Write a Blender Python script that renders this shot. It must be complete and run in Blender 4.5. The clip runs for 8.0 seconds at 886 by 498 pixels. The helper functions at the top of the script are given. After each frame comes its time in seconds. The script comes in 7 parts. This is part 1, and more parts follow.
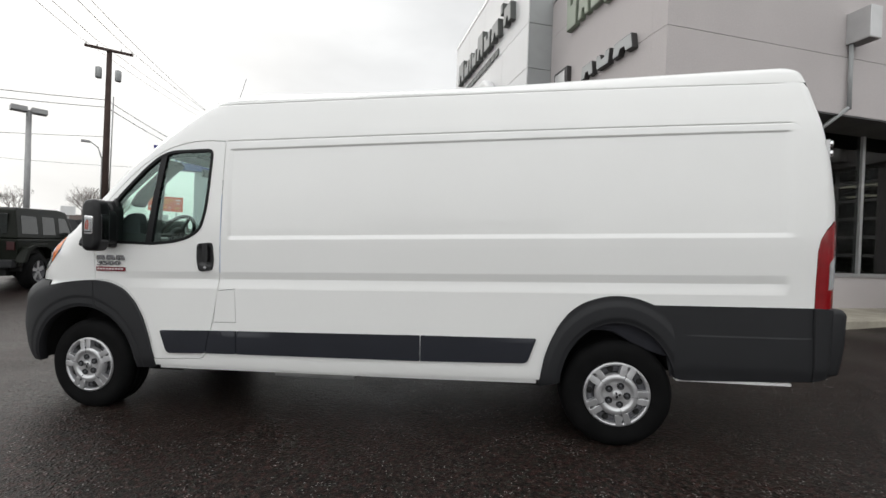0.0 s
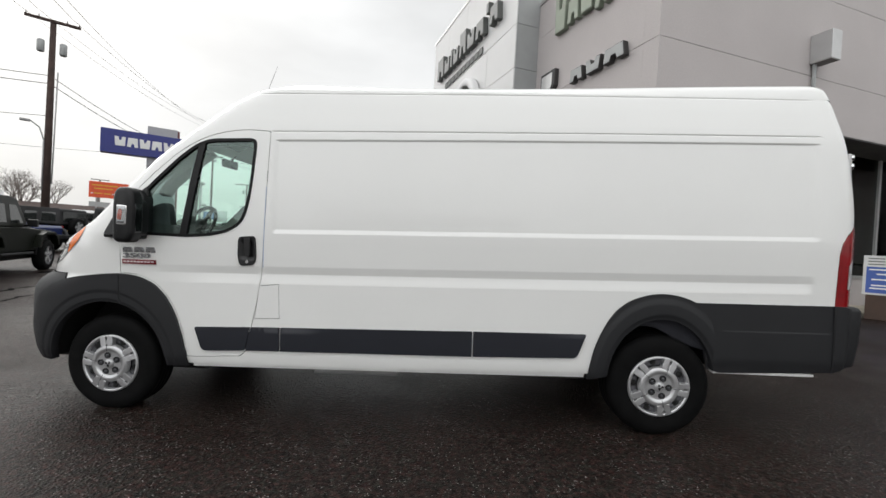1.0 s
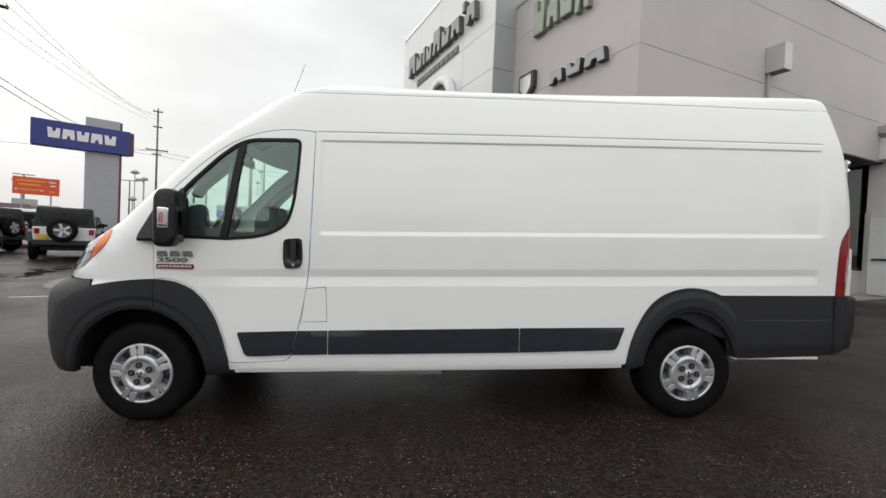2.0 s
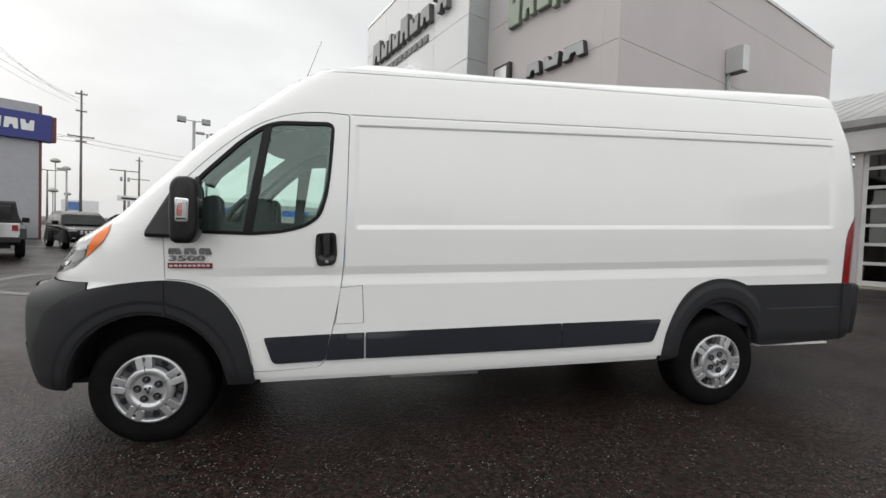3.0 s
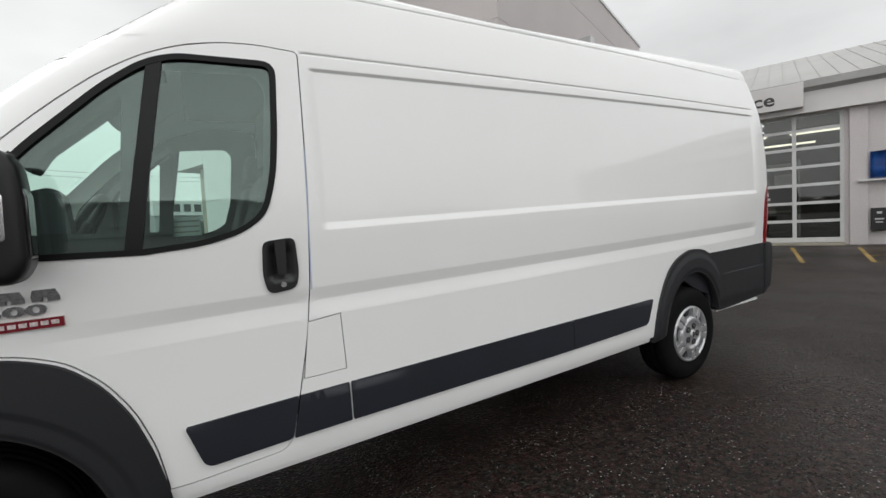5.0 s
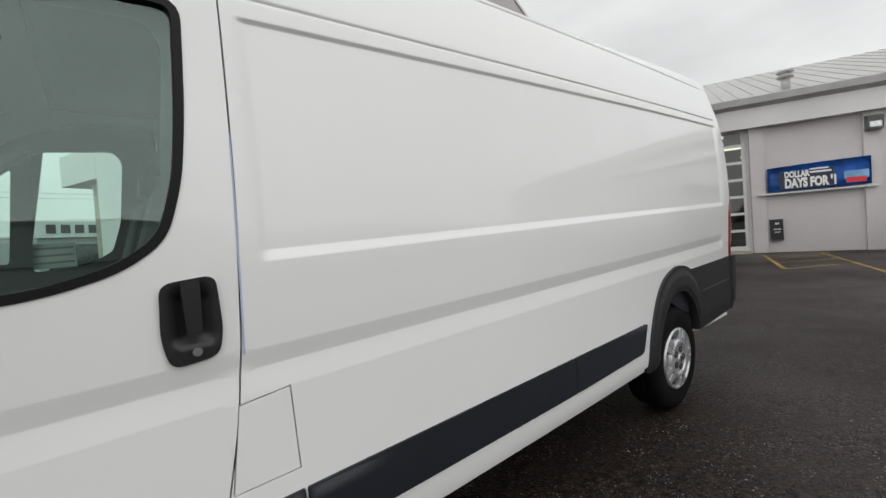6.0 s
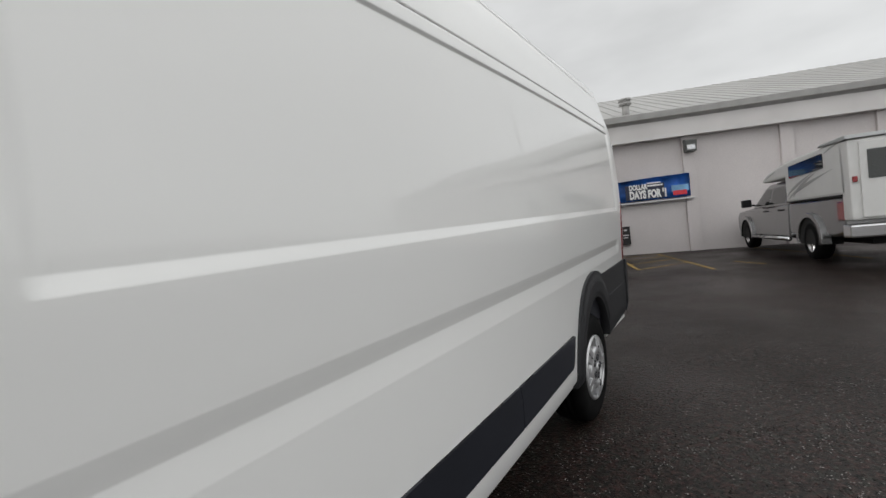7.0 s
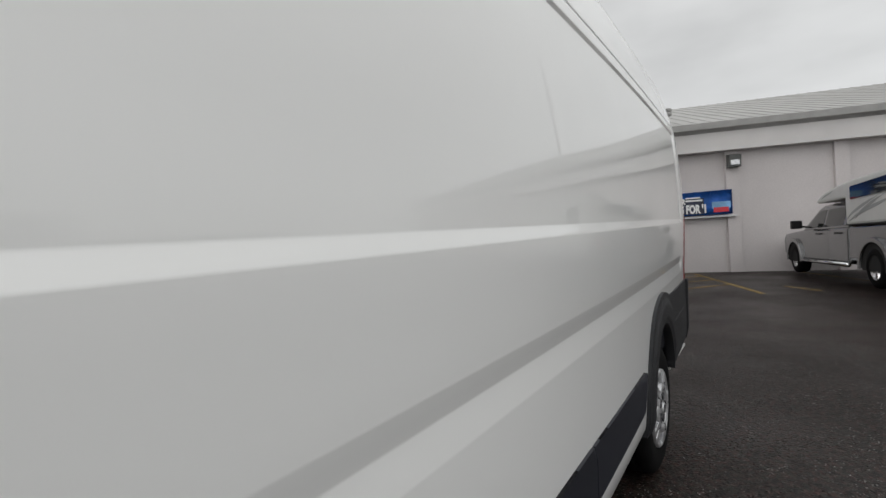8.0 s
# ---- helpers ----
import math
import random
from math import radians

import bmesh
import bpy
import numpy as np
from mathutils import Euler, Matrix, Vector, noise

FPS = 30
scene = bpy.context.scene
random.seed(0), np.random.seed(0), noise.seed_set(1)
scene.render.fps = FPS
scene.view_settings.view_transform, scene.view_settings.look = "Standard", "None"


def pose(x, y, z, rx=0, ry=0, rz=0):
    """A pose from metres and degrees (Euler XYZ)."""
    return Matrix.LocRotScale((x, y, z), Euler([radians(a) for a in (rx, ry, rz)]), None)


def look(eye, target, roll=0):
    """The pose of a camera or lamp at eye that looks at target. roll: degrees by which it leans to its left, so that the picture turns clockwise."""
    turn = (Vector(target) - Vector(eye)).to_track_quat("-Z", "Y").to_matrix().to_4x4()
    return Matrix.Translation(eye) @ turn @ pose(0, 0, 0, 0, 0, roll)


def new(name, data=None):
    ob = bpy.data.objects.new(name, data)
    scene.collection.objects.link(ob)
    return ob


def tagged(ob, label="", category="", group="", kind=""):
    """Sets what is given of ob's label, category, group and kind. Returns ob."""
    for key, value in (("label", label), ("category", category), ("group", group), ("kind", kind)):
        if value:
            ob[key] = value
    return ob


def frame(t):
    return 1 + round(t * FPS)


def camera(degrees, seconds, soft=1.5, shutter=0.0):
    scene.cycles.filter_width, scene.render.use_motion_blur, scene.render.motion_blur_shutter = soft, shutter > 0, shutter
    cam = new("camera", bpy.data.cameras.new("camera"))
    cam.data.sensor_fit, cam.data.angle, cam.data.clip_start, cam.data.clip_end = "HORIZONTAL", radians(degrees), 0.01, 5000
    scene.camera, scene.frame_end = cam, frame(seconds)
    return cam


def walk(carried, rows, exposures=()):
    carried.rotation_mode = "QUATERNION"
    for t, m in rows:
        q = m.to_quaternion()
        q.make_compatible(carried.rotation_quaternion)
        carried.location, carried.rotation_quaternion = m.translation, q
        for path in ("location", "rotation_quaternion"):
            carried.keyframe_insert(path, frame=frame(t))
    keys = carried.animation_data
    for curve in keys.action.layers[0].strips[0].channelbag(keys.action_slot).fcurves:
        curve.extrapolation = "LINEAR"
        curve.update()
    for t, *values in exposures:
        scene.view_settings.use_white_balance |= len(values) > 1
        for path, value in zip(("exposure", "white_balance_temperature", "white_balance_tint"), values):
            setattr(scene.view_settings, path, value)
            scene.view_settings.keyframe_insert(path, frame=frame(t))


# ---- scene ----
# ---- camera ----
cam = camera(92.3, 8.0)
VAN = pose(0, 0, 0, 1.0, -1.46, 0.3)
PATH = [
    (0.0, (3.269, -2.951, 1.380), (2.989, -0.971, 1.336), 0.5),
    (0.5, (2.937, -2.999, 1.357), (2.766, -1.008, 1.290), 1.5),
    (1.0, (2.608, -3.047, 1.384), (2.521, -1.050, 1.321), 1.6),
    (1.5, (2.276, -3.113, 1.392), (2.312, -1.114, 1.329), 0.8),
    (2.0, (1.947, -3.109, 1.399), (2.067, -1.114, 1.324), 1.1),
    (2.2, (1.806, -3.052, 1.393), (1.962, -1.059, 1.308), 0.7),
    (3.3, (1.180, -2.805, 1.392), (1.612, -0.858, 1.264), 0.8),
    (3.5, (1.086, -2.741, 1.395), (1.570, -0.807, 1.238), 0.5),
    (4.0, (0.932, -2.463, 1.394), (1.545, -0.566, 1.241), -1.7),
    (4.5, (0.823, -2.189, 1.394), (1.634, -0.368, 1.232), -2.4),
    (4.7, (0.790, -2.064, 1.391), (1.685, -0.284, 1.221), -3.0),
    (5.8, (0.859, -1.382, 1.422), (2.061, 0.213, 1.320), -4.2),
    (6.0, (0.898, -1.284, 1.421), (2.167, 0.259, 1.316), -4.5),
    (6.5, (0.992, -1.018, 1.422), (2.489, 0.303, 1.310), -5.3),
    (7.0, (1.106, -0.823, 1.406), (2.758, 0.299, 1.310), -5.6),
    (7.5, (1.278, -0.648, 1.400), (2.891, 0.534, 1.345), -3.8),
    (8.0, (1.385, -0.493, 1.391), (2.984, 0.706, 1.338), -2.9),
]
walk(cam, [(t, VAN @ look(eye, target, roll)) for t, eye, target, roll in PATH],
     [(0.0, 0.03), (4.5, 0.01), (6.0, -0.03), (6.5, -0.16), (7.0, -0.25), (8.0, -0.34)])

# ---- light: a bright overcast sky and a weak, wide sun ----
SUN_EL, SUN_AZ = radians(35), radians(-50)
world = bpy.data.worlds.new("overcast_sky")
scene.world = world
world.use_nodes = True
wn, wl = world.node_tree.nodes, world.node_tree.links
wn.clear()
w_out = wn.new("ShaderNodeOutputWorld")
w_bg = wn.new("ShaderNodeBackground")
w_sky = wn.new("ShaderNodeTexSky")
w_sky.sky_type, w_sky.sun_disc = "NISHITA", False
w_sky.sun_elevation, w_sky.sun_rotation = SUN_EL, SUN_AZ
w_sky.dust_density = 4.0
w_co = wn.new("ShaderNodeTexCoord")
w_sep = wn.new("ShaderNodeSeparateXYZ")
wl.new(w_co.outputs["Generated"], w_sep.inputs[0])
w_ramp = wn.new("ShaderNodeMapRange")
w_ramp.inputs["From Min"].default_value, w_ramp.inputs["From Max"].default_value = 0.0, 1.0
w_ramp.inputs["To Min"].default_value, w_ramp.inputs["To Max"].default_value = 0.98, 1.22
w_up = wn.new("ShaderNodeMath")
w_up.operation, w_up.use_clamp = "POWER", True
w_pos = wn.new("ShaderNodeMath")
w_pos.operation = "MAXIMUM"
w_pos.inputs[1].default_value, w_up.inputs[1].default_value = 0.0, 1.2
wl.new(w_sep.outputs["Z"], w_pos.inputs[0])
wl.new(w_pos.outputs[0], w_up.inputs[0])
wl.new(w_up.outputs[0], w_ramp.inputs["Value"])
w_map = wn.new("ShaderNodeMapping")
w_map.inputs["Scale"].default_value = (1.0, 1.0, 2.6)
wl.new(w_co.outputs["Generated"], w_map.inputs[0])
w_noise = wn.new("ShaderNodeTexNoise")
w_noise.inputs["Scale"].default_value, w_noise.inputs["Detail"].default_value = 1.6, 5.0
w_noise.inputs["Roughness"].default_value = 0.5
wl.new(w_map.outputs[0], w_noise.inputs["Vector"])
w_cl = wn.new("ShaderNodeMapRange")
w_cl.inputs["From Min"].default_value, w_cl.inputs["From Max"].default_value = 0.3, 0.7
w_cl.inputs["To Min"].default_value, w_cl.inputs["To Max"].default_value = 0.80, 1.16
wl.new(w_noise.outputs["Fac"], w_cl.inputs["Value"])
w_mul = wn.new("ShaderNodeMath")
w_mul.operation = "MULTIPLY"
w_side = wn.new("ShaderNodeMapRange")
w_side.inputs["From Min"].default_value, w_side.inputs["From Max"].default_value = -1.0, 1.0
w_side.inputs["To Min"].default_value, w_side.inputs["To Max"].default_value = 1.13, 0.86
wl.new(w_sep.outputs["X"], w_side.inputs["Value"])
w_mul2 = wn.new("ShaderNodeMath")
w_mul2.operation = "MULTIPLY"
w_back = wn.new("ShaderNodeMapRange")
w_back.inputs["From Min"].default_value, w_back.inputs["From Max"].default_value = -1.0, 1.0
w_back.inputs["To Min"].default_value, w_back.inputs["To Max"].default_value = 1.48, 0.76
wl.new(w_sep.outputs["Y"], w_back.inputs["Value"])
w_mul3 = wn.new("ShaderNodeMath")
w_mul3.operation = "MULTIPLY"
wl.new(w_side.outputs[0], w_mul3.inputs[0])
wl.new(w_back.outputs[0], w_mul3.inputs[1])
wl.new(w_ramp.outputs[0], w_mul.inputs[0])
wl.new(w_cl.outputs[0], w_mul.inputs[1])
w_tint = wn.new("ShaderNodeMixRGB")
w_tint.blend_type = "MULTIPLY"
w_tint.inputs[0].default_value = 1.0
w_tint.inputs[1].default_value = (0.99, 1.0, 0.998, 1)
wl.new(w_mul.outputs[0], w_mul2.inputs[0])
wl.new(w_mul3.outputs[0], w_mul2.inputs[1])
wl.new(w_mul2.outputs[0], w_tint.inputs[2])
w_low = wn.new("ShaderNodeMixRGB")
w_low.blend_type = "MULTIPLY"
w_low.inputs[0].default_value = 1.0
w_low.inputs[2].default_value = (0.1, 0.1, 0.1, 1)
wl.new(w_sky.outputs[0], w_low.inputs[1])
w_mix = wn.new("ShaderNodeMixRGB")
w_mix.inputs[0].default_value = 0.94
wl.new(w_low.outputs[0], w_mix.inputs[1])
wl.new(w_tint.outputs[0], w_mix.inputs[2])
w_bg.inputs["Strength"].default_value = 1.0
wl.new(w_mix.outputs[0], w_bg.inputs["Color"])
wl.new(w_bg.outputs[0], w_out.inputs["Surface"])
sun = new("sun", bpy.data.lights.new("sun", "SUN"))
sun.data.energy, sun.data.angle, sun.data.color = 0.7, radians(40), (1.0, 0.98, 0.95)
sun.matrix_world = look((0, 0, 0), (-math.sin(SUN_AZ) * math.cos(SUN_EL), -math.cos(SUN_AZ) * math.cos(SUN_EL), -math.sin(SUN_EL)))
scene.view_settings.exposure = 0.0


# ---- materials ----
def mat(name, color, rough=0.5, metal=0.0, spec=0.5, coat=0.0, vary=0.0, vary_scale=3.0, grain=0.0, grain_scale=80.0, bump=0.0, bump_scale=60.0,
        rough_vary=0.0, emit=None, glow=0.0, per_object=0.0):
    """A node material with colour variation at two scales, a bump and uneven gloss."""
    m = bpy.data.materials.new(name)
    m.use_nodes = True
    nt = m.node_tree
    b = nt.nodes["Principled BSDF"]
    b.inputs["Base Color"].default_value = (*color, 1)
    b.inputs["Roughness"].default_value, b.inputs["Metallic"].default_value = rough, metal
    b.inputs["Specular IOR Level"].default_value = spec
    b.inputs["Coat Weight"].default_value = coat
    b.inputs["Coat Roughness"].default_value = 0.04
    tc = nt.nodes.new("ShaderNodeTexCoord")

    def noise_node(scale, detail=4.0):
        n = nt.nodes.new("ShaderNodeTexNoise")
        n.inputs["Scale"].default_value, n.inputs["Detail"].default_value = scale, detail
        nt.links.new(tc.outputs["Object"], n.inputs["Vector"])
        return n

    last = None
    for amount, sc in ((vary, vary_scale), (grain, grain_scale)):
        if amount:
            n = noise_node(sc)
            r = nt.nodes.new("ShaderNodeMapRange")
            r.inputs["From Min"].default_value, r.inputs["From Max"].default_value = 0.3, 0.7
            r.inputs["To Min"].default_value, r.inputs["To Max"].default_value = 1 - amount, 1 + amount
            nt.links.new(n.outputs["Fac"], r.inputs["Value"])
            mul = nt.nodes.new("ShaderNodeMixRGB")
            mul.blend_type = "MULTIPLY"
            mul.inputs[0].default_value = 1.0
            mul.inputs[1].default_value = (*color, 1)
            if last:
                nt.links.new(last, mul.inputs[1])
            nt.links.new(r.outputs[0], mul.inputs[2])
            last = mul.outputs[0]
    if per_object:
        oi = nt.nodes.new("ShaderNodeObjectInfo")
        r = nt.nodes.new("ShaderNodeMapRange")
        r.inputs["To Min"].default_value, r.inputs["To Max"].default_value = 1 - per_object, 1 + per_object
        nt.links.new(oi.outputs["Random"], r.inputs["Value"])
        mul = nt.nodes.new("ShaderNodeMixRGB")
        mul.blend_type = "MULTIPLY"
        mul.inputs[0].default_value = 1.0
        mul.inputs[1].default_value = (*color, 1)
        if last:
            nt.links.new(last, mul.inputs[1])
        nt.links.new(r.outputs[0], mul.inputs[2])
        last = mul.outputs[0]
    if last:
        nt.links.new(last, b.inputs["Base Color"])
    if rough_vary:
        n = noise_node(vary_scale * 1.7)
        r = nt.nodes.new("ShaderNodeMapRange")
        r.inputs["From Min"].default_value, r.inputs["From Max"].default_value = 0.3, 0.7
        r.inputs["To Min"].default_value, r.inputs["To Max"].default_value = max(0.02, rough - rough_vary), min(1, rough + rough_vary)
        nt.links.new(n.outputs["Fac"], r.inputs["Value"])
        nt.links.new(r.outputs[0], b.inputs["Roughness"])
    if bump:
        n = noise_node(bump_scale, 3.0)
        bn = nt.nodes.new("ShaderNodeBump")
        bn.inputs["Strength"].default_value, bn.inputs["Distance"].default_value = bump, 0.01
        nt.links.new(n.outputs["Fac"], bn.inputs["Height"])
        nt.links.new(bn.outputs[0], b.inputs["Normal"])
    if emit:
        b.inputs["Emission Color"].default_value = (*emit, 1)
        b.inputs["Emission Strength"].default_value = glow
    return m


def glass_mat(name, tint, gloss, rough=0.0, sheen=(1.0, 1.0, 1.0)):
    """Thin glass: clear with a tint, and an even gloss."""
    m = bpy.data.materials.new(name)
    m.use_nodes = True
    nt = m.node_tree
    nt.nodes.remove(nt.nodes["Principled BSDF"])
    out = nt.nodes["Material Output"]
    tr = nt.nodes.new("ShaderNodeBsdfTransparent")
    tr.inputs[0].default_value = (*tint, 1)
    gl = nt.nodes.new("ShaderNodeBsdfGlossy")
    gl.inputs["Roughness"].default_value = rough
    gl.inputs["Color"].default_value = (*sheen, 1)
    mx = nt.nodes.new("ShaderNodeMixShader")
    mx.inputs[0].default_value = gloss
    nt.links.new(tr.outputs[0], mx.inputs[1])
    nt.links.new(gl.outputs[0], mx.inputs[2])
    nt.links.new(mx.outputs[0], out.inputs["Surface"])
    return m


M = {}
M["paint"] = mat("white_van_paint", (0.84, 0.84, 0.825), 0.30, coat=1.0, vary=0.012, vary_scale=1.5)
M["paint"].node_tree.nodes["Principled BSDF"].inputs["Coat Roughness"].default_value = 0.012
M["paint"].node_tree.nodes["Principled BSDF"].inputs["Coat IOR"].default_value = 1.42
M["plastic"] = mat("grey_black_moulded_plastic", (0.013, 0.0135, 0.0155), 0.55, spec=0.4, vary=0.12, vary_scale=2.5, grain=0.12, grain_scale=300, bump=0.12, bump_scale=700)
M["strip"] = mat("dark_blue_grey_plastic_strip", (0.013, 0.0145, 0.021), 0.5, spec=0.4, vary=0.1, vary_scale=3, bump=0.06, bump_scale=600)
M["black"] = mat("black_trim", (0.008, 0.008, 0.009), 0.4, spec=0.25, vary=0.1)
M["bumper"] = mat("weathered_grey_bumper_plastic", (0.026, 0.0265, 0.028), 0.6, spec=0.5, vary=0.2, vary_scale=3, grain=0.15, grain_scale=300, bump=0.12, bump_scale=700)
M["mirror_shell"] = mat("black_mirror_plastic", (0.008, 0.008, 0.009), 0.32, spec=0.35, vary=0.12, vary_scale=6)
M["gloss_black"] = mat("glossy_black_plastic", (0.012, 0.012, 0.013), 0.42, vary=0.1)
M["seal"] = mat("black_rubber_seal", (0.006, 0.006, 0.0065), 0.5, spec=0.22, vary=0.1)
M["under"] = mat("underbody_black", (0.012, 0.012, 0.012), 0.9, vary=0.2)
M["liner"] = mat("grey_wheel_liner_felt", (0.019, 0.0195, 0.026), 0.85, vary=0.25, vary_scale=8, bump=0.2, bump_scale=120)
M["rubber"] = mat("tyre_rubber", (0.0048, 0.0048, 0.005), 0.7, spec=0.10, vary=0.3, vary_scale=9, bump=0.1, bump_scale=90)
M["silver"] = mat("silver_painted_plastic", (0.56, 0.56, 0.57), 0.34, 0.7, vary=0.06, vary_scale=12)
M["steel"] = mat("grey_steel_wheel", (0.12, 0.12, 0.13), 0.5, 0.6, vary=0.15)
M["chrome"] = mat("chrome", (0.75, 0.75, 0.76), 0.12, 1.0)
M["badge_chrome"] = mat("dark_chrome_badge", (0.36, 0.36, 0.37), 0.12, 1.0, vary=0.35, vary_scale=70)
M["nut"] = mat("dark_wheel_nut", (0.03, 0.03, 0.033), 0.45, 0.4)
M["red_lens"] = mat("red_lamp_lens", (0.23, 0.003, 0.006), 0.18, coat=0.5, vary=0.12, vary_scale=12)
M["amber"] = mat("amber_lamp_lens", (0.80, 0.165, 0.012), 0.2, coat=0.25, vary=0.1, vary_scale=20)
M["clear_lens"] = mat("clear_lamp_lens", (0.55, 0.56, 0.57), 0.08, 0.35, coat=0.9, vary=0.25, vary_scale=18)
M["lamp_dark"] = mat("headlamp_housing", (0.045, 0.045, 0.048), 0.2, 0.3, coat=0.8)
M["lamp_mid"] = mat("headlamp_bezel", (0.15, 0.155, 0.145), 0.25, 0.3, coat=0.6)
M["lamp_clear"] = mat("headlamp_clear_lens", (0.40, 0.40, 0.39), 0.15, coat=0.8, vary=0.15, vary_scale=14)
M["badge_text"] = mat("pale_badge_print", (0.60, 0.52, 0.52), 0.35, vary=0.3, vary_scale=120)
M["badge_red"] = mat("red_badge_plate", (0.17, 0.006, 0.014), 0.25, coat=0.5)
M["van_glass"] = glass_mat("green_tinted_glass", (0.80, 0.955, 0.895), 0.108, sheen=(0.82, 1.0, 0.93))
M["interior"] = mat("dark_grey_cab_plastic", (0.035, 0.036, 0.038), 0.7, vary=0.1, bump=0.1, bump_scale=400)
M["cloth"] = mat("dark_grey_seat_cloth", (0.045, 0.046, 0.05), 0.9, vary=0.15, grain=0.2, grain_scale=300)
M["headliner"] = mat("grey_headliner", (0.11, 0.11, 0.11), 0.9, vary=0.05)
M["wall_grey"] = mat("warm_grey_stucco", (0.50, 0.465, 0.46), 0.85, vary=0.05, vary_scale=0.6, grain=0.05, grain_scale=40, bump=0.15, bump_scale=90)
M["wall_white"] = mat("white_metal_panels", (0.66, 0.66, 0.66), 0.45, vary=0.03, vary_scale=0.8)
M["panel_grey"] = mat("mid_grey_metal_panel", (0.33, 0.34, 0.34), 0.45, vary=0.04)
M["wall_cmu"] = mat("painted_grey_block_wall", (0.56, 0.525, 0.52), 0.8, vary=0.05, vary_scale=0.7, grain=0.05, grain_scale=30, bump=0.15, bump_scale=60)
M["trim_white"] = mat("white_painted_trim", (0.62, 0.60, 0.59), 0.6, vary=0.05, vary_scale=0.9)
M["reveal"] = mat("dark_joint", (0.20, 0.19, 0.19), 0.9, vary=0.1)
M["alu"] = mat("brushed_aluminium", (0.55, 0.55, 0.55), 0.4, 0.6, vary=0.06)
M["white_metal"] = mat("white_powder_coated_metal", (0.62, 0.62, 0.61), 0.45, vary=0.05)
M["garage_glass"] = glass_mat("double_garage_glass", (0.62, 0.63, 0.60), 0.055, 0.01)
M["shop_glass"] = glass_mat("dark_shop_glass", (0.30, 0.31, 0.30), 0.06)
# floors, walls and ceilings share this dark colour, so the rooms look unlit
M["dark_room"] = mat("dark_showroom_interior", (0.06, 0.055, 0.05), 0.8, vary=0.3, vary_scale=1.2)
M["roof_metal"] = mat("grey_green_standing_seam_metal", (0.37, 0.365, 0.355), 0.55, 0.1, vary=0.06, vary_scale=0.7)
M["gutter"] = mat("grey_painted_gutter", (0.36, 0.355, 0.345), 0.5, vary=0.1)
M["concrete"] = mat("pale_concrete_kerb", (0.36, 0.33, 0.27), 0.85, vary=0.18, vary_scale=2.2, grain=0.15, grain_scale=70, bump=0.3, bump_scale=120)
M["ink"] = mat("dark_sign_letters", (0.035, 0.033, 0.033), 0.5, vary=0.1)
M["green_letters"] = mat("grey_green_sign_letters", (0.20, 0.23, 0.18), 0.5, vary=0.08)
M["grey_letters"] = mat("dark_grey_sign_letters", (0.10, 0.105, 0.10), 0.5, vary=0.08)
M["green_face"] = mat("pale_grey_green_sign_face", (0.29, 0.33, 0.26), 0.5, vary=0.06)
M["letter_face"] = mat("mid_grey_sign_face", (0.24, 0.245, 0.24), 0.5, vary=0.06)
M["sign_blue"] = mat("deep_blue_sign_face", (0.018, 0.026, 0.19), 0.35, vary=0.06)
M["sign_red"] = mat("red_brown_sign_edge", (0.13, 0.03, 0.03), 0.5, vary=0.1)
M["sign_white"] = mat("white_sign_letters", (0.75, 0.75, 0.75), 0.5, vary=0.04)
# soffit darkened in its colour to give the shadow beneath the overhang
M["soffit"] = mat("soffit_with_shade", (0.085, 0.083, 0.083), 0.8, vary=0.15, vary_scale=2)
M["pylon"] = mat("pale_grey_pylon", (0.36, 0.36, 0.38), 0.5, vary=0.04)
M["orange"] = mat("orange_red_billboard", (0.70, 0.09, 0.03), 0.5, vary=0.1, vary_scale=2)
M["yellow"] = mat("yellow_sign_paint", (0.70, 0.38, 0.04), 0.6, vary=0.1)
M["pole_wood"] = mat("dark_weathered_pole_wood", (0.055, 0.035, 0.03), 0.9, vary=0.3, vary_scale=2, grain=0.3, grain_scale=25)
M["pole_grey"] = mat("galvanised_pole", (0.34, 0.34, 0.34), 0.5, 0.3, vary=0.1)
M["wire"] = mat("black_cable", (0.03, 0.03, 0.032), 0.7)
M["line_paint"] = mat("worn_yellow_road_paint", (0.26, 0.17, 0.045), 0.75, vary=0.5, vary_scale=4, grain=0.5, grain_scale=40)
M["bark"] = mat("grey_brown_bark", (0.10, 0.085, 0.075), 0.9, vary=0.3, vary_scale=3)
M["banner_blue"] = mat("glossy_blue_vinyl", (0.028, 0.145, 0.53), 0.3, vary=0.55, vary_scale=1.8)
M["banner_navy"] = mat("navy_vinyl", (0.012, 0.016, 0.045), 0.35, vary=0.2)
M["banner_red"] = mat("red_vinyl", (0.62, 0.03, 0.05), 0.4, vary=0.1)
M["banner_sky"] = mat("light_blue_vinyl", (0.18, 0.38, 0.62), 0.4, vary=0.3)
M["glow"] = mat("lit_fluorescent_tube", (0.9, 0.9, 0.9), 0.5, emit=(1.0, 0.95, 0.82), glow=3.0)


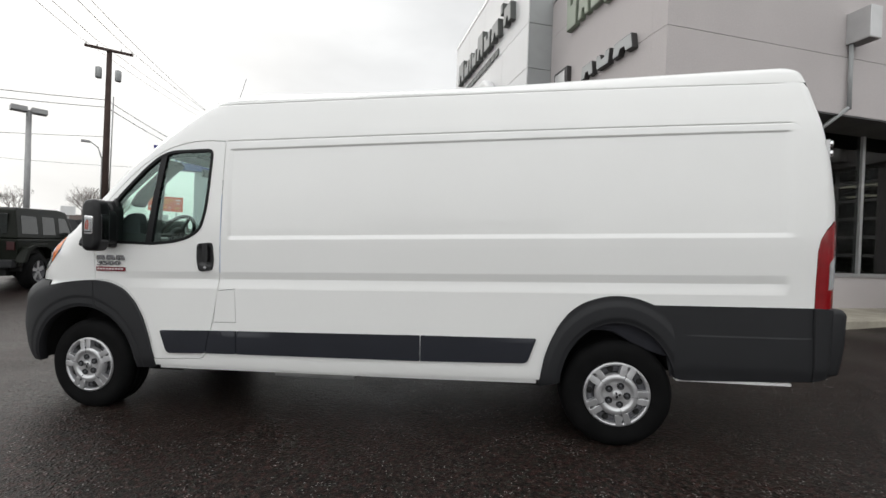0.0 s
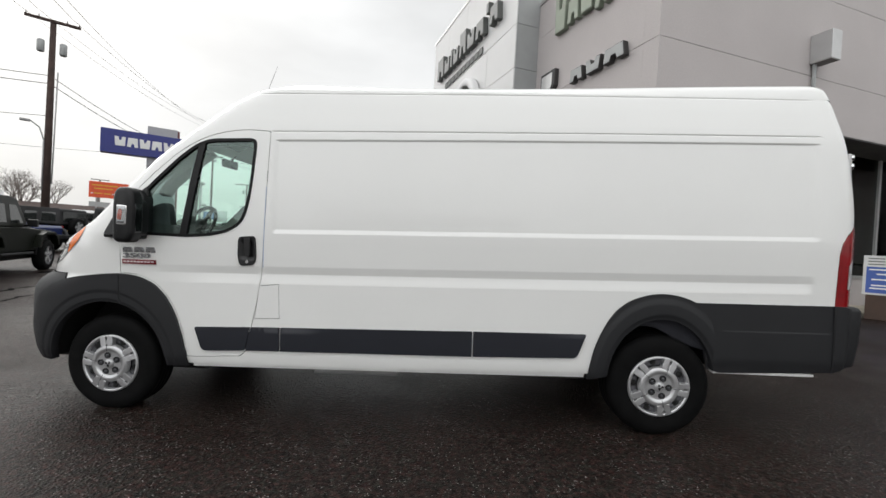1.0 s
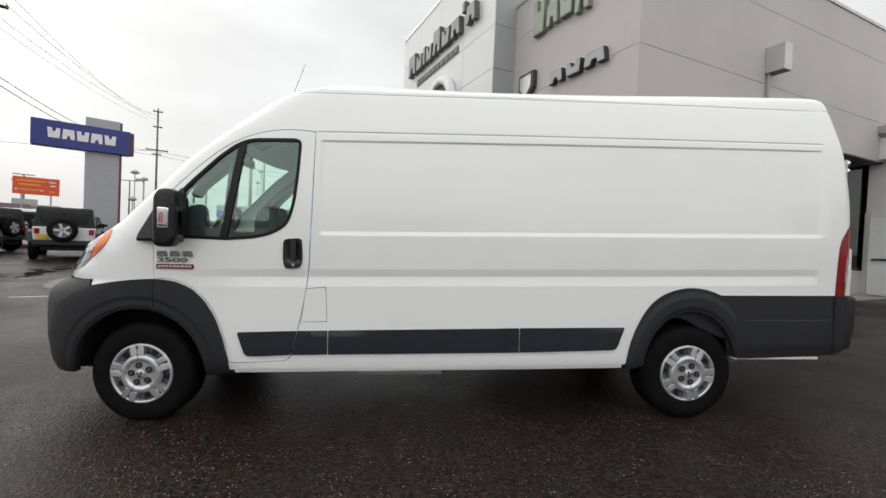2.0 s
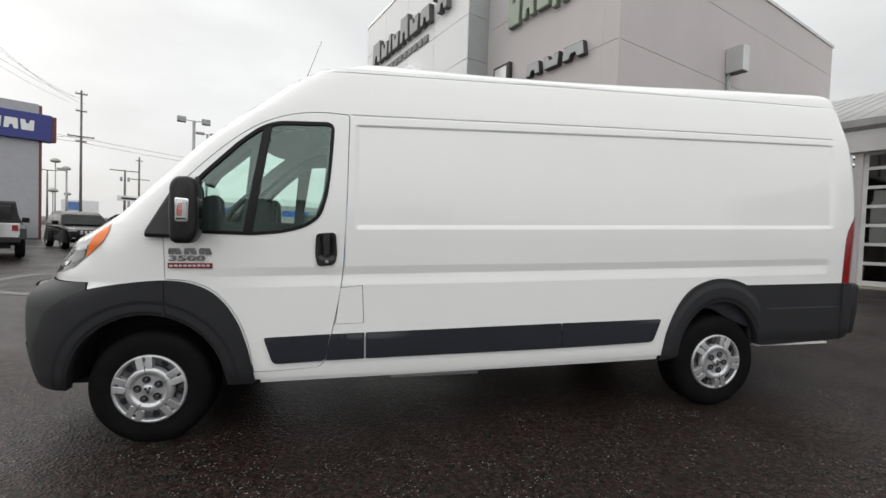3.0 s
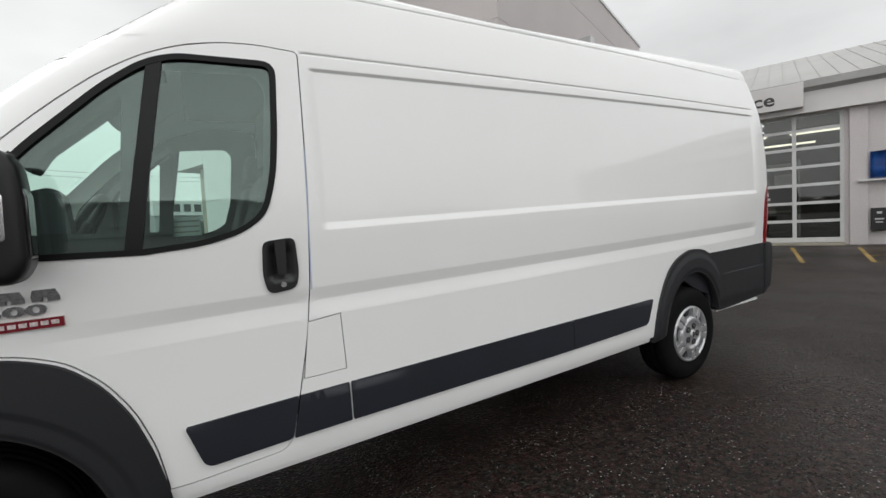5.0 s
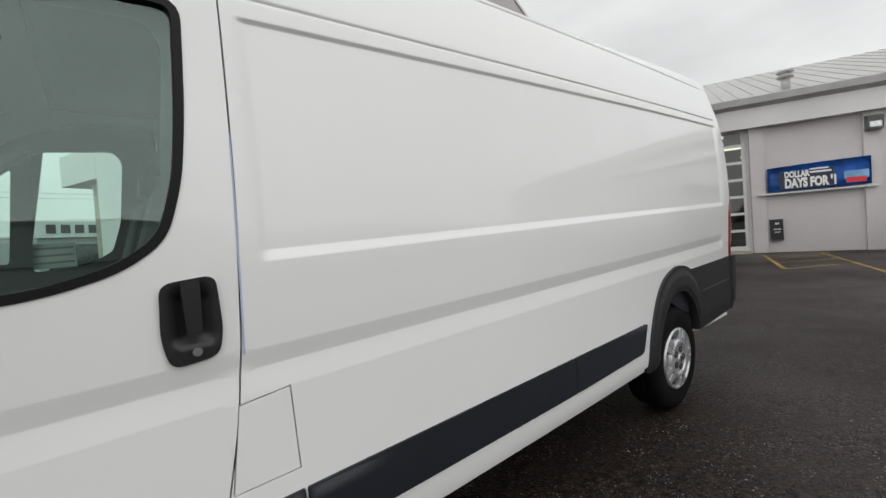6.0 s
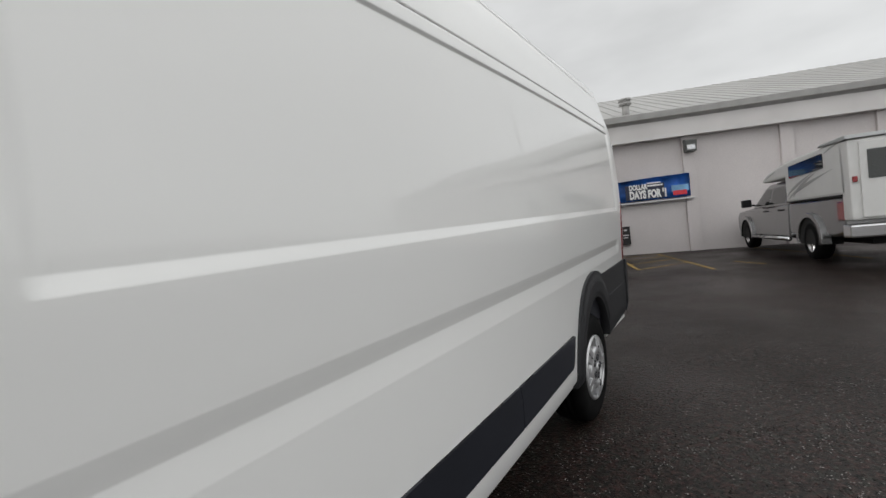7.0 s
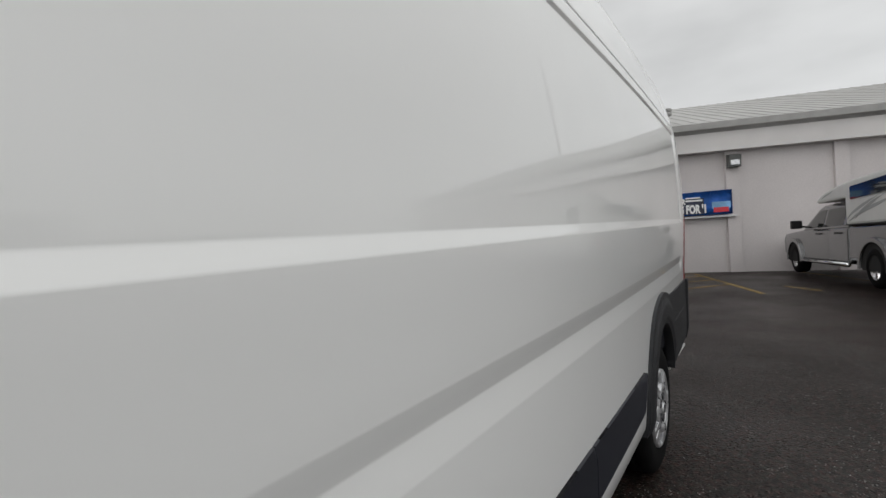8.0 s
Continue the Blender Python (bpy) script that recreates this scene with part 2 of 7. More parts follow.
def asphalt():
    """Wet, dark asphalt: brown-black binder, pale stone chips, damp patches."""
    m = bpy.data.materials.new("wet_asphalt")
    m.use_nodes = True
    nt = m.node_tree
    b = nt.nodes["Principled BSDF"]
    N, L = nt.nodes.new, nt.links.new
    tc = N("ShaderNodeTexCoord")

    def noise_node(scale, detail=4.0):
        n = N("ShaderNodeTexNoise")
        n.inputs["Scale"].default_value, n.inputs["Detail"].default_value = scale, detail
        L(tc.outputs["Object"], n.inputs["Vector"])
        return n

    def ramp(src, lo, hi, a, c):
        r = N("ShaderNodeMapRange")
        r.inputs["From Min"].default_value, r.inputs["From Max"].default_value = lo, hi
        r.inputs["To Min"].default_value, r.inputs["To Max"].default_value = a, c
        L(src, r.inputs["Value"])
        return r.outputs[0]

    vor = N("ShaderNodeTexVoronoi")
    vor.inputs["Scale"].default_value = 105.0
    L(tc.outputs["Object"], vor.inputs["Vector"])
    chip_sep = N("ShaderNodeSeparateColor")
    L(vor.outputs["Color"], chip_sep.inputs[0])
    chip = ramp(chip_sep.outputs[0], 0.915, 0.935, 0.0, 1.0)
    core = ramp(vor.outputs["Distance"], 0.35, 0.5, 1.0, 0.0)
    both = N("ShaderNodeMath")
    both.operation = "MULTIPLY"
    L(chip, both.inputs[0])
    L(core, both.inputs[1])
    # chips lie in loose clusters and differ in brightness
    gather = N("ShaderNodeMath")
    gather.operation = "MULTIPLY"
    L(both.outputs[0], gather.inputs[0])
    L(ramp(noise_node(3.5, 3.0).outputs["Fac"], 0.40, 0.60, 0.15, 1.0), gather.inputs[1])
    shade = N("ShaderNodeMath")
    shade.operation = "MULTIPLY"
    L(gather.outputs[0], shade.inputs[0])
    L(ramp(chip_sep.outputs[1], 0.0, 1.0, 0.25, 1.0), shade.inputs[1])
    fine = N("ShaderNodeTexVoronoi")
    fine.inputs["Scale"].default_value = 190.0
    L(tc.outputs["Object"], fine.inputs["Vector"])
    fine_sep = N("ShaderNodeSeparateColor")
    L(fine.outputs["Color"], fine_sep.inputs[0])
    hue = N("ShaderNodeMixRGB")
    hue.inputs[1].default_value, hue.inputs[2].default_value = (1.55, 0.92, 0.86, 1), (0.88, 1.02, 0.88, 1)
    L(ramp(noise_node(28.0, 2.0).outputs["Fac"], 0.35, 0.65, 0.0, 1.0), hue.inputs[0])
    speck = N("ShaderNodeMixRGB")
    speck.blend_type = "MULTIPLY"
    speck.inputs[0].default_value = 1.0
    L(hue.outputs[0], speck.inputs[1])
    L(ramp(fine_sep.outputs[0], 0.0, 1.0, 0.45, 1.75), speck.inputs[2])
    tone = N("ShaderNodeMixRGB")
    tone.inputs[1].default_value, tone.inputs[2].default_value = (0.0052, 0.0044, 0.0042, 1), (0.0240, 0.0203, 0.0190, 1)
    L(ramp(noise_node(34.0, 5.0).outputs["Fac"], 0.38, 0.66, 0.0, 1.0), tone.inputs[0])
    patch = N("ShaderNodeMixRGB")
    patch.blend_type = "MULTIPLY"
    patch.inputs[0].default_value = 1.0
    L(tone.outputs[0], patch.inputs[1])
    L(ramp(noise_node(0.35, 3.0).outputs["Fac"], 0.3, 0.7, 0.75, 1.25), patch.inputs[2])
    stone = N("ShaderNodeMixRGB")
    stone.inputs[2].default_value = (0.42, 0.40, 0.385, 1)
    L(shade.outputs[0], stone.inputs[0])
    ground_tone = N("ShaderNodeMixRGB")
    ground_tone.blend_type = "MULTIPLY"
    ground_tone.inputs[0].default_value = 1.0
    L(patch.outputs[0], ground_tone.inputs[1])
    L(speck.outputs[0], ground_tone.inputs[2])
    L(ground_tone.outputs[0], stone.inputs[1])
    L(stone.outputs[0], b.inputs["Base Color"])
    L(ramp(noise_node(0.5, 4.0).outputs["Fac"], 0.35, 0.65, 0.28, 0.50), b.inputs["Roughness"])
    b.inputs["Specular IOR Level"].default_value = 0.15
    # stones stand proud by differing amounts, and fine grit lies between them
    stones = N("ShaderNodeTexVoronoi")
    stones.inputs["Scale"].default_value, stones.inputs["Randomness"].default_value = 52.0, 1.0
    L(tc.outputs["Object"], stones.inputs["Vector"])
    tall = N("ShaderNodeSeparateColor")
    L(stones.outputs["Color"], tall.inputs[0])
    lift = N("ShaderNodeMath")
    lift.operation = "MULTIPLY"
    L(ramp(stones.outputs["Distance"], 0.1, 0.6, 1.0, 0.0), lift.inputs[0])
    L(ramp(tall.outputs[2], 0.35, 1.0, 0.0, 1.0), lift.inputs[1])
    bn = N("ShaderNodeBump")
    bn.inputs["Strength"].default_value, bn.inputs["Distance"].default_value = 0.9, 0.009
    L(lift.outputs[0], bn.inputs["Height"])
    bn2 = N("ShaderNodeBump")
    bn2.inputs["Strength"].default_value, bn2.inputs["Distance"].default_value = 0.6, 0.008
    L(noise_node(70.0, 4.0).outputs["Fac"], bn2.inputs["Height"])
    L(bn.outputs[0], bn2.inputs["Normal"])
    L(bn2.outputs[0], b.inputs["Normal"])
    return m


M["asphalt"] = asphalt()


# ---- mesh helpers ----
def part(name, bm, material, parent=None, label="", smooth=False, matrix=None):
    """Links a bmesh as one mesh object under a thing or part."""
    me = bpy.data.meshes.new(name)
    bm.to_mesh(me)
    bm.free()
    for ma in material if isinstance(material, (list, tuple)) else [material]:
        me.materials.append(ma)
    if smooth:
        me.shade_smooth()
    ob = new(name, me)
    if parent:
        ob.parent = parent
    if matrix is not None:
        ob.matrix_basis = matrix
    if label:
        tagged(ob, label)
    return ob


def thing(name, m, label, category, group="", kind=""):
    """An Empty that carries the parts of a thing."""
    ob = new(name)
    ob.empty_display_size = 0.2
    ob.matrix_basis = m
    return tagged(ob, label, category, group, kind)


def box(bm, x0, x1, y0, y1, z0, z1, bevel=0.0, m=None):
    """Adds an upright block, with bevelled edges if wanted."""
    vs = [bm.verts.new((x, y, z)) for z in (z0, z1) for y in (y0, y1) for x in (x0, x1)]
    fs = [bm.faces.new([vs[i] for i in q]) for q in ((0, 2, 3, 1), (4, 5, 7, 6), (0, 1, 5, 4), (2, 6, 7, 3), (0, 4, 6, 2), (1, 3, 7, 5))]
    if bevel:
        es = list({e for f in fs for e in f.edges})
        r = bmesh.ops.bevel(bm, geom=es, offset=bevel, segments=2, profile=0.6, affect="EDGES")
        vs = list({v for f in r["faces"] for v in f.verts})
    if m is not None:
        bmesh.ops.transform(bm, matrix=m, verts=[v for v in vs if v.is_valid])
    return bm


def cyl(bm, p0, p1, r0, r1=None, seg=16, cap=True):
    """Adds a tapered round bar from p0 to p1."""
    r1 = r0 if r1 is None else r1
    a, b = Vector(p0), Vector(p1)
    q = (b - a).to_track_quat("Z", "Y")
    rings = []
    for p, r in ((a, r0), (b, r1)):
        rings.append([bm.verts.new(p + q @ Vector((r * math.cos(k * math.tau / seg), r * math.sin(k * math.tau / seg), 0))) for k in range(seg)])
    for k in range(seg):
        bm.faces.new((rings[0][k], rings[0][(k + 1) % seg], rings[1][(k + 1) % seg], rings[1][k])).smooth = True
    if cap:
        bm.faces.new(rings[0][::-1])
        bm.faces.new(rings[1])
    return bm


def lathe(bm, profile, seg=48, m=None):
    """Turns (radius, height) pairs round the z axis."""
    rings = []
    for r, h in profile:
        if r < 1e-5:
            rings.append([bm.verts.new((0, 0, h))])
        else:
            rings.append([bm.verts.new((r * math.cos(k * math.tau / seg), r * math.sin(k * math.tau / seg), h)) for k in range(seg)])
    for a, b in zip(rings, rings[1:]):
        for k in range(seg):
            n = (k + 1) % seg
            if len(a) == 1 and len(b) > 1:
                bm.faces.new((a[0], b[k], b[n]))
            elif len(b) == 1 and len(a) > 1:
                bm.faces.new((a[k], b[0], a[n]))
            elif len(a) > 1:
                bm.faces.new((a[k], b[k], b[n], a[n]))
    for f in bm.faces:
        f.smooth = True
    if m is not None:
        bmesh.ops.transform(bm, matrix=m, verts=[v for ring in rings for v in ring])
    return bm


def prism(bm, poly, axis, a, b, bevel=0.0):
    """Extrudes a polygon given in the two other axes, from a to b along the axis."""
    def place(p, h):
        return {"x": (h, p[0], p[1]), "y": (p[0], h, p[1]), "z": (p[0], p[1], h)}[axis]
    lo = [bm.verts.new(place(p, a)) for p in poly]
    hi = [bm.verts.new(place(p, b)) for p in poly]
    n = len(poly)
    fs = [bm.faces.new(lo), bm.faces.new(hi[::-1])] + [bm.faces.new((lo[i], hi[i], hi[(i + 1) % n], lo[(i + 1) % n])) for i in range(n)]
    bmesh.ops.recalc_face_normals(bm, faces=fs)
    if bevel:
        bmesh.ops.bevel(bm, geom=list({e for f in fs for e in f.edges}), offset=bevel, segments=2, profile=0.6, affect="EDGES")
    return bm


def bar(name, material, parent, dims, label="", bevel=0.0):
    """A part that is one block."""
    bm = bmesh.new()
    box(bm, *dims, bevel=bevel)
    return part(name, bm, material, parent, label)


def words(name, text, size, m, material, parent=None, depth=0.004, stretch=1.0, label="", weight=0.0):
    """Lettering in the built-in font, as a mesh; it stands in its xy plane, starting at the origin."""
    cu = bpy.data.curves.new(name, "FONT")
    cu.body, cu.size, cu.extrude, cu.resolution_u, cu.offset = text, size, depth, 3, size * weight
    tmp = bpy.data.objects.new(name, cu)
    scene.collection.objects.link(tmp)
    me = bpy.data.meshes.new_from_object(tmp.evaluated_get(bpy.context.evaluated_depsgraph_get()))
    bpy.data.objects.remove(tmp)
    me.materials.clear()
    me.materials.append(material)
    me.transform(Matrix.Diagonal((stretch, 1, 1, 1)))
    ob = new(name, me)
    ob.parent = parent
    ob.matrix_basis = m
    if label:
        tagged(ob, label)
    return ob


def grow(poly, d):
    """Moves a polygon's outline out (d > 0) or in."""
    area = sum(a[0] * b[1] - b[0] * a[1] for a, b in zip(poly, poly[1:] + poly[:1]))
    sgn = 1 if area > 0 else -1
    out = []
    for i, p in enumerate(poly):
        p, a, b = Vector(p), Vector(poly[i - 1]), Vector(poly[(i + 1) % len(poly)])
        e0, e1 = p - a, b - p
        e0 = e0.normalized() if e0.length > 1e-9 else e1.normalized()
        e1 = e1.normalized() if e1.length > 1e-9 else e0
        n = Vector((e0.y + e1.y, -e0.x - e1.x))
        n = n.normalized() if n.length > 1e-6 else Vector((e0.y, -e0.x))
        c = max(0.5, n.dot(Vector((e0.y, -e0.x))))
        out.append(tuple(p + n * sgn * d / c))
    return out


def rise(x, y):
    """The lot's even fall under the van, towards its open side."""
    return -0.009 * min(max(x, -3), 8) + 0.052 * math.tanh(y / 3)


def gh(x, y):
    """The ground's height: the lot climbs gently towards the buildings and the street."""
    return rise(x, y) + 0.14 + 0.24 * math.tanh((x - 4) / 7) + 0.26 * (1 - math.exp(-max(0, -0.5 - x) / 10)) + 0.25 * (1 - math.exp(-max(0, y - 5) / 40))


# ---- ground ----
def sheet():
    xs = sorted({round(v, 2) for v in (*np.linspace(-40, 40, 81), *np.geomspace(40, 2500, 18), *(-np.geomspace(40, 2500, 18)))})
    ys = sorted({round(v, 2) for v in (*np.linspace(-20, 60, 41), *np.geomspace(60, 2500, 14), *(-np.geomspace(20, 2500, 14)))})
    bm = bmesh.new()
    vs = [[bm.verts.new((x, y, gh(x, y))) for x in xs] for y in ys]
    for r0, r1 in zip(vs, vs[1:]):
        for k in range(len(xs) - 1):
            bm.faces.new((r0[k], r0[k + 1], r1[k + 1], r1[k]))
    return part("ground", bm, M["asphalt"], smooth=True)


tagged(sheet(), "dark wet asphalt car park with pale stone chips", "ground", kind="structure")

# the buildings' own axes: x along the long face, y along the sign face
YARD = pose(5.68, 4.41, 0, 0, 0, 22)


def yard_ground(x, y):
    p = YARD @ Vector((x, y, 0))
    return gh(p.x, p.y)


def painted_line(pts, width=0.085):
    """A worn stripe on the asphalt, through points in the buildings' axes."""
    bm = bmesh.new()
    for a, b in zip(pts, pts[1:]):
        a, b = Vector((*a, 0)), Vector((*b, 0))
        side = (b - a).normalized().cross(Vector((0, 0, 1))) * width / 2
        n = max(2, int((b - a).length / 0.5))
        prev = None
        for k in range(n + 1):
            c = a.lerp(b, k / n)
            row = []
            for s in (-1, 1):
                p = YARD @ (c + side * s)
                row.append(bm.verts.new((p.x, p.y, gh(p.x, p.y) + 0.005)))
            if prev:
                bm.faces.new((prev[0], prev[1], row[1], row[0]))
            prev = row
    return tagged(part("parking_line", bm, M["line_paint"]), "worn yellow parking stripe painted on the asphalt", "road marking", "parking stripes", "structure")


# ---- main dealership building ----
SHOW = YARD @ pose(0, -0.05, 0)
showroom = thing("dealership_building", SHOW, "grey stucco car showroom with a white panelled sign tower", "building")
GAP = 0.012
for z0, z1 in ((4.07, 5.102), (5.112, 6.702), (6.712, 7.56)):
    bar("wall", M["wall_grey"], showroom, (0.0, 10.2, 0.0, 0.35, z0, z1))
    bar("wall", M["wall_grey"], showroom, (0.0, 0.35, 0.352, 4.0, z0, z1))
bar("wall", M["reveal"], showroom, (GAP, 10.19, GAP, 0.3, 4.1, 7.5), "dark recessed joints between wall panels")
bar("wall", M["reveal"], showroom, (GAP, 0.3, 0.3, 4.0, 4.1, 7.5), "dark recessed joints between wall panels")
bar("wall", M["wall_grey"], showroom, (9.86, 10.2, 0.352, 11.0, 4.07, 7.56))
bar("coping", M["alu"], showroom, (-0.03, 10.24, -0.03, 0.38, 7.562, 7.64), "pale metal roof edge")
bar("coping", M["alu"], showroom, (-0.03, 0.38, 0.382, 4.0, 7.562, 7.64), "pale metal roof edge")
bar("coping", M["alu"], showroom, (9.83, 10.24, 0.382, 11.0, 7.562, 7.64), "pale metal roof edge")
bar("roof", M["gutter"], showroom, (0.36, 9.85, 0.36, 11.0, 7.2, 7.3))
bar("soffit", M["soffit"], showroom, (0.01, 10.1, 0.01, 0.95, 4.04, 4.068), "soffit over the recessed ground floor, its shade put into the colour")
bar("soffit", M["soffit"], showroom, (0.01, 0.95, 0.952, 11.0, 4.04, 4.068), "soffit over the recessed ground floor, its shade put into the colour")
# white sign tower
TX = -0.65
ys_ = (3.97, 5.70, 7.42, 9.14, 10.86)
zs_ = (0.1, 2.6, 4.80, 5.90, 7.015, 8.17, 9.33)
tower = part("tower_core", box(bmesh.new(), TX + 0.02, 0.6, 3.985, 10.84, 0.0, 9.3), M["reveal"], showroom, "dark joints between white panels")
bm = bmesh.new()
box(bm, 0, 0.02, 0.006, ys_[1] - ys_[0] - 0.006, 0.006, 1.13)
for i in range(4):
    for j in range(0, 6):
        bar("panel", M["wall_white"], showroom, (TX, TX + 0.03, ys_[i] + 0.006, ys_[i + 1] - 0.006, zs_[j] + 0.006, zs_[j + 1] - 0.006), bevel=0.004)
bm.free()
for j in range(2, 6):
    bar("panel", M["panel_grey"], showroom, (TX + 0.034, 0.6, 3.962, 3.99, zs_[j] + 0.006, zs_[j + 1] - 0.006), "mid-grey side panel", bevel=0.004)
bar("coping", M["alu"], showroom, (TX - 0.02, 0.62, 3.95, 10.88, 9.3, 9.38), "pale metal roof edge")
bar("canopy", M["wall_white"], showroom, (TX, 0.55, 10.885, 13.1, 3.83, 4.75), "white entrance canopy beam", 0.01)
bar("column", M["concrete"], showroom, (TX + 0.25, 0.5, 10.885, 11.75, 0.1, 3.828), "beige entrance column", 0.01)
# recessed ground floor: knee wall, glass and mullions
RY = 0.8
bar("knee_wall", M["wall_grey"], showroom, (0.8, 9.40, RY, RY + 0.2, 0.1, 1.06))
bar("window_sill", M["alu"], showroom, (0.8, 9.40, RY - 0.03, RY + 0.21, 1.062, 1.13))
for k in range(8):
    x = 0.84 + k * 1.21
    bar("mullion", M["alu"], showroom, (x, x + 0.075, RY + 0.02, RY + 0.14, 1.132, 4.04))
    if k < 7:
        p = bar("pane", M["shop_glass"], showroom, (x + 0.077, x + 1.208, RY + 0.07, RY + 0.082, 1.133, 4.038))
        p.visible_shadow = False
bar("knee_wall", M["wall_grey"], showroom, (0.8, 1.0, RY + 0.21, 3.95, 0.1, 1.06))
for k in range(3):
    y = 1.05 + k * 1.2
    bar("mullion", M["alu"], showroom, (0.82, 0.94, y, y + 0.075, 1.062, 4.04))
    p = bar("pane", M["shop_glass"], showroom, (0.87, 0.882, y + 0.077, y + 1.198, 1.063, 4.038))
    p.visible_shadow = False
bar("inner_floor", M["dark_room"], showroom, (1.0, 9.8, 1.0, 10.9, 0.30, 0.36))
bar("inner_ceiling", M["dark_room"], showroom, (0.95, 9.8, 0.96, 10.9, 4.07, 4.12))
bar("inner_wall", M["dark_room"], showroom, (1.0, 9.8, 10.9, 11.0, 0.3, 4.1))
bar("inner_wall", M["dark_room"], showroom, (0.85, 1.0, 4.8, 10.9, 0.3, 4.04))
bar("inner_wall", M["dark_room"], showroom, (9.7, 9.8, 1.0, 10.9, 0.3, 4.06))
for k in range(3):
    bar("tube_light", M["glow"], showroom, (2.0 + 2.6 * k, 3.2 + 2.6 * k, 4.0, 4.08, 3.95, 4.0), "lit fluorescent tube")
    bar("tube_light", M["glow"], showroom, (2.4 + 2.6 * k, 3.6 + 2.6 * k, 6.5, 6.58, 3.95, 4.0), "lit fluorescent tube")
# kerb and walk along the front
bm = bmesh.new()
prism(bm, [(-1.2, 0.78), (9.40, 0.78), (9.40, -0.30), (5.2, -0.34), (4.4, -0.62), (2.6, -0.70), (-1.2, -0.70)], "z", 0.0, 0.40, bevel=0.02)
tagged(part("kerb", bm, M["concrete"], matrix=YARD), "pale concrete walkway with a raised kerb along the showroom", "kerb", kind="structure")

# wall mounted hood with its conduit
hood = thing("wall_light_hood", SHOW @ pose(3.8, 0, 5.2), "large grey metal light hood on the stucco wall", "light hood")
bm = bmesh.new()
box(bm, 0.015, 0.29, -0.38, -0.002, 0.12, 0.68, bevel=0.012)
part("housing", bm, M["alu"], hood)
bar("lamp_opening", M["reveal"], hood, (0.04, 0.265, -0.355, -0.03, 0.112, 0.1195), "dark lamp opening")
bm = bmesh.new()
cyl(bm, (0.08, -0.06, 0.112), (0.08, -0.06, -1.05), 0.035)
part("conduit", bm, M["panel_grey"], hood)
bm = bmesh.new()
cyl(bm, (0.08, -0.06, -1.02), (-0.35, 0.25, -1.5), 0.035)
part("conduit", bm, M["panel_grey"], hood)
bar("bracket", M["alu"], hood, (-0.42, -0.3, 0.15, 0.28, -1.95, -1.5))


# brand lettering as plain raised blocks
def notched(a, b, lo, hi, turn):
    """A plain block's outline with a notch in its foot or its head."""
    w, h = b - a, hi - lo
    pts = [(0.0, 0.0), (0.34, 0.0), (0.42, 0.36), (0.60, 0.36), (0.68, 0.0), (1.0, 0.0), (0.94, 1.0), (0.08, 1.0)]
    if turn:
        pts = [(u, 1 - v) for u, v in pts]
    return [(a + w * u, lo + h * v) for u, v in pts]


def sign_blocks(name, label, spans, x, z0, heights, material, depth=0.12, bevel=0.02, face=None):
    s = thing(name, SHOW @ pose(x, 0, 0), label, "wall sign")
    for k, ((a, b), (lo, hi)) in enumerate(zip(spans, heights)):
        bm = bmesh.new()
        prism(bm, notched(a, b, z0 + lo, z0 + hi, k % 2) if b - a > 0.3 else [(a, z0 + lo), (b, z0 + lo), (b, z0 + hi), (a, z0 + hi)], "x", -depth, -0.002, bevel=min(bevel, 0.012))
        block = part("block", bm, material, s)
        if face:
            bm = bmesh.new()
            prism(bm, grow(notched(a, b, z0 + lo, z0 + hi, k % 2), -0.018) if b - a > 0.3 else [(a + 0.02, z0 + lo + 0.02), (b - 0.02, z0 + lo + 0.02), (b - 0.02, z0 + hi - 0.02), (a + 0.02, z0 + hi - 0.02)], "x", -depth - 0.008, -depth + 0.004)
            part("face", bm, face, block, "paler front face")
    return s


sign_blocks("dark_wall_sign", "dark grey raised sign blocks on grey stucco", [(0.68, 1.26), (1.34, 1.80), (1.90, 2.34)], 0.0, 5.03, [(0, 0.28)] * 3, M["ink"], face=M["panel_grey"])
emb = thing("shield_emblem", SHOW @ pose(0, 3.25, 5.28), "grey shield emblem on grey stucco wall", "emblem")
bm = bmesh.new()
prism(bm, [(-0.30, 0.34), (0.30, 0.34), (0.30, -0.05), (0.0, -0.38), (-0.30, -0.05)], "x", -0.12, -0.002, bevel=0.02)
part("shield", bm, M["ink"], emb)
bm = bmesh.new()
prism(bm, [(-0.22, 0.26), (0.22, 0.26), (0.22, -0.02), (0.0, -0.26), (-0.22, -0.02)], "x", -0.14, -0.121, bevel=0.005)
part("face", bm, M["alu"], emb, "bright metal face")
sign_blocks("green_wall_sign", "grey-green raised sign blocks on grey stucco", [(1.20, 1.62), (1.68, 2.10), (2.16, 2.56), (2.62, 3.06)], 0.0, 6.42,
            [(-0.12, 0.5), (0, 0.5), (0, 0.5), (-0.02, 0.82)], M["green_letters"], face=M["green_face"])
big = [(a - 0.22, b - 0.22) for a, b in ((5.00, 5.52), (5.62, 5.78), (5.92, 6.50), (6.60, 7.18), (7.28, 7.86), (7.96, 8.44), (8.54, 8.72), (8.82, 9.34), (9.44, 10.14))]
sign_blocks("dealer_name_sign", "dark grey raised sign blocks on white panels", big, TX, 7.50,
            [(0, 0.5), (0.45, 0.75), (0, 0.5), (0, 0.5), (0, 0.78), (0, 0.5), (0, 0.62), (0, 0.5), (0, 0.75)], M["grey_letters"], depth=0.16, face=M["letter_face"])
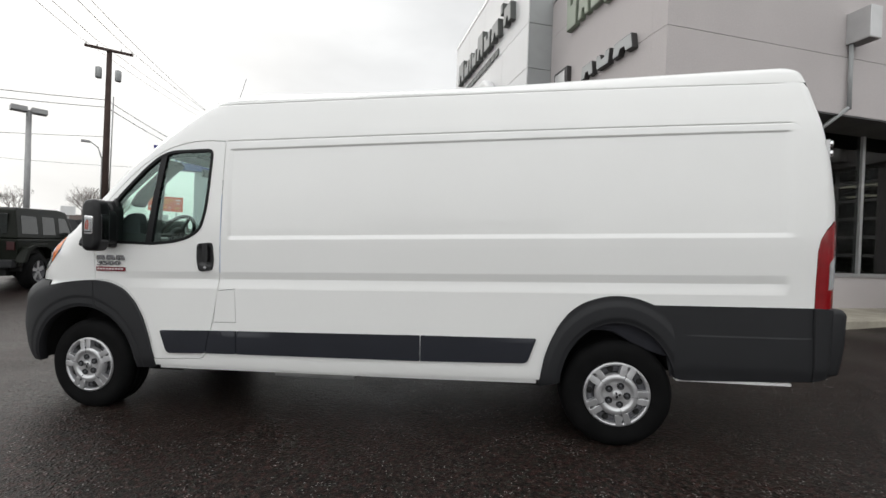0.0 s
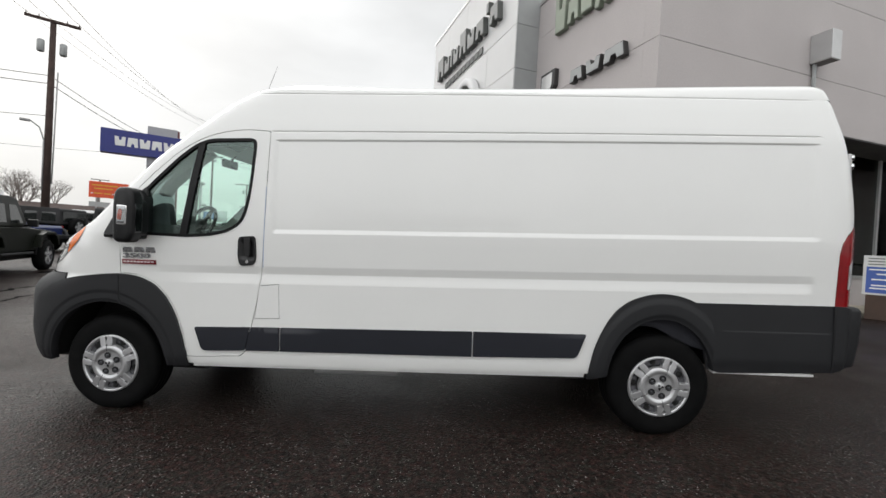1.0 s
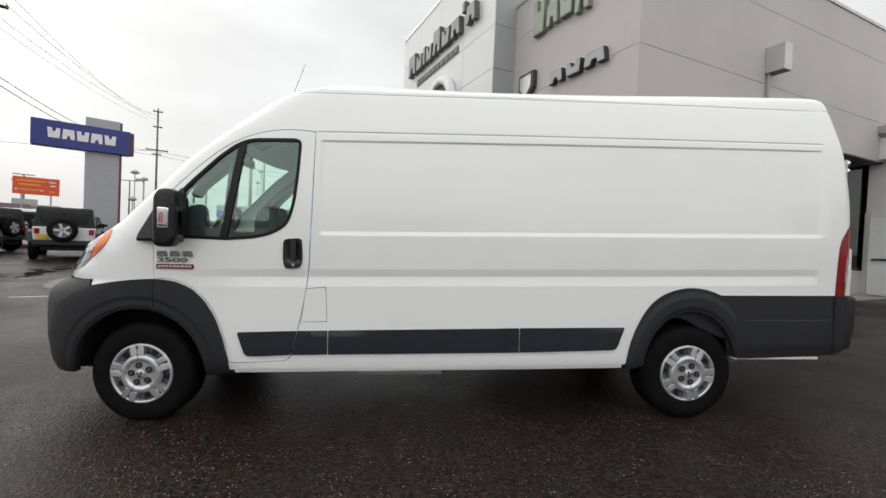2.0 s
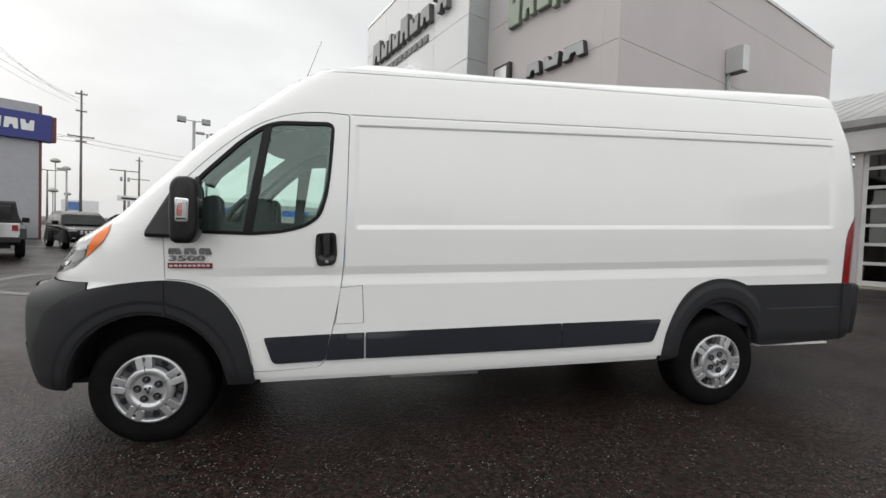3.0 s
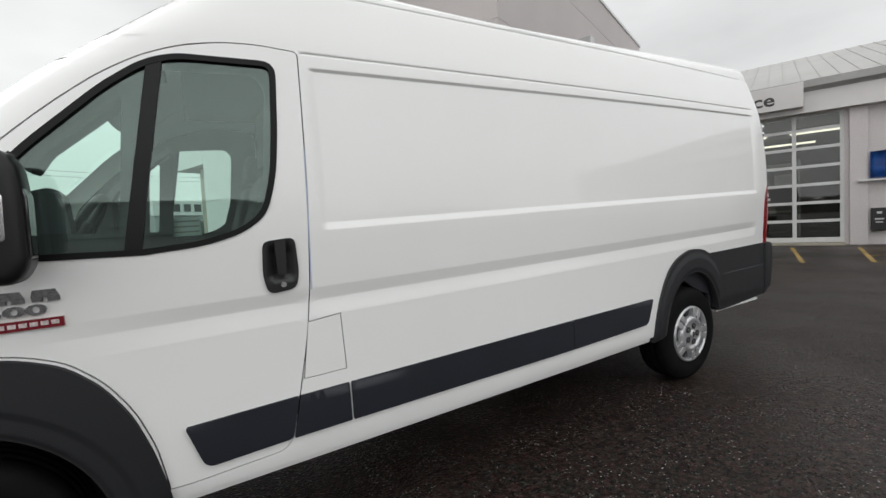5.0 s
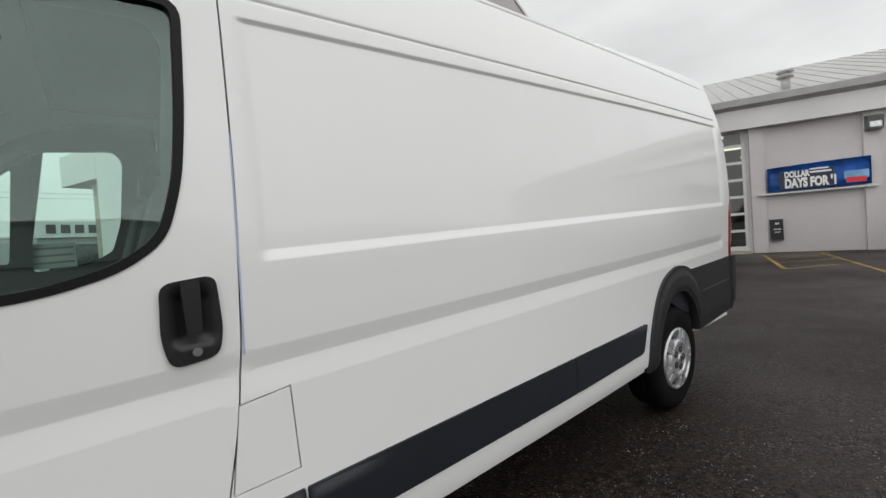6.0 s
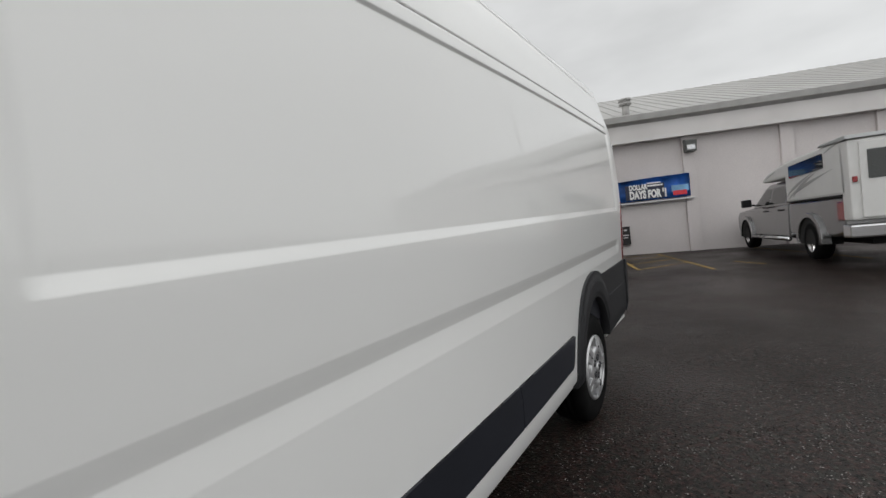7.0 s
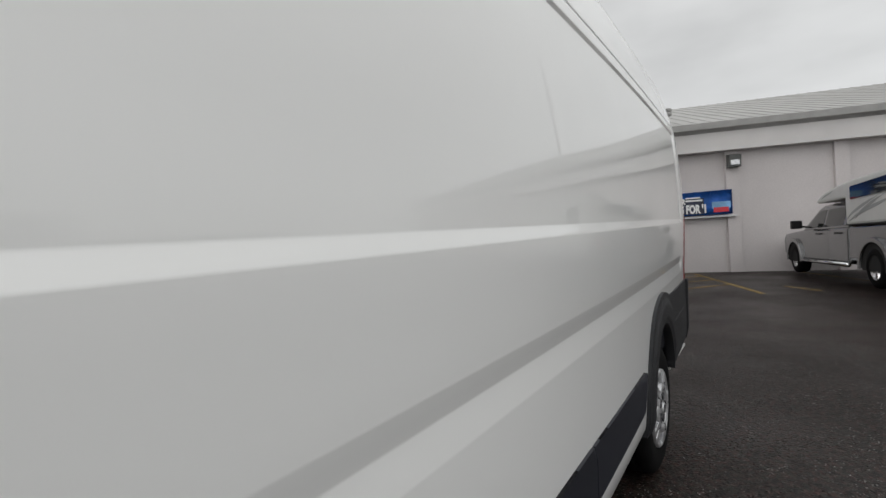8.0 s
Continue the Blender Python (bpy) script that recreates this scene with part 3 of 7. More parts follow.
sign_blocks("place_name_sign", "small grey sign bars on white panels", [(6.0 + 0.34 * k, 6.26 + 0.34 * k) for k in range(10)], TX, 7.06,
            [(0, 0.2)] * 10, M["grey_letters"], depth=0.04, bevel=0.006)
ring = thing("round_emblem", SHOW @ pose(TX - 0.03, 6.98, 5.62, 0, -90, 0) @ Matrix.Scale(1.95, 4), "white round emblem on white panels", "emblem")
bm = bmesh.new()
lathe(bm, [(0.50, 0.0), (0.50, 0.09), (0.47, 0.11), (0.40, 0.11), (0.37, 0.09), (0.37, 0.0)], 40)
part("ring", bm, M["sign_white"], ring)
bm = bmesh.new()
lathe(bm, [(0.0, 0.06), (0.366, 0.05), (0.366, 0.0)], 40)
part("disc", bm, M["grey_letters"], ring)

# ---- service wing ----
SX = 9.44
service = thing("service_building", YARD, "long grey block service wing with a metal roof", "building")
POSTS = (-5.55, -8.13, -11.0, -13.6, -16.2, -18.8, -21.4)
bar("wall", M["wall_cmu"], service, (SX + 0.10, SX + 0.35, -30.0, -5.46, 0.0, 4.12))
bar("wall", M["wall_cmu"], service, (SX + 0.10, SX + 0.35, -1.10, 0.24, 0.0, 4.12))
bar("knee_wall", M["wall_cmu"], service, (SX + 0.10, SX + 0.35, 0.242, 0.78, 0.0, 1.0))
bar("window_sill", M["alu"], service, (SX + 0.05, SX + 0.34, 0.25, 0.78, 1.002, 1.06))
bar("mullion", M["alu"], service, (SX + 0.06, SX + 0.16, 0.70, 0.78, 1.062, 4.03))
p = bar("pane", M["shop_glass"], service, (SX + 0.12, SX + 0.13, 0.25, 0.698, 1.063, 4.03))
p.visible_shadow = False
for y in POSTS:
    bar("pilaster", M["wall_cmu"], service, (SX, SX + 0.102, y - 0.37, y, 0.0, 4.118), bevel=0.01)
bar("pilaster", M["wall_cmu"], service, (SX, SX + 0.102, -1.10, -0.8, 0.0, 4.118), bevel=0.01)
bar("fascia", M["trim_white"], service, (SX - 0.18, SX + 0.36, -30.0, 0.34, 4.12, 4.70), "pale painted fascia band")
bm = bmesh.new()
prism(bm, [(SX - 0.18, 4.702), (SX - 0.24, 4.75), (SX - 0.34, 4.80), (SX - 0.36, 4.99), (SX - 0.30, 4.99), (SX - 0.30, 4.82), (SX - 0.18, 4.80)], "y", -30.0, 0.0)
part("gutter", bm, M["gutter"], service, "grey metal gutter")
bm = bmesh.new()
slope = 0.345
prism(bm, [(SX - 0.30, 4.93), (SX - 0.30, 4.96), (SX + 8.2, 4.96 + 8.5 * slope), (SX + 16.7, 4.96), (SX + 16.7, 4.93), (SX + 8.2, 4.9 + 8.5 * slope)], "y", -30.0, 3.0)
part("roof", bm, M["roof_metal"], service, "grey-green standing seam metal roof")
for k in range(80):
    y = 2.8 - k * 0.41
    bm = bmesh.new()
    prism(bm, [(SX - 0.30, 4.961), (SX - 0.30, 4.98), (SX + 8.2, 4.98 + 8.5 * slope), (SX + 8.2, 4.961 + 8.5 * slope)], "y", y, y + 0.03)
    part("seam", bm, M["roof_metal"], service)
# glazed overhead door: posts, rails and panes
DOOR = [-1.10 - 1.09 * k for k in range(5)]
RAILS = (0.50, 1.03, 1.56, 2.09, 2.62, 3.15, 3.68, 4.10)
gd = thing("overhead_door", YARD, "closed white-framed glazed overhead garage door", "garage door")
for k, y in enumerate(DOOR):
    wdt = 0.05 if 0 < k < 4 else 0.09
    bar("stile", M["white_metal"], gd, (SX + 0.14, SX + 0.20, y - wdt, y + wdt, 0.40, 4.12))
for k in range(4):
    ya, yb = DOOR[k + 1] + (0.05 if k < 3 else 0.09), DOOR[k] - (0.05 if k else 0.09)
    for i, z in enumerate(RAILS):
        bar("rail", M["white_metal"], gd, (SX + 0.145, SX + 0.195, ya, yb, z - 0.045 if i else 0.40, z + 0.04))
        if i:
            p = bar("pane", M["garage_glass"], gd, (SX + 0.165, SX + 0.173, ya, yb, RAILS[i - 1] + 0.04, z - 0.045))
            p.visible_shadow = False
for k in (1, 2):
    bar("notice_panel", M["ink"], gd, (SX + 0.150, SX + 0.162, DOOR[k + 1] + 0.06, DOOR[k] - 0.06, 1.605, 2.04), "dark notice panel in a pane")
words("lettering", "AUTOMATIC", 0.155, pose(SX + 0.148, -2.42, 1.82, 90, 0, -90), M["sign_white"], gd, 0.001, 0.93, "white printed word", 0.02)
words("lettering", "DOOR", 0.155, pose(SX + 0.148, -3.34, 1.82, 90, 0, -90), M["sign_white"], gd, 0.001, 0.93, "white printed word", 0.02)
words("lettering", "PLEASE PULL", 0.10, pose(SX + 0.148, -2.58, 1.69, 90, 0, -90), M["sign_white"], gd, 0.001, 0.93, "white printed words", 0.02)
bar("print_bar", M["alu"], gd, (SX + 0.145, SX + 0.149, -3.80, -3.36, 1.69, 1.75))
bar("threshold", M["concrete"], service, (SX - 0.35, SX + 0.3, -5.45, -1.11, 0.2, 0.395), "pale concrete threshold")
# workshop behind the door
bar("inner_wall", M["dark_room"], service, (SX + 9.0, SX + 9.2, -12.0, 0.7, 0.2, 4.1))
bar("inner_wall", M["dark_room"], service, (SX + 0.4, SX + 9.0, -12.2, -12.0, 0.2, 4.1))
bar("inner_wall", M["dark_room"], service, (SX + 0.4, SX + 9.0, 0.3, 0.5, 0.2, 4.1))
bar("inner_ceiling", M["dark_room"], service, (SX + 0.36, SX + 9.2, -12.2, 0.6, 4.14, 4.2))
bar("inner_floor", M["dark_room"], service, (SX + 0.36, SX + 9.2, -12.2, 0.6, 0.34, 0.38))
for y, x in ((-2.6, 2.2), (-5.4, 2.2), (-4.0, 5.0), (-7.0, 5.0)):
    bar("tube_light", M["glow"], service, (SX + x, SX + x + 0.12, y - 1.1, y + 1.1, 3.86, 3.92), "lit fluorescent tube")
bench = thing("workshop_shelving", YARD @ pose(SX + 3.2, -4.6, 0.38), "pale steel workshop shelving with white bins", "shelving")
for y in (0.0, 1.5, 3.0):
    bar("post", M["alu"], bench, (0.0, 0.06, y, y + 0.06, 0.0, 2.75))
for z in (0.9, 1.75, 2.55):
    bar("shelf", M["white_metal"], bench, (-0.02, 0.50, -0.03, 3.09, z, z + 0.09))
for k, (y, w, h, ma) in enumerate(((0.10, 0.62, 0.42, "white_metal"), (0.85, 0.50, 0.30, "panel_grey"), (1.65, 0.70, 0.45, "white_metal"), (2.45, 0.48, 0.34, "wall_grey"))):
    bar("bin", M[ma], bench, (0.04, 0.44, y, y + w, 1.841, 1.841 + h), bevel=0.01)
for k, (y, w, h, ma) in enumerate(((0.15, 0.5, 0.5, "panel_grey"), (0.9, 0.45, 0.35, "dark_room"), (1.75, 0.9, 0.55, "wall_grey"))):
    bar("bin", M[ma], bench, (0.04, 0.44, y, y + w, 0.991, 0.991 + h), bevel=0.01)
# side door in the corner
sd = thing("side_door", YARD @ pose(SX, 0, 0), "closed white door with a push bar in the corner", "door")
bar("leaf", M["white_metal"], sd, (0.06, 0.098, -0.72, 0.14, 0.42, 2.55), bevel=0.004)
bar("jamb", M["alu"], sd, (0.03, 0.099, 0.145, 0.24, 0.40, 2.70))
bar("push_bar", M["black"], sd, (0.02, 0.055, -0.62, 0.05, 1.38, 1.43))

# "Service" sign box on the fascia
ss = thing("service_sign", YARD @ pose(SX - 0.18, -1.75, 4.265), "long pale sign box reading Service", "sign")
bar("panel", M["trim_white"], ss, (-0.26, -0.002, -2.82, 0.0, 0.0, 0.68), bevel=0.01)
words("lettering", "Service", 0.50, pose(-0.262, -0.50, 0.160, 90, 0, -90), M["ink"], ss, 0.004, 1.16, "dark grey raised word", 0.02)

# banner on a rail
bn = thing("banner", YARD @ pose(SX - 0.03, -5.95, 2.12), "blue vinyl sales banner with white words, hung on a rail", "banner")
bm = bmesh.new()
cols = 24
rows_ = []
for j in range(4):
    rows_.append([bm.verts.new((-0.03 + 0.03 * math.sin(i * 1.3) * (j / 3) - 0.012 * math.sin(i * 0.5 + j), -2.30 * i / cols, 0.02 + (0.70 + 0.06 * math.sin(i / cols * math.pi * 0.5)) * j / 3)) for i in range(cols + 1)])
for a, b in zip(rows_, rows_[1:]):
    for i in range(cols):
        bm.faces.new((a[i], a[i + 1], b[i + 1], b[i]))
bmesh.ops.solidify(bm, geom=bm.faces[:], thickness=0.004)
part("sheet", bm, M["banner_blue"], bn, smooth=True)
bar("dark_field", M["banner_navy"], bn, (-0.072, -0.068, -1.50, -0.28, 0.06, 0.56), "navy printed field")
words("lettering", "DAYS FOR '1", 0.36, pose(-0.076, -0.40, 0.10, 90, 0, -90), M["sign_white"], bn, 0.002, 0.585, "white printed words", 0.055)
words("lettering", "DOLLAR", 0.24, pose(-0.076, -0.40, 0.395, 90, 0, -90), M["sign_white"], bn, 0.002, 0.62, "white printed word", 0.05)
bar("print_bar", M["sign_white"], bn, (-0.076, -0.072, -1.46, -0.98, 0.47, 0.52))
bar("print_bar", M["sign_white"], bn, (-0.076, -0.072, -1.40, -0.98, 0.56, 0.60))
bar("print_patch", M["banner_sky"], bn, (-0.078, -0.072, -2.24, -1.72, 0.20, 0.42), "light blue printed patch")
bar("print_patch", M["banner_red"], bn, (-0.082, -0.0785, -2.18, -1.76, 0.09, 0.24), "red printed patch")
bar("rail", M["alu"], bn, (-0.06, 0.03, -2.42, 0.25, -0.07, -0.02), bevel=0.008)

nb = thing("notice_box", YARD @ pose(SX + 0.1, -5.98, 0.70), "small black notice box on the block wall", "notice box")
bar("case", M["gloss_black"], nb, (-0.14, -0.002, -0.30, 0.0, 0.0, 0.62), bevel=0.01)
bar("print_bar", M["alu"], nb, (-0.146, -0.141, -0.24, -0.06, 0.30, 0.34))
bar("print_bar", M["alu"], nb, (-0.146, -0.141, -0.22, -0.08, 0.22, 0.25))
bar("print_bar", M["alu"], nb, (-0.146, -0.141, -0.20, -0.10, 0.46, 0.52))

wlamp = thing("wall_lamp", YARD @ pose(SX, -8.16, 3.58), "grey metal wall flood lamp on a pilaster", "wall lamp")
bm = bmesh.new()
prism(bm, [(0.0, 0.0), (0.0, 0.42), (-0.26, 0.36), (-0.20, 0.0)], "y", -0.34, 0.0, bevel=0.01)
part("housing", bm, M["grey_letters"], wlamp)
bar("lens", M["clear_lens"], wlamp, (-0.235, -0.21, -0.29, -0.05, 0.06, 0.24), "clear glass lens")

vent = thing("roof_vent", YARD @ pose(SX + 0.50, -6.60, 5.2), "grey metal roof vent pipe with a cap", "roof vent")
bm = bmesh.new()
cyl(bm, (0, 0, -0.2), (0, 0, 0.42), 0.12)
part("pipe", bm, M["gutter"], vent)
bm = bmesh.new()
lathe(bm, [(0.0, 0.62), (0.20, 0.58), (0.22, 0.52), (0.15, 0.48), (0.15, 0.44), (0.22, 0.42), (0.20, 0.36), (0.12, 0.34)], 20)
part("cap", bm, M["gutter"], vent)

for pts in (((8.3, -5.62), (4.7, -5.45)), ((8.9, -6.95), (3.9, -6.80)), ((8.3, -5.62), (8.9, -6.95)), ((7.2, -5.57), (8.0, -6.92)), ((6.0, -5.51), (6.9, -6.89)), ((4.7, -5.45), (5.7, -6.85)),
            ((8.34, -4.27), (4.4, -4.38)), ((5.2, -7.7), (4.3, -7.95)), ((8.9, -9.75), (4.0, -9.7)), ((8.9, -12.6), (4.0, -12.55))):
    painted_line(pts)


def notice_easel():
    """A white easel board with a blue notice, standing on a brown box."""
    e = thing("notice_easel", YARD @ pose(5.55, -0.66, yard_ground(5.55, -0.66), 0, 0, -64), "white notice easel with a blue panel over a brown box", "notice board")
    bar("base_box", M["brown_board"], e, (-0.29, 0.21, -0.02, 0.26, 0.0, 0.53), "brown box", 0.01)
    bm = bmesh.new()
    prism(bm, [(-0.03, 0.50), (0.13, 1.30), (0.17, 1.30), (0.01, 0.50)], "x", -0.35, 0.25, bevel=0.008)
    prism(bm, [(0.01, 0.0), (0.15, 1.30), (0.19, 1.30), (0.05, 0.0)], "x", 0.27, 0.36, bevel=0.008)
    board = part("board", bm, M["white_metal"], e, "white easel board")

    def on_board(name, material, x0, x1, z0, z1, lift):
        bm = bmesh.new()
        k = 0.2
        prism(bm, [(-0.13 + k * z0 - lift, z0), (-0.13 + k * z1 - lift, z1), (-0.13 + k * z1 + 0.001, z1), (-0.13 + k * z0 + 0.001, z0)], "x", x0, x1)
        return part(name, bm, material, board)

    on_board("panel", M["blue_card"], -0.30, 0.17, 0.54, 1.07, 0.004)
    for z, x0, x1 in ((1.00, -0.26, 0.10), (0.91, -0.15, 0.02), (0.80, -0.22, 0.02), (0.68, -0.22, 0.02), (0.62, -0.24, 0.04)):
        on_board("print_bar", M["sign_white"], x0, x1, z, z + 0.028, 0.007)
    for z in (1.11, 1.17, 1.23):
        on_board("print_bar", M["grey_letters"], -0.28, 0.18, z, z + 0.02, 0.004)
    bm = bmesh.new()
    cyl(bm, (0.1, 0.18, 1.2), (0.1, 0.55, 0.0), 0.014)
    part("strut", bm, M["black"], e)
    bar("foot", M["black"], e, (0.25, 0.38, -0.04, 0.34, 0.0, 0.05), "black easel foot", 0.01)


M["brown_board"] = mat("brown_painted_box", (0.085, 0.055, 0.042), 0.8, vary=0.15, vary_scale=3, bump=0.1)
M["blue_card"] = mat("blue_printed_card", (0.03, 0.085, 0.36), 0.4, vary=0.06)
notice_easel()


# ---- stains and marks on the asphalt ----
def stain(name, x, y, length, width, turn, seed, material, label):
    """A thin patch with a ragged edge lying on the ground."""
    rnd = random.Random(seed)
    ph = [rnd.uniform(0, math.tau) for _ in range(6)]
    bm = bmesh.new()
    c, s = math.cos(radians(turn)), math.sin(radians(turn))

    def at(u, v):
        px, py = x + c * u - s * v, y + s * u + c * v
        return bm.verts.new((px, py, gh(px, py) + 0.004))

    n = 40
    rows = []
    for i in range(n + 1):
        u = i / n
        w = width * (math.sin(math.pi * u) ** 0.6) * (0.62 + 0.25 * math.sin(9 * u + ph[0]) + 0.2 * math.sin(23 * u + ph[1])) + 0.01
        off = width * (0.5 * math.sin(5 * u + ph[2]) + 0.22 * math.sin(17 * u + ph[3]))
        rows.append([at((u - 0.5) * length, off + w * k) for k in (-0.5, 0.0, 0.5)])
    for p, q in zip(rows, rows[1:]):
        for k in range(2):
            bm.faces.new((p[k], q[k], q[k + 1], p[k + 1]))
    bmesh.ops.recalc_face_normals(bm, faces=bm.faces)
    return tagged(part(name, bm, material), label, "ground stain", kind="structure")


M["wet_black"] = mat("black_wet_stain", (0.004, 0.004, 0.004), 0.9, spec=0.05, vary=0.3, vary_scale=4, bump=0.3, bump_scale=60)
M["white_line"] = mat("worn_white_road_paint", (0.42, 0.41, 0.39), 0.7, vary=0.3, vary_scale=5, grain=0.35, grain_scale=60)
for k, (x, y, ln, wd, tn) in enumerate(((-7.75, 7.75, 2.4, 0.55, 100), (-8.0, 8.3, 1.8, 0.50, 105), (-7.5, 8.2, 1.0, 0.3, 80), (-8.15, 9.4, 1.6, 0.45, 100), (-7.2, 7.2, 0.7, 0.25, 60))):
    stain("oil_stain", x, y, ln, wd, tn, 3 + k, M["wet_black"], "black wet oil stain on the asphalt")
for k, (x, y, ln, wd, tn) in enumerate(((-5.65, 4.45, 0.9, 0.14, 98), (-4.75, 3.6, 0.8, 0.09, 100))):
    stain("asphalt_crack", x, y, ln, wd, tn, 20 + k, M["wet_black"], "thin dark crack in the asphalt")


def ground_ring(name, x, y, r0, r1, material, label, lift):
    """A flat disc or ring on the ground with a slightly uneven edge."""
    bm = bmesh.new()
    rows = []
    for i in range(64):
        a = math.tau * i / 64
        row = []
        for r in (r0, (r0 + r1) / 2, r1):
            k = r * (1 + 0.02 * math.sin(5 * a) + 0.012 * math.sin(11 * a + 1))
            px, py = x + k * math.cos(a), y + k * math.sin(a)
            row.append(bm.verts.new((px, py, gh(px, py) + lift)))
        rows.append(row)
    for p, q in zip(rows, rows[1:] + rows[:1]):
        for k in range(2):
            bm.faces.new((p[k], p[k + 1], q[k + 1], q[k]))
    return tagged(part(name, bm, material), label, "ground patch", kind="structure")


M["patch"] = mat("pale_asphalt_patch", (0.125, 0.12, 0.117), 0.45, spec=0.5, vary=0.2, vary_scale=3, grain=0.3, grain_scale=90, bump=0.4, bump_scale=150)
ground_ring("asphalt_patch", -4.1, 7.75, 0.05, 1.40, M["patch"], "round pale asphalt patch over a drain", 0.008)
ground_ring("patch_joint", -4.1, 7.75, 1.402, 1.45, M["wet_black"], "dark joint round the asphalt patch", 0.007)
M["worn_ring"] = mat("worn_pale_asphalt", (0.085, 0.082, 0.08), 0.5, spec=0.4, vary=0.3, vary_scale=4, grain=0.4, grain_scale=90)
ground_ring("worn_ring", -4.1, 7.75, 2.10, 2.34, M["worn_ring"], "pale worn ring in the asphalt round the patch", 0.007)


def stripe(a, b, width, material, label):
    """A short painted stripe in the lot's own axes."""
    bm = bmesh.new()
    a, b = Vector((*a, 0)), Vector((*b, 0))
    side = (b - a).normalized().cross(Vector((0, 0, 1))) * width / 2
    prev = None
    for k in range(7):
        c = a.lerp(b, k / 6)
        row = [bm.verts.new((p.x, p.y, gh(p.x, p.y) + 0.005)) for p in (c - side, c + side)]
        if prev:
            bm.faces.new((prev[0], prev[1], row[1], row[0]))
        prev = row
    bmesh.ops.recalc_face_normals(bm, faces=bm.faces)
    return tagged(part("parking_line", bm, material), label, "road marking", "parking stripes", "structure")


stripe((-5.06, 4.55), (-4.45, 4.96), 0.10, M["white_line"], "short worn white stripe on the asphalt")

# ---- the van ----
from mathutils.geometry import delaunay_2d_cdt

YC = 0.945
M["reflection_grey"] = mat("mirror_reflection_grey", (0.060, 0.062, 0.067), 0.6, vary=0.1, bump=0.1, bump_scale=300)
M["door_trim"] = mat("dark_grey_door_trim", (0.050, 0.052, 0.053), 0.75, vary=0.12, bump=0.1, bump_scale=300)
M["film_blue"] = mat("pale_blue_film", (0.44, 0.50, 0.66), 0.4, vary=0.1)
M["paper_green"] = mat("pale_paper", (0.62, 0.70, 0.66), 0.8, vary=0.05)


def smooth_curve(xs, ys):
    """A smooth monotone curve through the given values."""
    xs, ys = np.array(xs, float), np.array(ys, float)
    h = np.diff(xs)
    d = np.diff(ys) / h
    s = np.zeros(len(xs))
    for i in range(1, len(xs) - 1):
        s[i] = 0 if d[i - 1] * d[i] <= 0 else (h[i - 1] + h[i]) * 3 / ((2 * h[i] + h[i - 1]) / d[i - 1] + (h[i] + 2 * h[i - 1]) / d[i])
    s[0], s[-1] = d[0], d[-1]

    def at(x):
        x = min(max(x, xs[0]), xs[-1])
        i = min(int(np.searchsorted(xs, x, "right")) - 1, len(h) - 1)
        t = (x - xs[i]) / h[i]
        return float(ys[i] * (2 * t**3 - 3 * t**2 + 1) + h[i] * s[i] * (t**3 - 2 * t**2 + t) + ys[i + 1] * (3 * t**2 - 2 * t**3) + h[i] * s[i + 1] * (t**3 - t**2))
    return at


half_width = smooth_curve((0.25, 0.40, 0.46, 0.70, 1.0, 1.2, 1.38, 1.6, 1.85, 2.06, 2.12, 2.30, 2.40, 2.455, 2.495, 2.525, 2.55, 2.563, 2.568),
                          (0.935, 0.978, 0.992, 0.997, 0.998, 1.005, 1.010, 1.006, 0.993, 0.974, 0.965, 0.921, 0.893, 0.870, 0.836, 0.775, 0.63, 0.35, 0.02))
nose = smooth_curve((0.25, 0.45, 0.70, 0.88, 0.95, 1.0, 1.03, 1.06, 1.12, 1.20, 1.27, 1.32, 1.37, 1.45, 1.55, 1.72, 1.925, 2.15, 2.34, 2.47, 2.53, 2.568),
                    (-0.86, -0.92, -0.95, -0.94, -0.905, -0.83, -0.778, -0.772, -0.738, -0.665, -0.585, -0.485, -0.385, -0.255, -0.15, 0.03, 0.24, 0.53, 0.78, 1.03, 1.24, 1.70))
corner = smooth_curve((0.25, 1.0, 1.2, 1.45, 2.0, 2.568), (0.75, 0.75, 0.66, 0.50, 0.45, 0.42))
stern = smooth_curve((0.25, 0.9, 1.5, 1.8, 2.1, 2.3, 2.42, 2.48, 2.53, 2.568), (5.33, 5.355, 5.355, 5.338, 5.298, 5.262, 5.238, 5.205, 5.13, 4.8))
REAR_R = 0.10


def step(a, b, x):
    t = min(max((x - a) / (b - a), 0), 1)
    return t * t * (3 - 2 * t)


def slope(a, b, x):
    """A straight ramp with slightly softened ends."""
    t = min(max((x - a) / (b - a), 0), 1)
    return 0.85 * t + 0.15 * t * t * (3 - 2 * t)


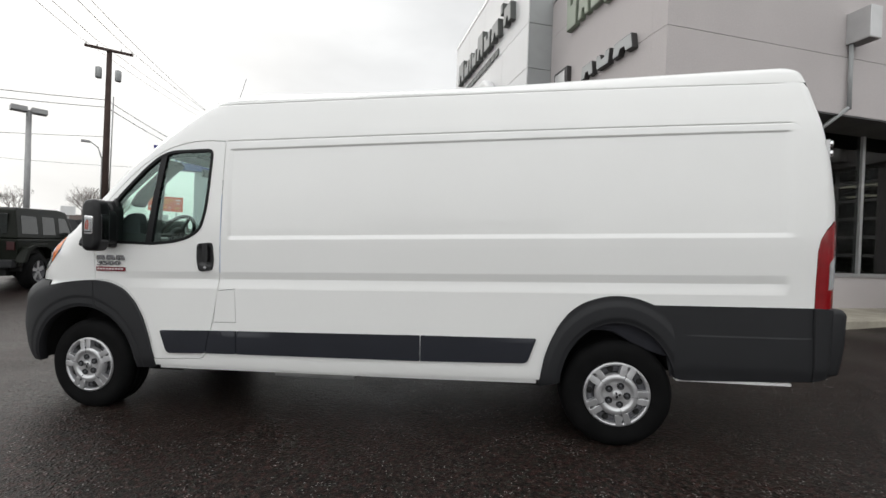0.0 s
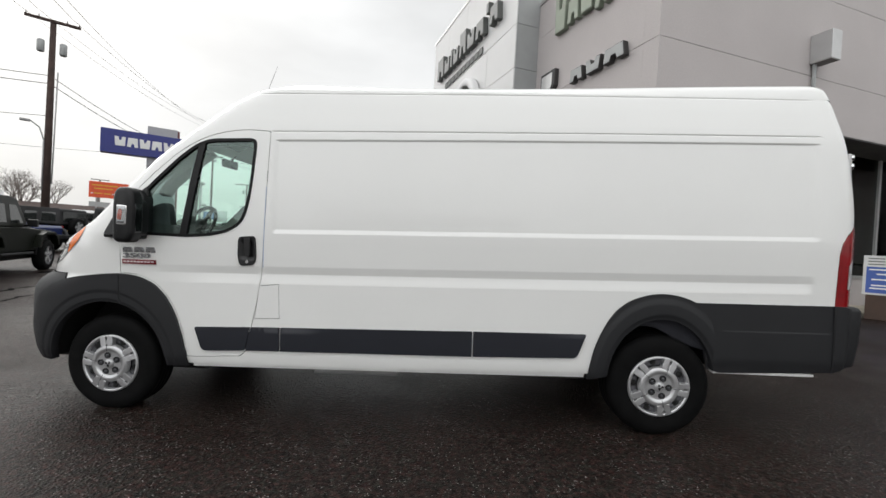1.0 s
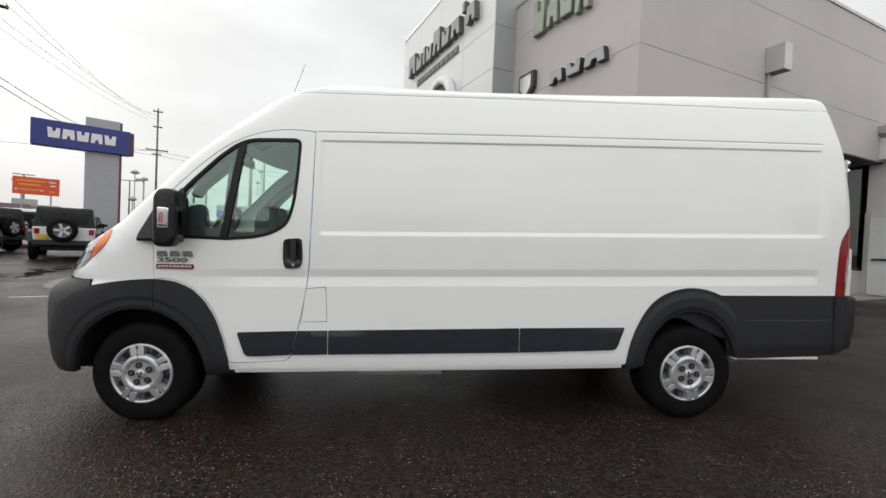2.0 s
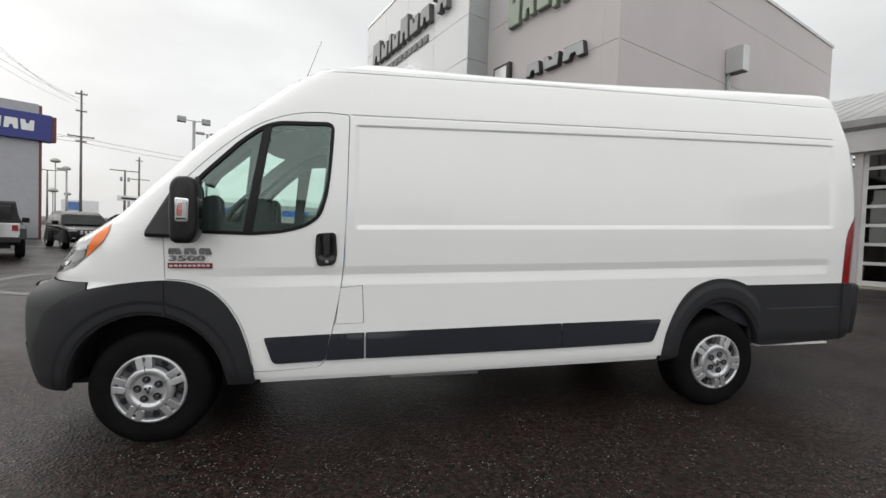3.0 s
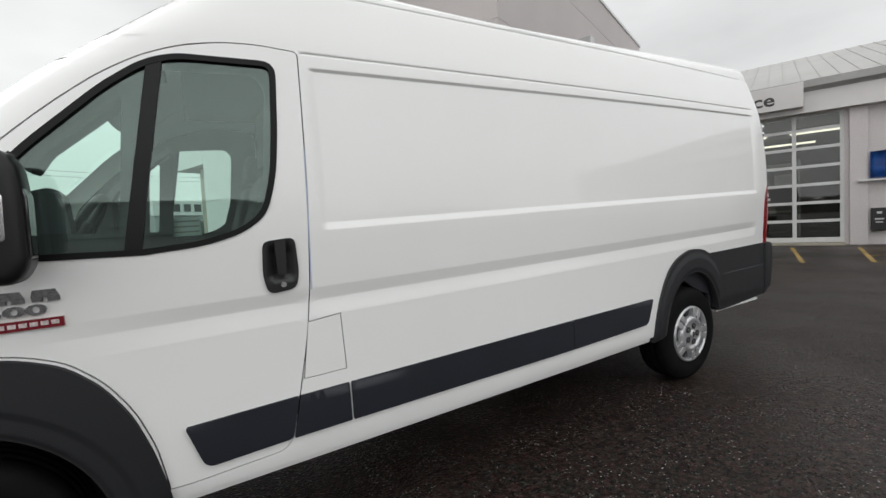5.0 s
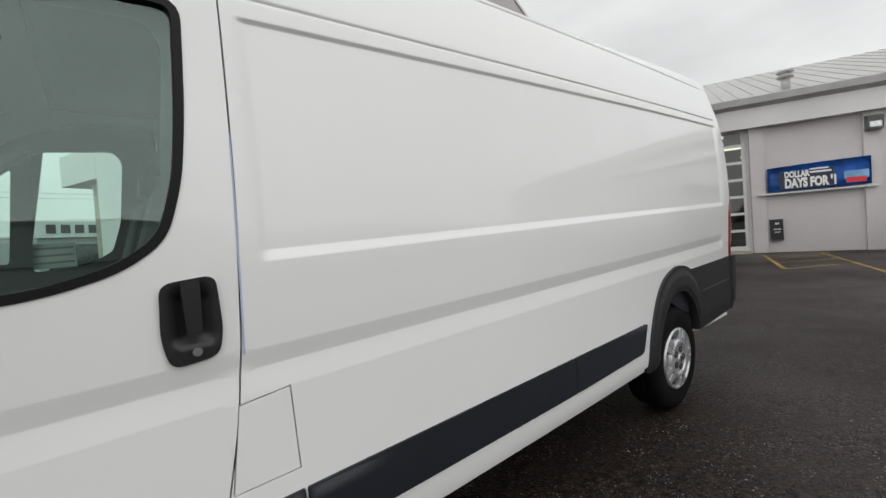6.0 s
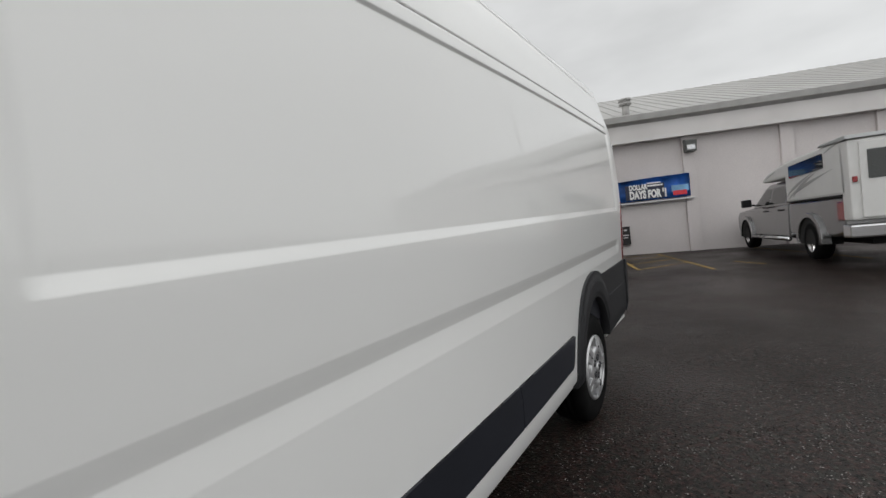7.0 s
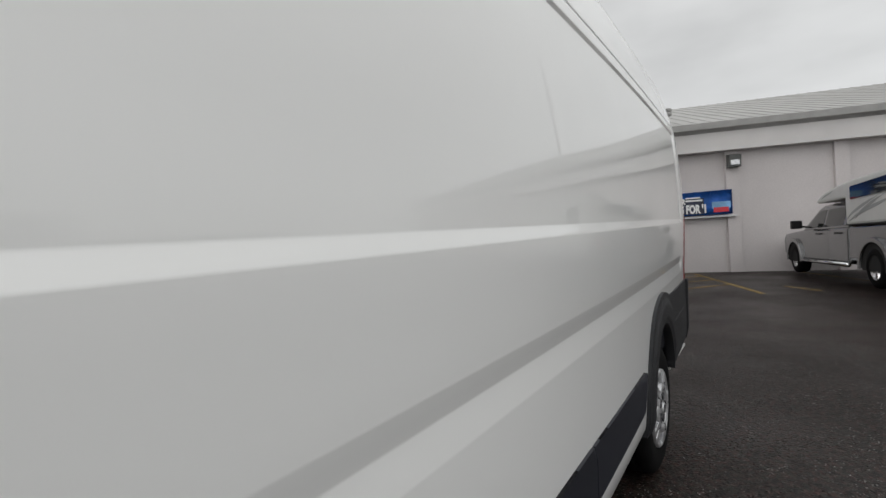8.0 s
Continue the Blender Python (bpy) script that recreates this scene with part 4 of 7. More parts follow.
def dent(x, z):
    """How far the pressed panels and creases lie inside the plain skin."""
    d = 0.0
    zb, zt = 1.370 + 0.0127 * (x - 1.25), 2.038 + 0.014 * (x - 1.25)
    d += 0.010 * step(1.245, 1.285, x) * (1 - step(5.02, 5.09, x)) * slope(zb - 0.006, zb + 0.024, z) * (1 - slope(zt - 0.012, zt + 0.002, z))
    g = 1.072 + 0.012 * (x - 1.25)
    d += 0.0105 * step(0.15, 0.9, x) * (1 - step(5.0, 5.07, x)) * slope(g - 0.072, g, z) * (1 - slope(g, g + 0.055, z))
    q = 2.097 + 0.011 * (x - 1.25)
    d += 0.006 * step(1.20, 1.23, x) * (1 - step(5.05, 5.09, x)) * step(q - 0.006, q - 0.001, z) * (1 - step(q + 0.001, q + 0.006, z))
    r = 2.390 + 0.006 * (x - 1.25)
    d += 0.005 * step(0.95, 1.05, x) * (1 - step(5.0, 5.08, x)) * step(r - 0.006, r - 0.001, z) * (1 - step(r + 0.001, r + 0.006, z))
    return d


def boxy(z):
    """How square the front corner is, in plan, at a height."""
    return 2.5 + 1.5 * step(1.15, 1.5, z)


def taper(x):
    """The sides draw in a little towards the tail."""
    return 0.058 * max(0.0, (x - 2.2) / 2.9) ** 2


def reach(x, z):
    """The van's half width at x and height z."""
    w, xf, ln, xr = half_width(z), nose(z), corner(z), stern(z)
    if x < xf + ln:
        t = min(max((xf + ln - x) / ln, 0), 0.9995)
        w *= (1 - t ** boxy(z)) ** (1 / boxy(z))
    if x > xr - REAR_R:
        t = min(max((x - xr + REAR_R) / REAR_R, 0), 0.9995)
        w -= REAR_R * (1 - (1 - t * t) ** 0.5)
    return w - taper(x) - dent(x, z)


LINES = [(1.370, 0.0127, (-0.014, -0.009, -0.004, 0.006, 0.016, 0.022, 0.027, 0.036)), (2.038, 0.014, (-0.022, -0.015, -0.009, -0.002, 0.0045, 0.012)),
         (1.072, 0.012, (-0.082, -0.075, -0.069, -0.05, -0.03, -0.01, -0.003, 0.003, 0.01, 0.03, 0.052, 0.058, 0.066)),
         (2.097, 0.011, (-0.012, -0.006, -0.002, 0.002, 0.006, 0.012)), (2.390, 0.006, (-0.012, -0.006, -0.002, 0.002, 0.006, 0.012))]


def inside(p, poly):
    c, n = False, len(poly)
    for i in range(n):
        a, b = poly[i], poly[i - 1]
        if (a[1] > p[1]) != (b[1] > p[1]) and p[0] < (b[0] - a[0]) * (p[1] - a[1]) / (b[1] - a[1]) + a[0]:
            c = not c
    return c


def fillet(poly, r, n=5):
    """Rounds the corners of a polygon."""
    out = []
    for i, p in enumerate(poly):
        p, a, b = Vector(p), Vector(poly[i - 1]), Vector(poly[(i + 1) % len(poly)])
        k = r[i] if isinstance(r, (list, tuple)) else r
        k = min(k, (a - p).length * 0.45, (b - p).length * 0.45)
        if k < 1e-4:
            out.append(tuple(p))
            continue
        u, v = p + (a - p).normalized() * k, p + (b - p).normalized() * k
        out += [tuple((1 - t) ** 2 * u + 2 * t * (1 - t) * p + t * t * v) for t in (j / n for j in range(n + 1))]
    return out


def resample(poly, d):
    out = []
    for i, p in enumerate(poly):
        q = poly[(i + 1) % len(poly)]
        n = max(1, math.ceil(math.dist(p, q) / d))
        out += [(p[0] + (q[0] - p[0]) * j / n, p[1] + (q[1] - p[1]) * j / n) for j in range(n)]
    return out


def skin(name, outline, holes, material, parent, label="", depth=0.018, proud=0.0, mesh=0.10, right=False, lift=None, lines=True, round_edge=0.0, rings=None, extra=()):
    """A panel of the van's side, cut to an outline with holes, that follows the body's shape. proud: metres outside the body;
    depth: how far its edges turn in; lift: an extra swelling as a function of x and z; round_edge: how far the rim falls off;
    rings: centre, radii and the relative sizes of arcs to follow; extra: more points to follow."""
    def surf(x, z):
        return reach(x, z) + proud + (lift(x, z) if lift else 0.0)

    loops = [resample(outline, 0.05)] + [resample(h, 0.05) for h in holes]
    pts, edges = [], []
    for lp in loops:
        k = len(pts)
        pts += lp
        edges += [(k + i, k + (i + 1) % len(lp)) for i in range(len(lp))]
    border = len(pts)
    x0, x1 = min(p[0] for p in loops[0]), max(p[0] for p in loops[0])
    z0, z1 = min(p[1] for p in loops[0]), max(p[1] for p in loops[0])
    zs = set(np.round(np.arange(math.ceil(z0 / mesh) * mesh, z1, mesh), 4))
    cand, rows = [], {}
    nx = max(2, math.ceil((x1 - x0) / mesh))
    xs = sorted({*(x0 + (x1 - x0) * i / nx for i in range(1, nx)), *(v for v in (1.245, 1.255, 1.265, 1.275, 1.285, 5.02, 5.04, 5.06, 5.08, 5.255, 5.28, 5.30, 5.32, 5.335) if x0 < v < x1)})
    for col, x in enumerate(xs):
        zl = {z: None for z in zs}
        if lines:
            for li, (base, sl, offs) in enumerate(LINES if x < 5.10 else []):
                c = base + sl * (x - 1.25)
                zl = {z: k for z, k in zl.items() if not (c + offs[0] - 0.004 < z < c + offs[-1] + 0.004)}
                zl.update({c + o: (li, oi, col) for oi, o in enumerate(offs)})
        cand += [(x, z, k) for z, k in zl.items() if z0 < z < z1]
    if rings:
        cx, cz, rx, rz, sizes = rings
        cand = [(cx + rx * s * math.cos(radians(a)), cz + rz * s * math.sin(radians(a)), ("ring", si, ai)) for si, s in enumerate(sizes) for ai, a in enumerate(range(-6, 187, 4))]
    cand = [(x, z, None) for x, z in extra] + cand
    near = np.array(pts)
    for x, z, k in cand:
        c = (x, z)
        if inside(c, loops[0]) and not any(inside(c, h) for h in loops[1:]) and np.min(np.abs(near - c).sum(axis=1)) > 0.012:
            if k:
                rows[k] = len(pts)
            pts.append(c)
    for k, i in rows.items():
        n = rows.get((k[0], k[1], k[2] + 1))
        if n:
            mid = ((pts[i][0] + pts[n][0]) / 2, (pts[i][1] + pts[n][1]) / 2)
            if inside(mid, loops[0]) and not any(inside(mid, h) for h in loops[1:]):
                edges.append((i, n))
    vo, _, fo, *_ = delaunay_2d_cdt([Vector(p) for p in pts], edges, [], 0, 1e-6)
    tris = []
    for f in fo:
        c = sum((vo[i] for i in f), Vector((0, 0))) / len(f)
        if inside(c, loops[0]) and not any(inside(c, h) for h in loops[1:]):
            tris.append(list(f))
    s = 1 if right else -1
    co, nrm = [], []
    h = 0.002
    for v in vo:
        x, z = v
        fx, fz = (surf(x + h, z) - surf(x - h, z)) / (2 * h), (surf(x, z + h) - surf(x, z - h)) / (2 * h)
        co.append((x, YC + s * surf(x, z), z))
        nrm.append(Vector((-fx, s, -fz)).normalized())
    faces, fn = [], []
    for f in tris:
        a, b, c = (Vector(co[i]) for i in f)
        if (b - a).cross(c - a).dot(nrm[f[0]]) < 0:
            f = f[::-1]
        faces.append(f)
        fn.append([nrm[i] for i in f])
    count = {}
    for f in faces:
        for i in range(3):
            count[(f[i], f[(i + 1) % 3])] = 1
    rim = [e for e in count if (e[1], e[0]) not in count]
    inner = {}
    if depth:
        for a, b in rim:
            for i in (a, b):
                if i not in inner:
                    inner[i] = len(co)
                    x, y, z = co[i]
                    co.append((x, y, z))
                    co.append((x, y - s * depth, z))
            f = [inner[b], inner[a], inner[a] + 1, inner[b] + 1]
            p, q, r = (Vector(co[i]) for i in f[:3])
            n = (q - p).cross(r - p).normalized()
            faces.append(f)
            if round_edge:
                fn.append([(nrm[b] + n).normalized(), (nrm[a] + n).normalized(), n, n])
            else:
                fn.append([n] * 4)
    me = bpy.data.meshes.new(name)
    me.from_pydata(co, [], faces)
    me.materials.append(material)
    me.shade_smooth()
    me.normals_split_custom_set([tuple(n) for ns in fn for n in ns])
    ob = new(name, me)
    ob.parent = parent
    if label:
        tagged(ob, label)
    return ob


def slab(name, zs, material, parent, t0=0.0, t1=0.565, label="", proud=0.0, n=18, end=None):
    """A part of the nose: the body's rounded front between heights, wrapped from one side to the other."""
    bm = bmesh.new()
    rows = []
    for z in zs:
        xf, ln, w = nose(z), corner(z), half_width(z) + proud
        row = []
        last = t1 * math.pi / 2 if end is None else math.acos((1 - (end(z) - xf) / ln) ** (boxy(z) / 2))
        for i in range(-n, n + 1):
            a = abs(i) / n * last
            sx, sy = math.cos(a) ** (2 / boxy(z)), math.sin(a) ** (2 / boxy(z))
            row.append(bm.verts.new((xf + ln - (ln + proud) * sx, YC + (1 if i > 0 else -1) * w * sy, z)))
        rows.append(row)
    for a, b in zip(rows, rows[1:]):
        for k in range(len(a) - 1):
            bm.faces.new((a[k], b[k], b[k + 1], a[k + 1]))
    bmesh.ops.recalc_face_normals(bm, faces=bm.faces)
    return part(name, bm, material, parent, label, smooth=True)


def arc(cx, cz, rx, rz, a0, a1, n=24):
    return [(cx + rx * math.cos(radians(a0 + (a1 - a0) * i / n)), cz + rz * math.sin(radians(a0 + (a1 - a0) * i / n))) for i in range(n + 1)]


van = thing("cargo_van", VAN, "long white high-roof cargo van with dark plastic cladding", "van")


# outlines on the side, as x and height
flare_top = fillet([(-0.70, 0.37), (-0.66, 0.62), (-0.54, 0.86), (-0.40, 0.95), (-0.30, 0.993), (-0.15, 1.02), (0.0, 1.038), (0.13, 1.045), (0.26, 1.03), (0.38, 0.98), (0.47, 0.89), (0.54, 0.77), (0.59, 0.62),
                    (0.622, 0.47), (0.632, 0.385)], [0] + [0.05] * 13 + [0])
front_flare = [p for p in flare_top if p[0] < 0.124] + [(0.125, 1.0445)] + arc(0.01, 0.36, 0.455, 0.475, 75.4, 172, 18) + [(-0.455, 0.37)]
door_flare = [(0.131, 1.0445)] + [p for p in flare_top if p[0] > 0.134] + [(0.467, 0.375)] + arc(0.01, 0.36, 0.455, 0.475, 2, 74.6, 16)


def front_lip(x, z):
    r = math.hypot((x - 0.01) / 0.455, (z - 0.36) / 0.475)
    return 0.006 * step(1.13, 1.20, r) - 0.010 * step(1.06, 1.0, r)


def rear_lip(x, z):
    r = math.hypot((x - 4.02) / 0.37, (z - 0.40) / 0.445)
    return 0.010 * step(1.0, 1.10, r) - 0.012 * step(1.22, 1.36, r)


rear_flare = [(3.515, 0.40), (3.525, 0.47), (3.55, 0.60), (3.59, 0.71), (3.645, 0.82), (3.71, 0.905), (3.79, 0.965), (3.88, 1.0), (3.97, 1.02), (4.06, 1.02), (4.15, 1.005),
              (4.23, 0.975), (4.29, 0.935), (4.34, 0.87), (4.365, 0.80), (4.37, 0.60)] + arc(4.02, 0.40, 0.37, 0.445, 12, 176)
front_well = [(-0.74, 0.25), (-0.63, 0.64), (-0.52, 0.90), (-0.36, 0.955), (-0.30, 0.982), (-0.15, 1.01), (0.0, 1.028), (0.13, 1.036), (0.26, 1.022), (0.38, 0.975), (0.47, 0.885), (0.54, 0.765), (0.59, 0.615), (0.62, 0.47), (0.63, 0.25)]
rear_well = [(3.505, 0.25), (3.53, 0.47), (3.555, 0.60), (3.595, 0.705), (3.65, 0.815), (3.715, 0.90), (3.79, 0.96), (3.88, 0.995), (3.97, 1.015), (4.06, 1.015), (4.15, 1.0), (4.25, 0.955), (5.50, 0.955), (5.50, 0.25)]
door_line = [(0.625, 0.455), (0.69, 0.452), (1.02, 0.468), (1.06, 0.50), (1.10, 0.66), (1.155, 0.92), (1.18, 1.10), (1.203, 1.51), (1.214, 1.90), (1.219, 2.098), (1.06, 2.108), (0.93, 2.098),
             (0.80, 2.068), (0.68, 2.018), (0.56, 1.942), (0.42, 1.825), (0.28, 1.69), (0.16, 1.56), (0.128, 1.48), (0.128, 1.05), (0.26, 1.04), (0.385, 0.99), (0.48, 0.895), (0.55, 0.775), (0.60, 0.625)]
door_line = fillet(door_line, [0.0, 0.02, 0.02, 0.04, 0.06, 0.06, 0.08, 0.1, 0.1, 0.02, 0.08, 0.08, 0.08, 0.08, 0.08, 0.08, 0.08, 0.05, 0.04, 0.01, 0.05, 0.05, 0.05, 0.05, 0.05], 4)
glass_line = fillet([(0.175, 1.335), (0.63, 1.322), (0.82, 1.338), (0.95, 1.375), (1.04, 1.44), (1.085, 1.58), (1.108, 1.76), (1.128, 2.045), (0.78, 2.036), (0.68, 1.998), (0.56, 1.905), (0.36, 1.710), (0.20, 1.53)],
                    [0.02, 0, 0.1, 0.1, 0.1, 0.1, 0.1, 0.06, 0.1, 0.06, 0.05, 0.05, 0.06])
dish = fillet([(1.012, 1.335), (1.135, 1.345), (1.142, 1.20), (1.128, 1.135), (1.02, 1.125), (1.005, 1.20)], 0.03)
fuel_line = [(1.162, 0.985), (1.302, 1.0), (1.310, 0.752), (1.128, 0.748)]
lamp_line = [(5.205, 0.962), (5.207, 1.20), (5.21, 1.33), (5.225, 1.40), (5.26, 1.465), (5.31, 1.52), (5.335, 1.52), (5.345, 0.962)]


def front_edge(z):
    return nose(z) + corner(z) * (0.30 - 0.10 * step(1.15, 1.5, z))


shell_out = [(0.60, 0.40), (2.0, 0.405), (3.53, 0.44), (3.53, 0.40)] + [(stern(0.4) - 0.006, 0.40)] + [(stern(z) - 0.008, z) for z in (0.7, 0.95, 1.2, 1.5, 1.6, 1.7, 1.8, 1.9, 2.0, 2.05, 2.1, 2.15, 2.2, 2.24, 2.27, 2.3, 2.32, 2.34, 2.36, 2.38, 2.40, 2.42)]
shell_out += [(front_edge(z), z) for z in (*np.linspace(2.42, 2.06, 13), *np.linspace(2.06, 1.42, 21)[1:], *np.linspace(1.42, 1.032, 13)[1:])] + [(-0.302, 1.032), (-0.302, 0.60), (0.3, 0.40)]
for right in (False, True):
    body = skin("body_side", shell_out, [grow(door_line, 0.0025)] + ([] if right else [grow(fuel_line, 0.002)]) + [front_well, rear_well, lamp_line], M["paint"], van,
                "white painted body side with pressed panels", right=right,
                extra=[(front_edge(z) + o, z) for z in np.arange(1.06, 2.41, 0.045) for o in (0.03, 0.07, 0.12, 0.18)]
                + [(stern(z) - o, z) for z in np.arange(1.58, 2.41, 0.04) for o in (0.022, 0.036, 0.052, 0.072, 0.10)])
    door = skin("cab_door", grow(door_line, -0.0025), [glass_line, grow(dish, -0.012)], M["paint"], van, "white painted cab door", right=right)
    # the dark seal round the glass, the glass and the post between its two panes
    inner = grow(glass_line, -0.020)
    skin("window_seal", grow(glass_line, 0.001), [inner], M["seal"], door, "black rubber window seal", depth=0.03, proud=0.004, right=right, lines=False, mesh=0.2, round_edge=1)
    skin("glass_post", [(0.574, 1.335), (0.624, 1.337), (0.748, 2.022), (0.698, 1.998)], [], M["black"], door, "black post between the panes", depth=0.03, proud=0.002, right=right, lines=False)
    g = skin("glass", grow(glass_line, -0.016), [], M["van_glass"], door, "green-tinted clear glass", depth=0.0, proud=-0.010, right=right, lines=False, mesh=0.2)
    g.visible_shadow = False
    skin("inner_trim", grow(door_line, 0.045), [fillet([(0.700, 1.985), (1.047, 2.003), (1.086, 1.948), (1.049, 1.600), (0.995, 1.425), (0.869, 1.362), (0.645, 1.345)], 0.03),
                                                fillet([(0.612, 1.895), (0.365, 1.690), (0.300, 1.60), (0.30, 1.42), (0.560, 1.40)], 0.02)],
         M["door_trim"], door, "dark grey inner door trim", depth=0.0, proud=-0.066, right=right, lines=False, mesh=0.12)
    skin("mirror_corner", [(0.150, 1.320), (0.33, 1.318), (0.335, 1.66), (0.32, 1.675), (0.19, 1.54), (0.150, 1.48)], [], M["gloss_black"], door, "black plastic corner at the mirror", depth=0.03, proud=0.008, right=right, lines=False, round_edge=1)
    skin("wheel_flare", front_flare, [], M["plastic"], van, "dark grey plastic front wheel arch cladding", depth=0.06, proud=0.018, right=right, lines=False, mesh=0.035, round_edge=1, rings=(0.01, 0.36, 0.455, 0.475, (1.03, 1.06, 1.10, 1.13, 1.15, 1.175, 1.20, 1.26, 1.34, 1.42)), lift=front_lip)
    skin("door_flare", door_flare, [], M["plastic"], door, "dark grey plastic cladding on the door edge", depth=0.06, proud=0.018, right=right, lines=False, mesh=0.035, round_edge=1, rings=(0.01, 0.36, 0.455, 0.475, (1.03, 1.06, 1.10, 1.13, 1.15, 1.175, 1.20, 1.26, 1.34)), lift=front_lip)
    skin("wheel_flare", fillet(rear_flare[:16], [0] + [0.04] * 14 + [0]) + rear_flare[16:], [], M["plastic"], van, "dark grey plastic rear wheel arch cladding", depth=0.05, proud=0.020, right=right, lines=False, mesh=0.035,
         round_edge=1, rings=(4.02, 0.40, 0.37, 0.445, (1.03, 1.06, 1.10, 1.16, 1.22, 1.26, 1.31, 1.36)), lift=rear_lip)
    skin("bumper_side", fillet([(4.20, 0.965), (5.195, 0.968), (5.195, 0.50), (4.99, 0.492), (4.42, 0.478), (4.372, 0.50), (4.372, 0.62), (4.33, 0.78), (4.25, 0.90)], [0.01, 0, 0, 0, 0.03, 0.03, 0, 0, 0]), [], M["plastic"], van,
         "dark grey plastic side of the rear bumper", depth=0.05, proud=0.010, right=right, lines=False, mesh=0.06, round_edge=1, lift=lambda x, z: 0.0035 * step(0.781, 0.771, z) * step(4.42, 4.52, x) - 0.012 * step(0.56, 0.48, z),
         extra=[(x, z) for x in np.arange(4.44, 5.18, 0.02) for z in (0.764, 0.770, 0.776, 0.782, 0.788)])
    skin("bumper_corner", fillet([(5.201, 0.968), (5.24, 0.968), (5.345, 0.955), (5.345, 0.56), (5.32, 0.535), (5.201, 0.50)], [0, 0, 0.04, 0.05, 0.03, 0]), [], M["plastic"], van,
         "dark grey plastic bumper corner", depth=0.05, proud=0.026, right=right, lines=False, mesh=0.04, round_edge=1, lift=lambda x, z: -0.015 * step(0.60, 0.50, z))
    tl = skin("tail_lamp", grow(lamp_line, -0.004), [], M["red_lens"], van, "red tail lamp with clear windows", depth=0.05, proud=0.004, right=right, lines=False, mesh=0.04, round_edge=1)
    skin("clear_window", [(5.282, 1.085), (5.338, 1.085), (5.338, 1.30), (5.305, 1.28), (5.282, 1.25)], [], M["clear_lens"], tl, "clear lamp window", depth=0.03, proud=0.007, right=right, lines=False, mesh=0.03)
    skin("sill", [(0.66, 0.374), (3.50, 0.408), (3.50, 0.455), (0.66, 0.42)], [], M["paint"], van, "white painted sill edge", depth=0.02, proud=-0.010, right=right, lines=False, mesh=0.3)
    # rub strips: the first on the door
    strips = [((0.69, 0.672), (1.099, 0.684), (1.062, 0.514), (0.745, 0.502)), ((1.106, 0.684), (1.314, 0.688), (1.314, 0.518), (1.069, 0.514)),
              ((1.324, 0.688), (2.700, 0.712), (2.700, 0.535), (1.324, 0.518)), ((2.708, 0.712), (3.497, 0.720), (3.435, 0.552), (2.708, 0.535))]
    for i, s in enumerate(strips):
        r = [[0.01, 0.004, 0.02, 0.035], [0.004] * 4, [0.004] * 4, [0.004, 0.012, 0.035, 0.004]][i]
        skin("rub_strip", fillet(list(s), r), [], M["strip"], van if i else door, "dark blue-grey plastic rub strip", depth=0.03, proud=0.016, right=right, lines=False, mesh=0.04, round_edge=1,
             lift=lambda x, z: -0.006 * step(0.665 + 0.0175 * (x - 0.69), 0.672 + 0.0175 * (x - 0.69), z))
    if not right:
        skin("fuel_door", grow(fuel_line, -0.002), [], M["paint"], van, "white painted fuel flap")
    # door handle in its dish
    hd = skin("door_handle", dish, [], M["gloss_black"], door, "black plastic door handle in a dish", depth=0.03, proud=0.010, right=right, lines=False, mesh=0.02, round_edge=1,
              lift=lambda x, z: -0.022 * step(1.02, 1.05, x) * (1 - step(1.10, 1.13, x)) * step(1.17, 1.20, z) * (1 - step(1.29, 1.325, z)))
    skin("grip", fillet([(1.055, 1.335), (1.098, 1.336), (1.094, 1.20), (1.060, 1.198)], 0.012), [], M["gloss_black"], hd, "black pull grip", depth=0.03, proud=0.014, right=right, lines=False, mesh=0.02, round_edge=1)
    bm = bmesh.new()
    yk = YC + (1 if right else -1) * (reach(1.078, 1.158) + 0.012)
    cyl(bm, (1.078, yk, 1.158), (1.078, yk + (0.006 if right else -0.006), 1.158), 0.011)
    part("lock", bm, M["chrome"], hd, "small metal keyhole")

# nose, screen and roof
def before_arch(z):
    """Where the bumper stops short of the front wheel arch."""
    return min(-0.305, -0.015 - 0.455 * math.sqrt(max(0.0, 1 - ((z - 0.36) / 0.475) ** 2)))


slab("front_bumper", (0.60, 0.66, 0.75, 0.85, 0.90, 0.94, 0.97, 1.0, 1.028), M["bumper"], van, end=before_arch, label="dark grey plastic front bumper", proud=0.008, n=26)
slab("bumper_lower", (0.365, 0.40, 0.45, 0.55, 0.605, 0.62), M["bumper"], van, end=lambda z: -0.50, label="dark grey lower bumper with a ledge", proud=0.012)
slab("bonnet", np.linspace(1.032, 1.42, 13), M["paint"], van, label="short white bonnet")
ws = slab("windscreen", np.linspace(1.42, 2.06, 21), M["van_glass"], van, label="clear raked windscreen", t1=0.565)
ws.visible_shadow = False
slab("brow", np.linspace(2.06, 2.42, 13), M["paint"], van, label="white painted roof front")


roof_fall = smooth_curve((0.6, 1.2, 2.4, 3.3, 4.0, 5.2), (0.0, -0.022, -0.044, -0.030, -0.006, 0.032))


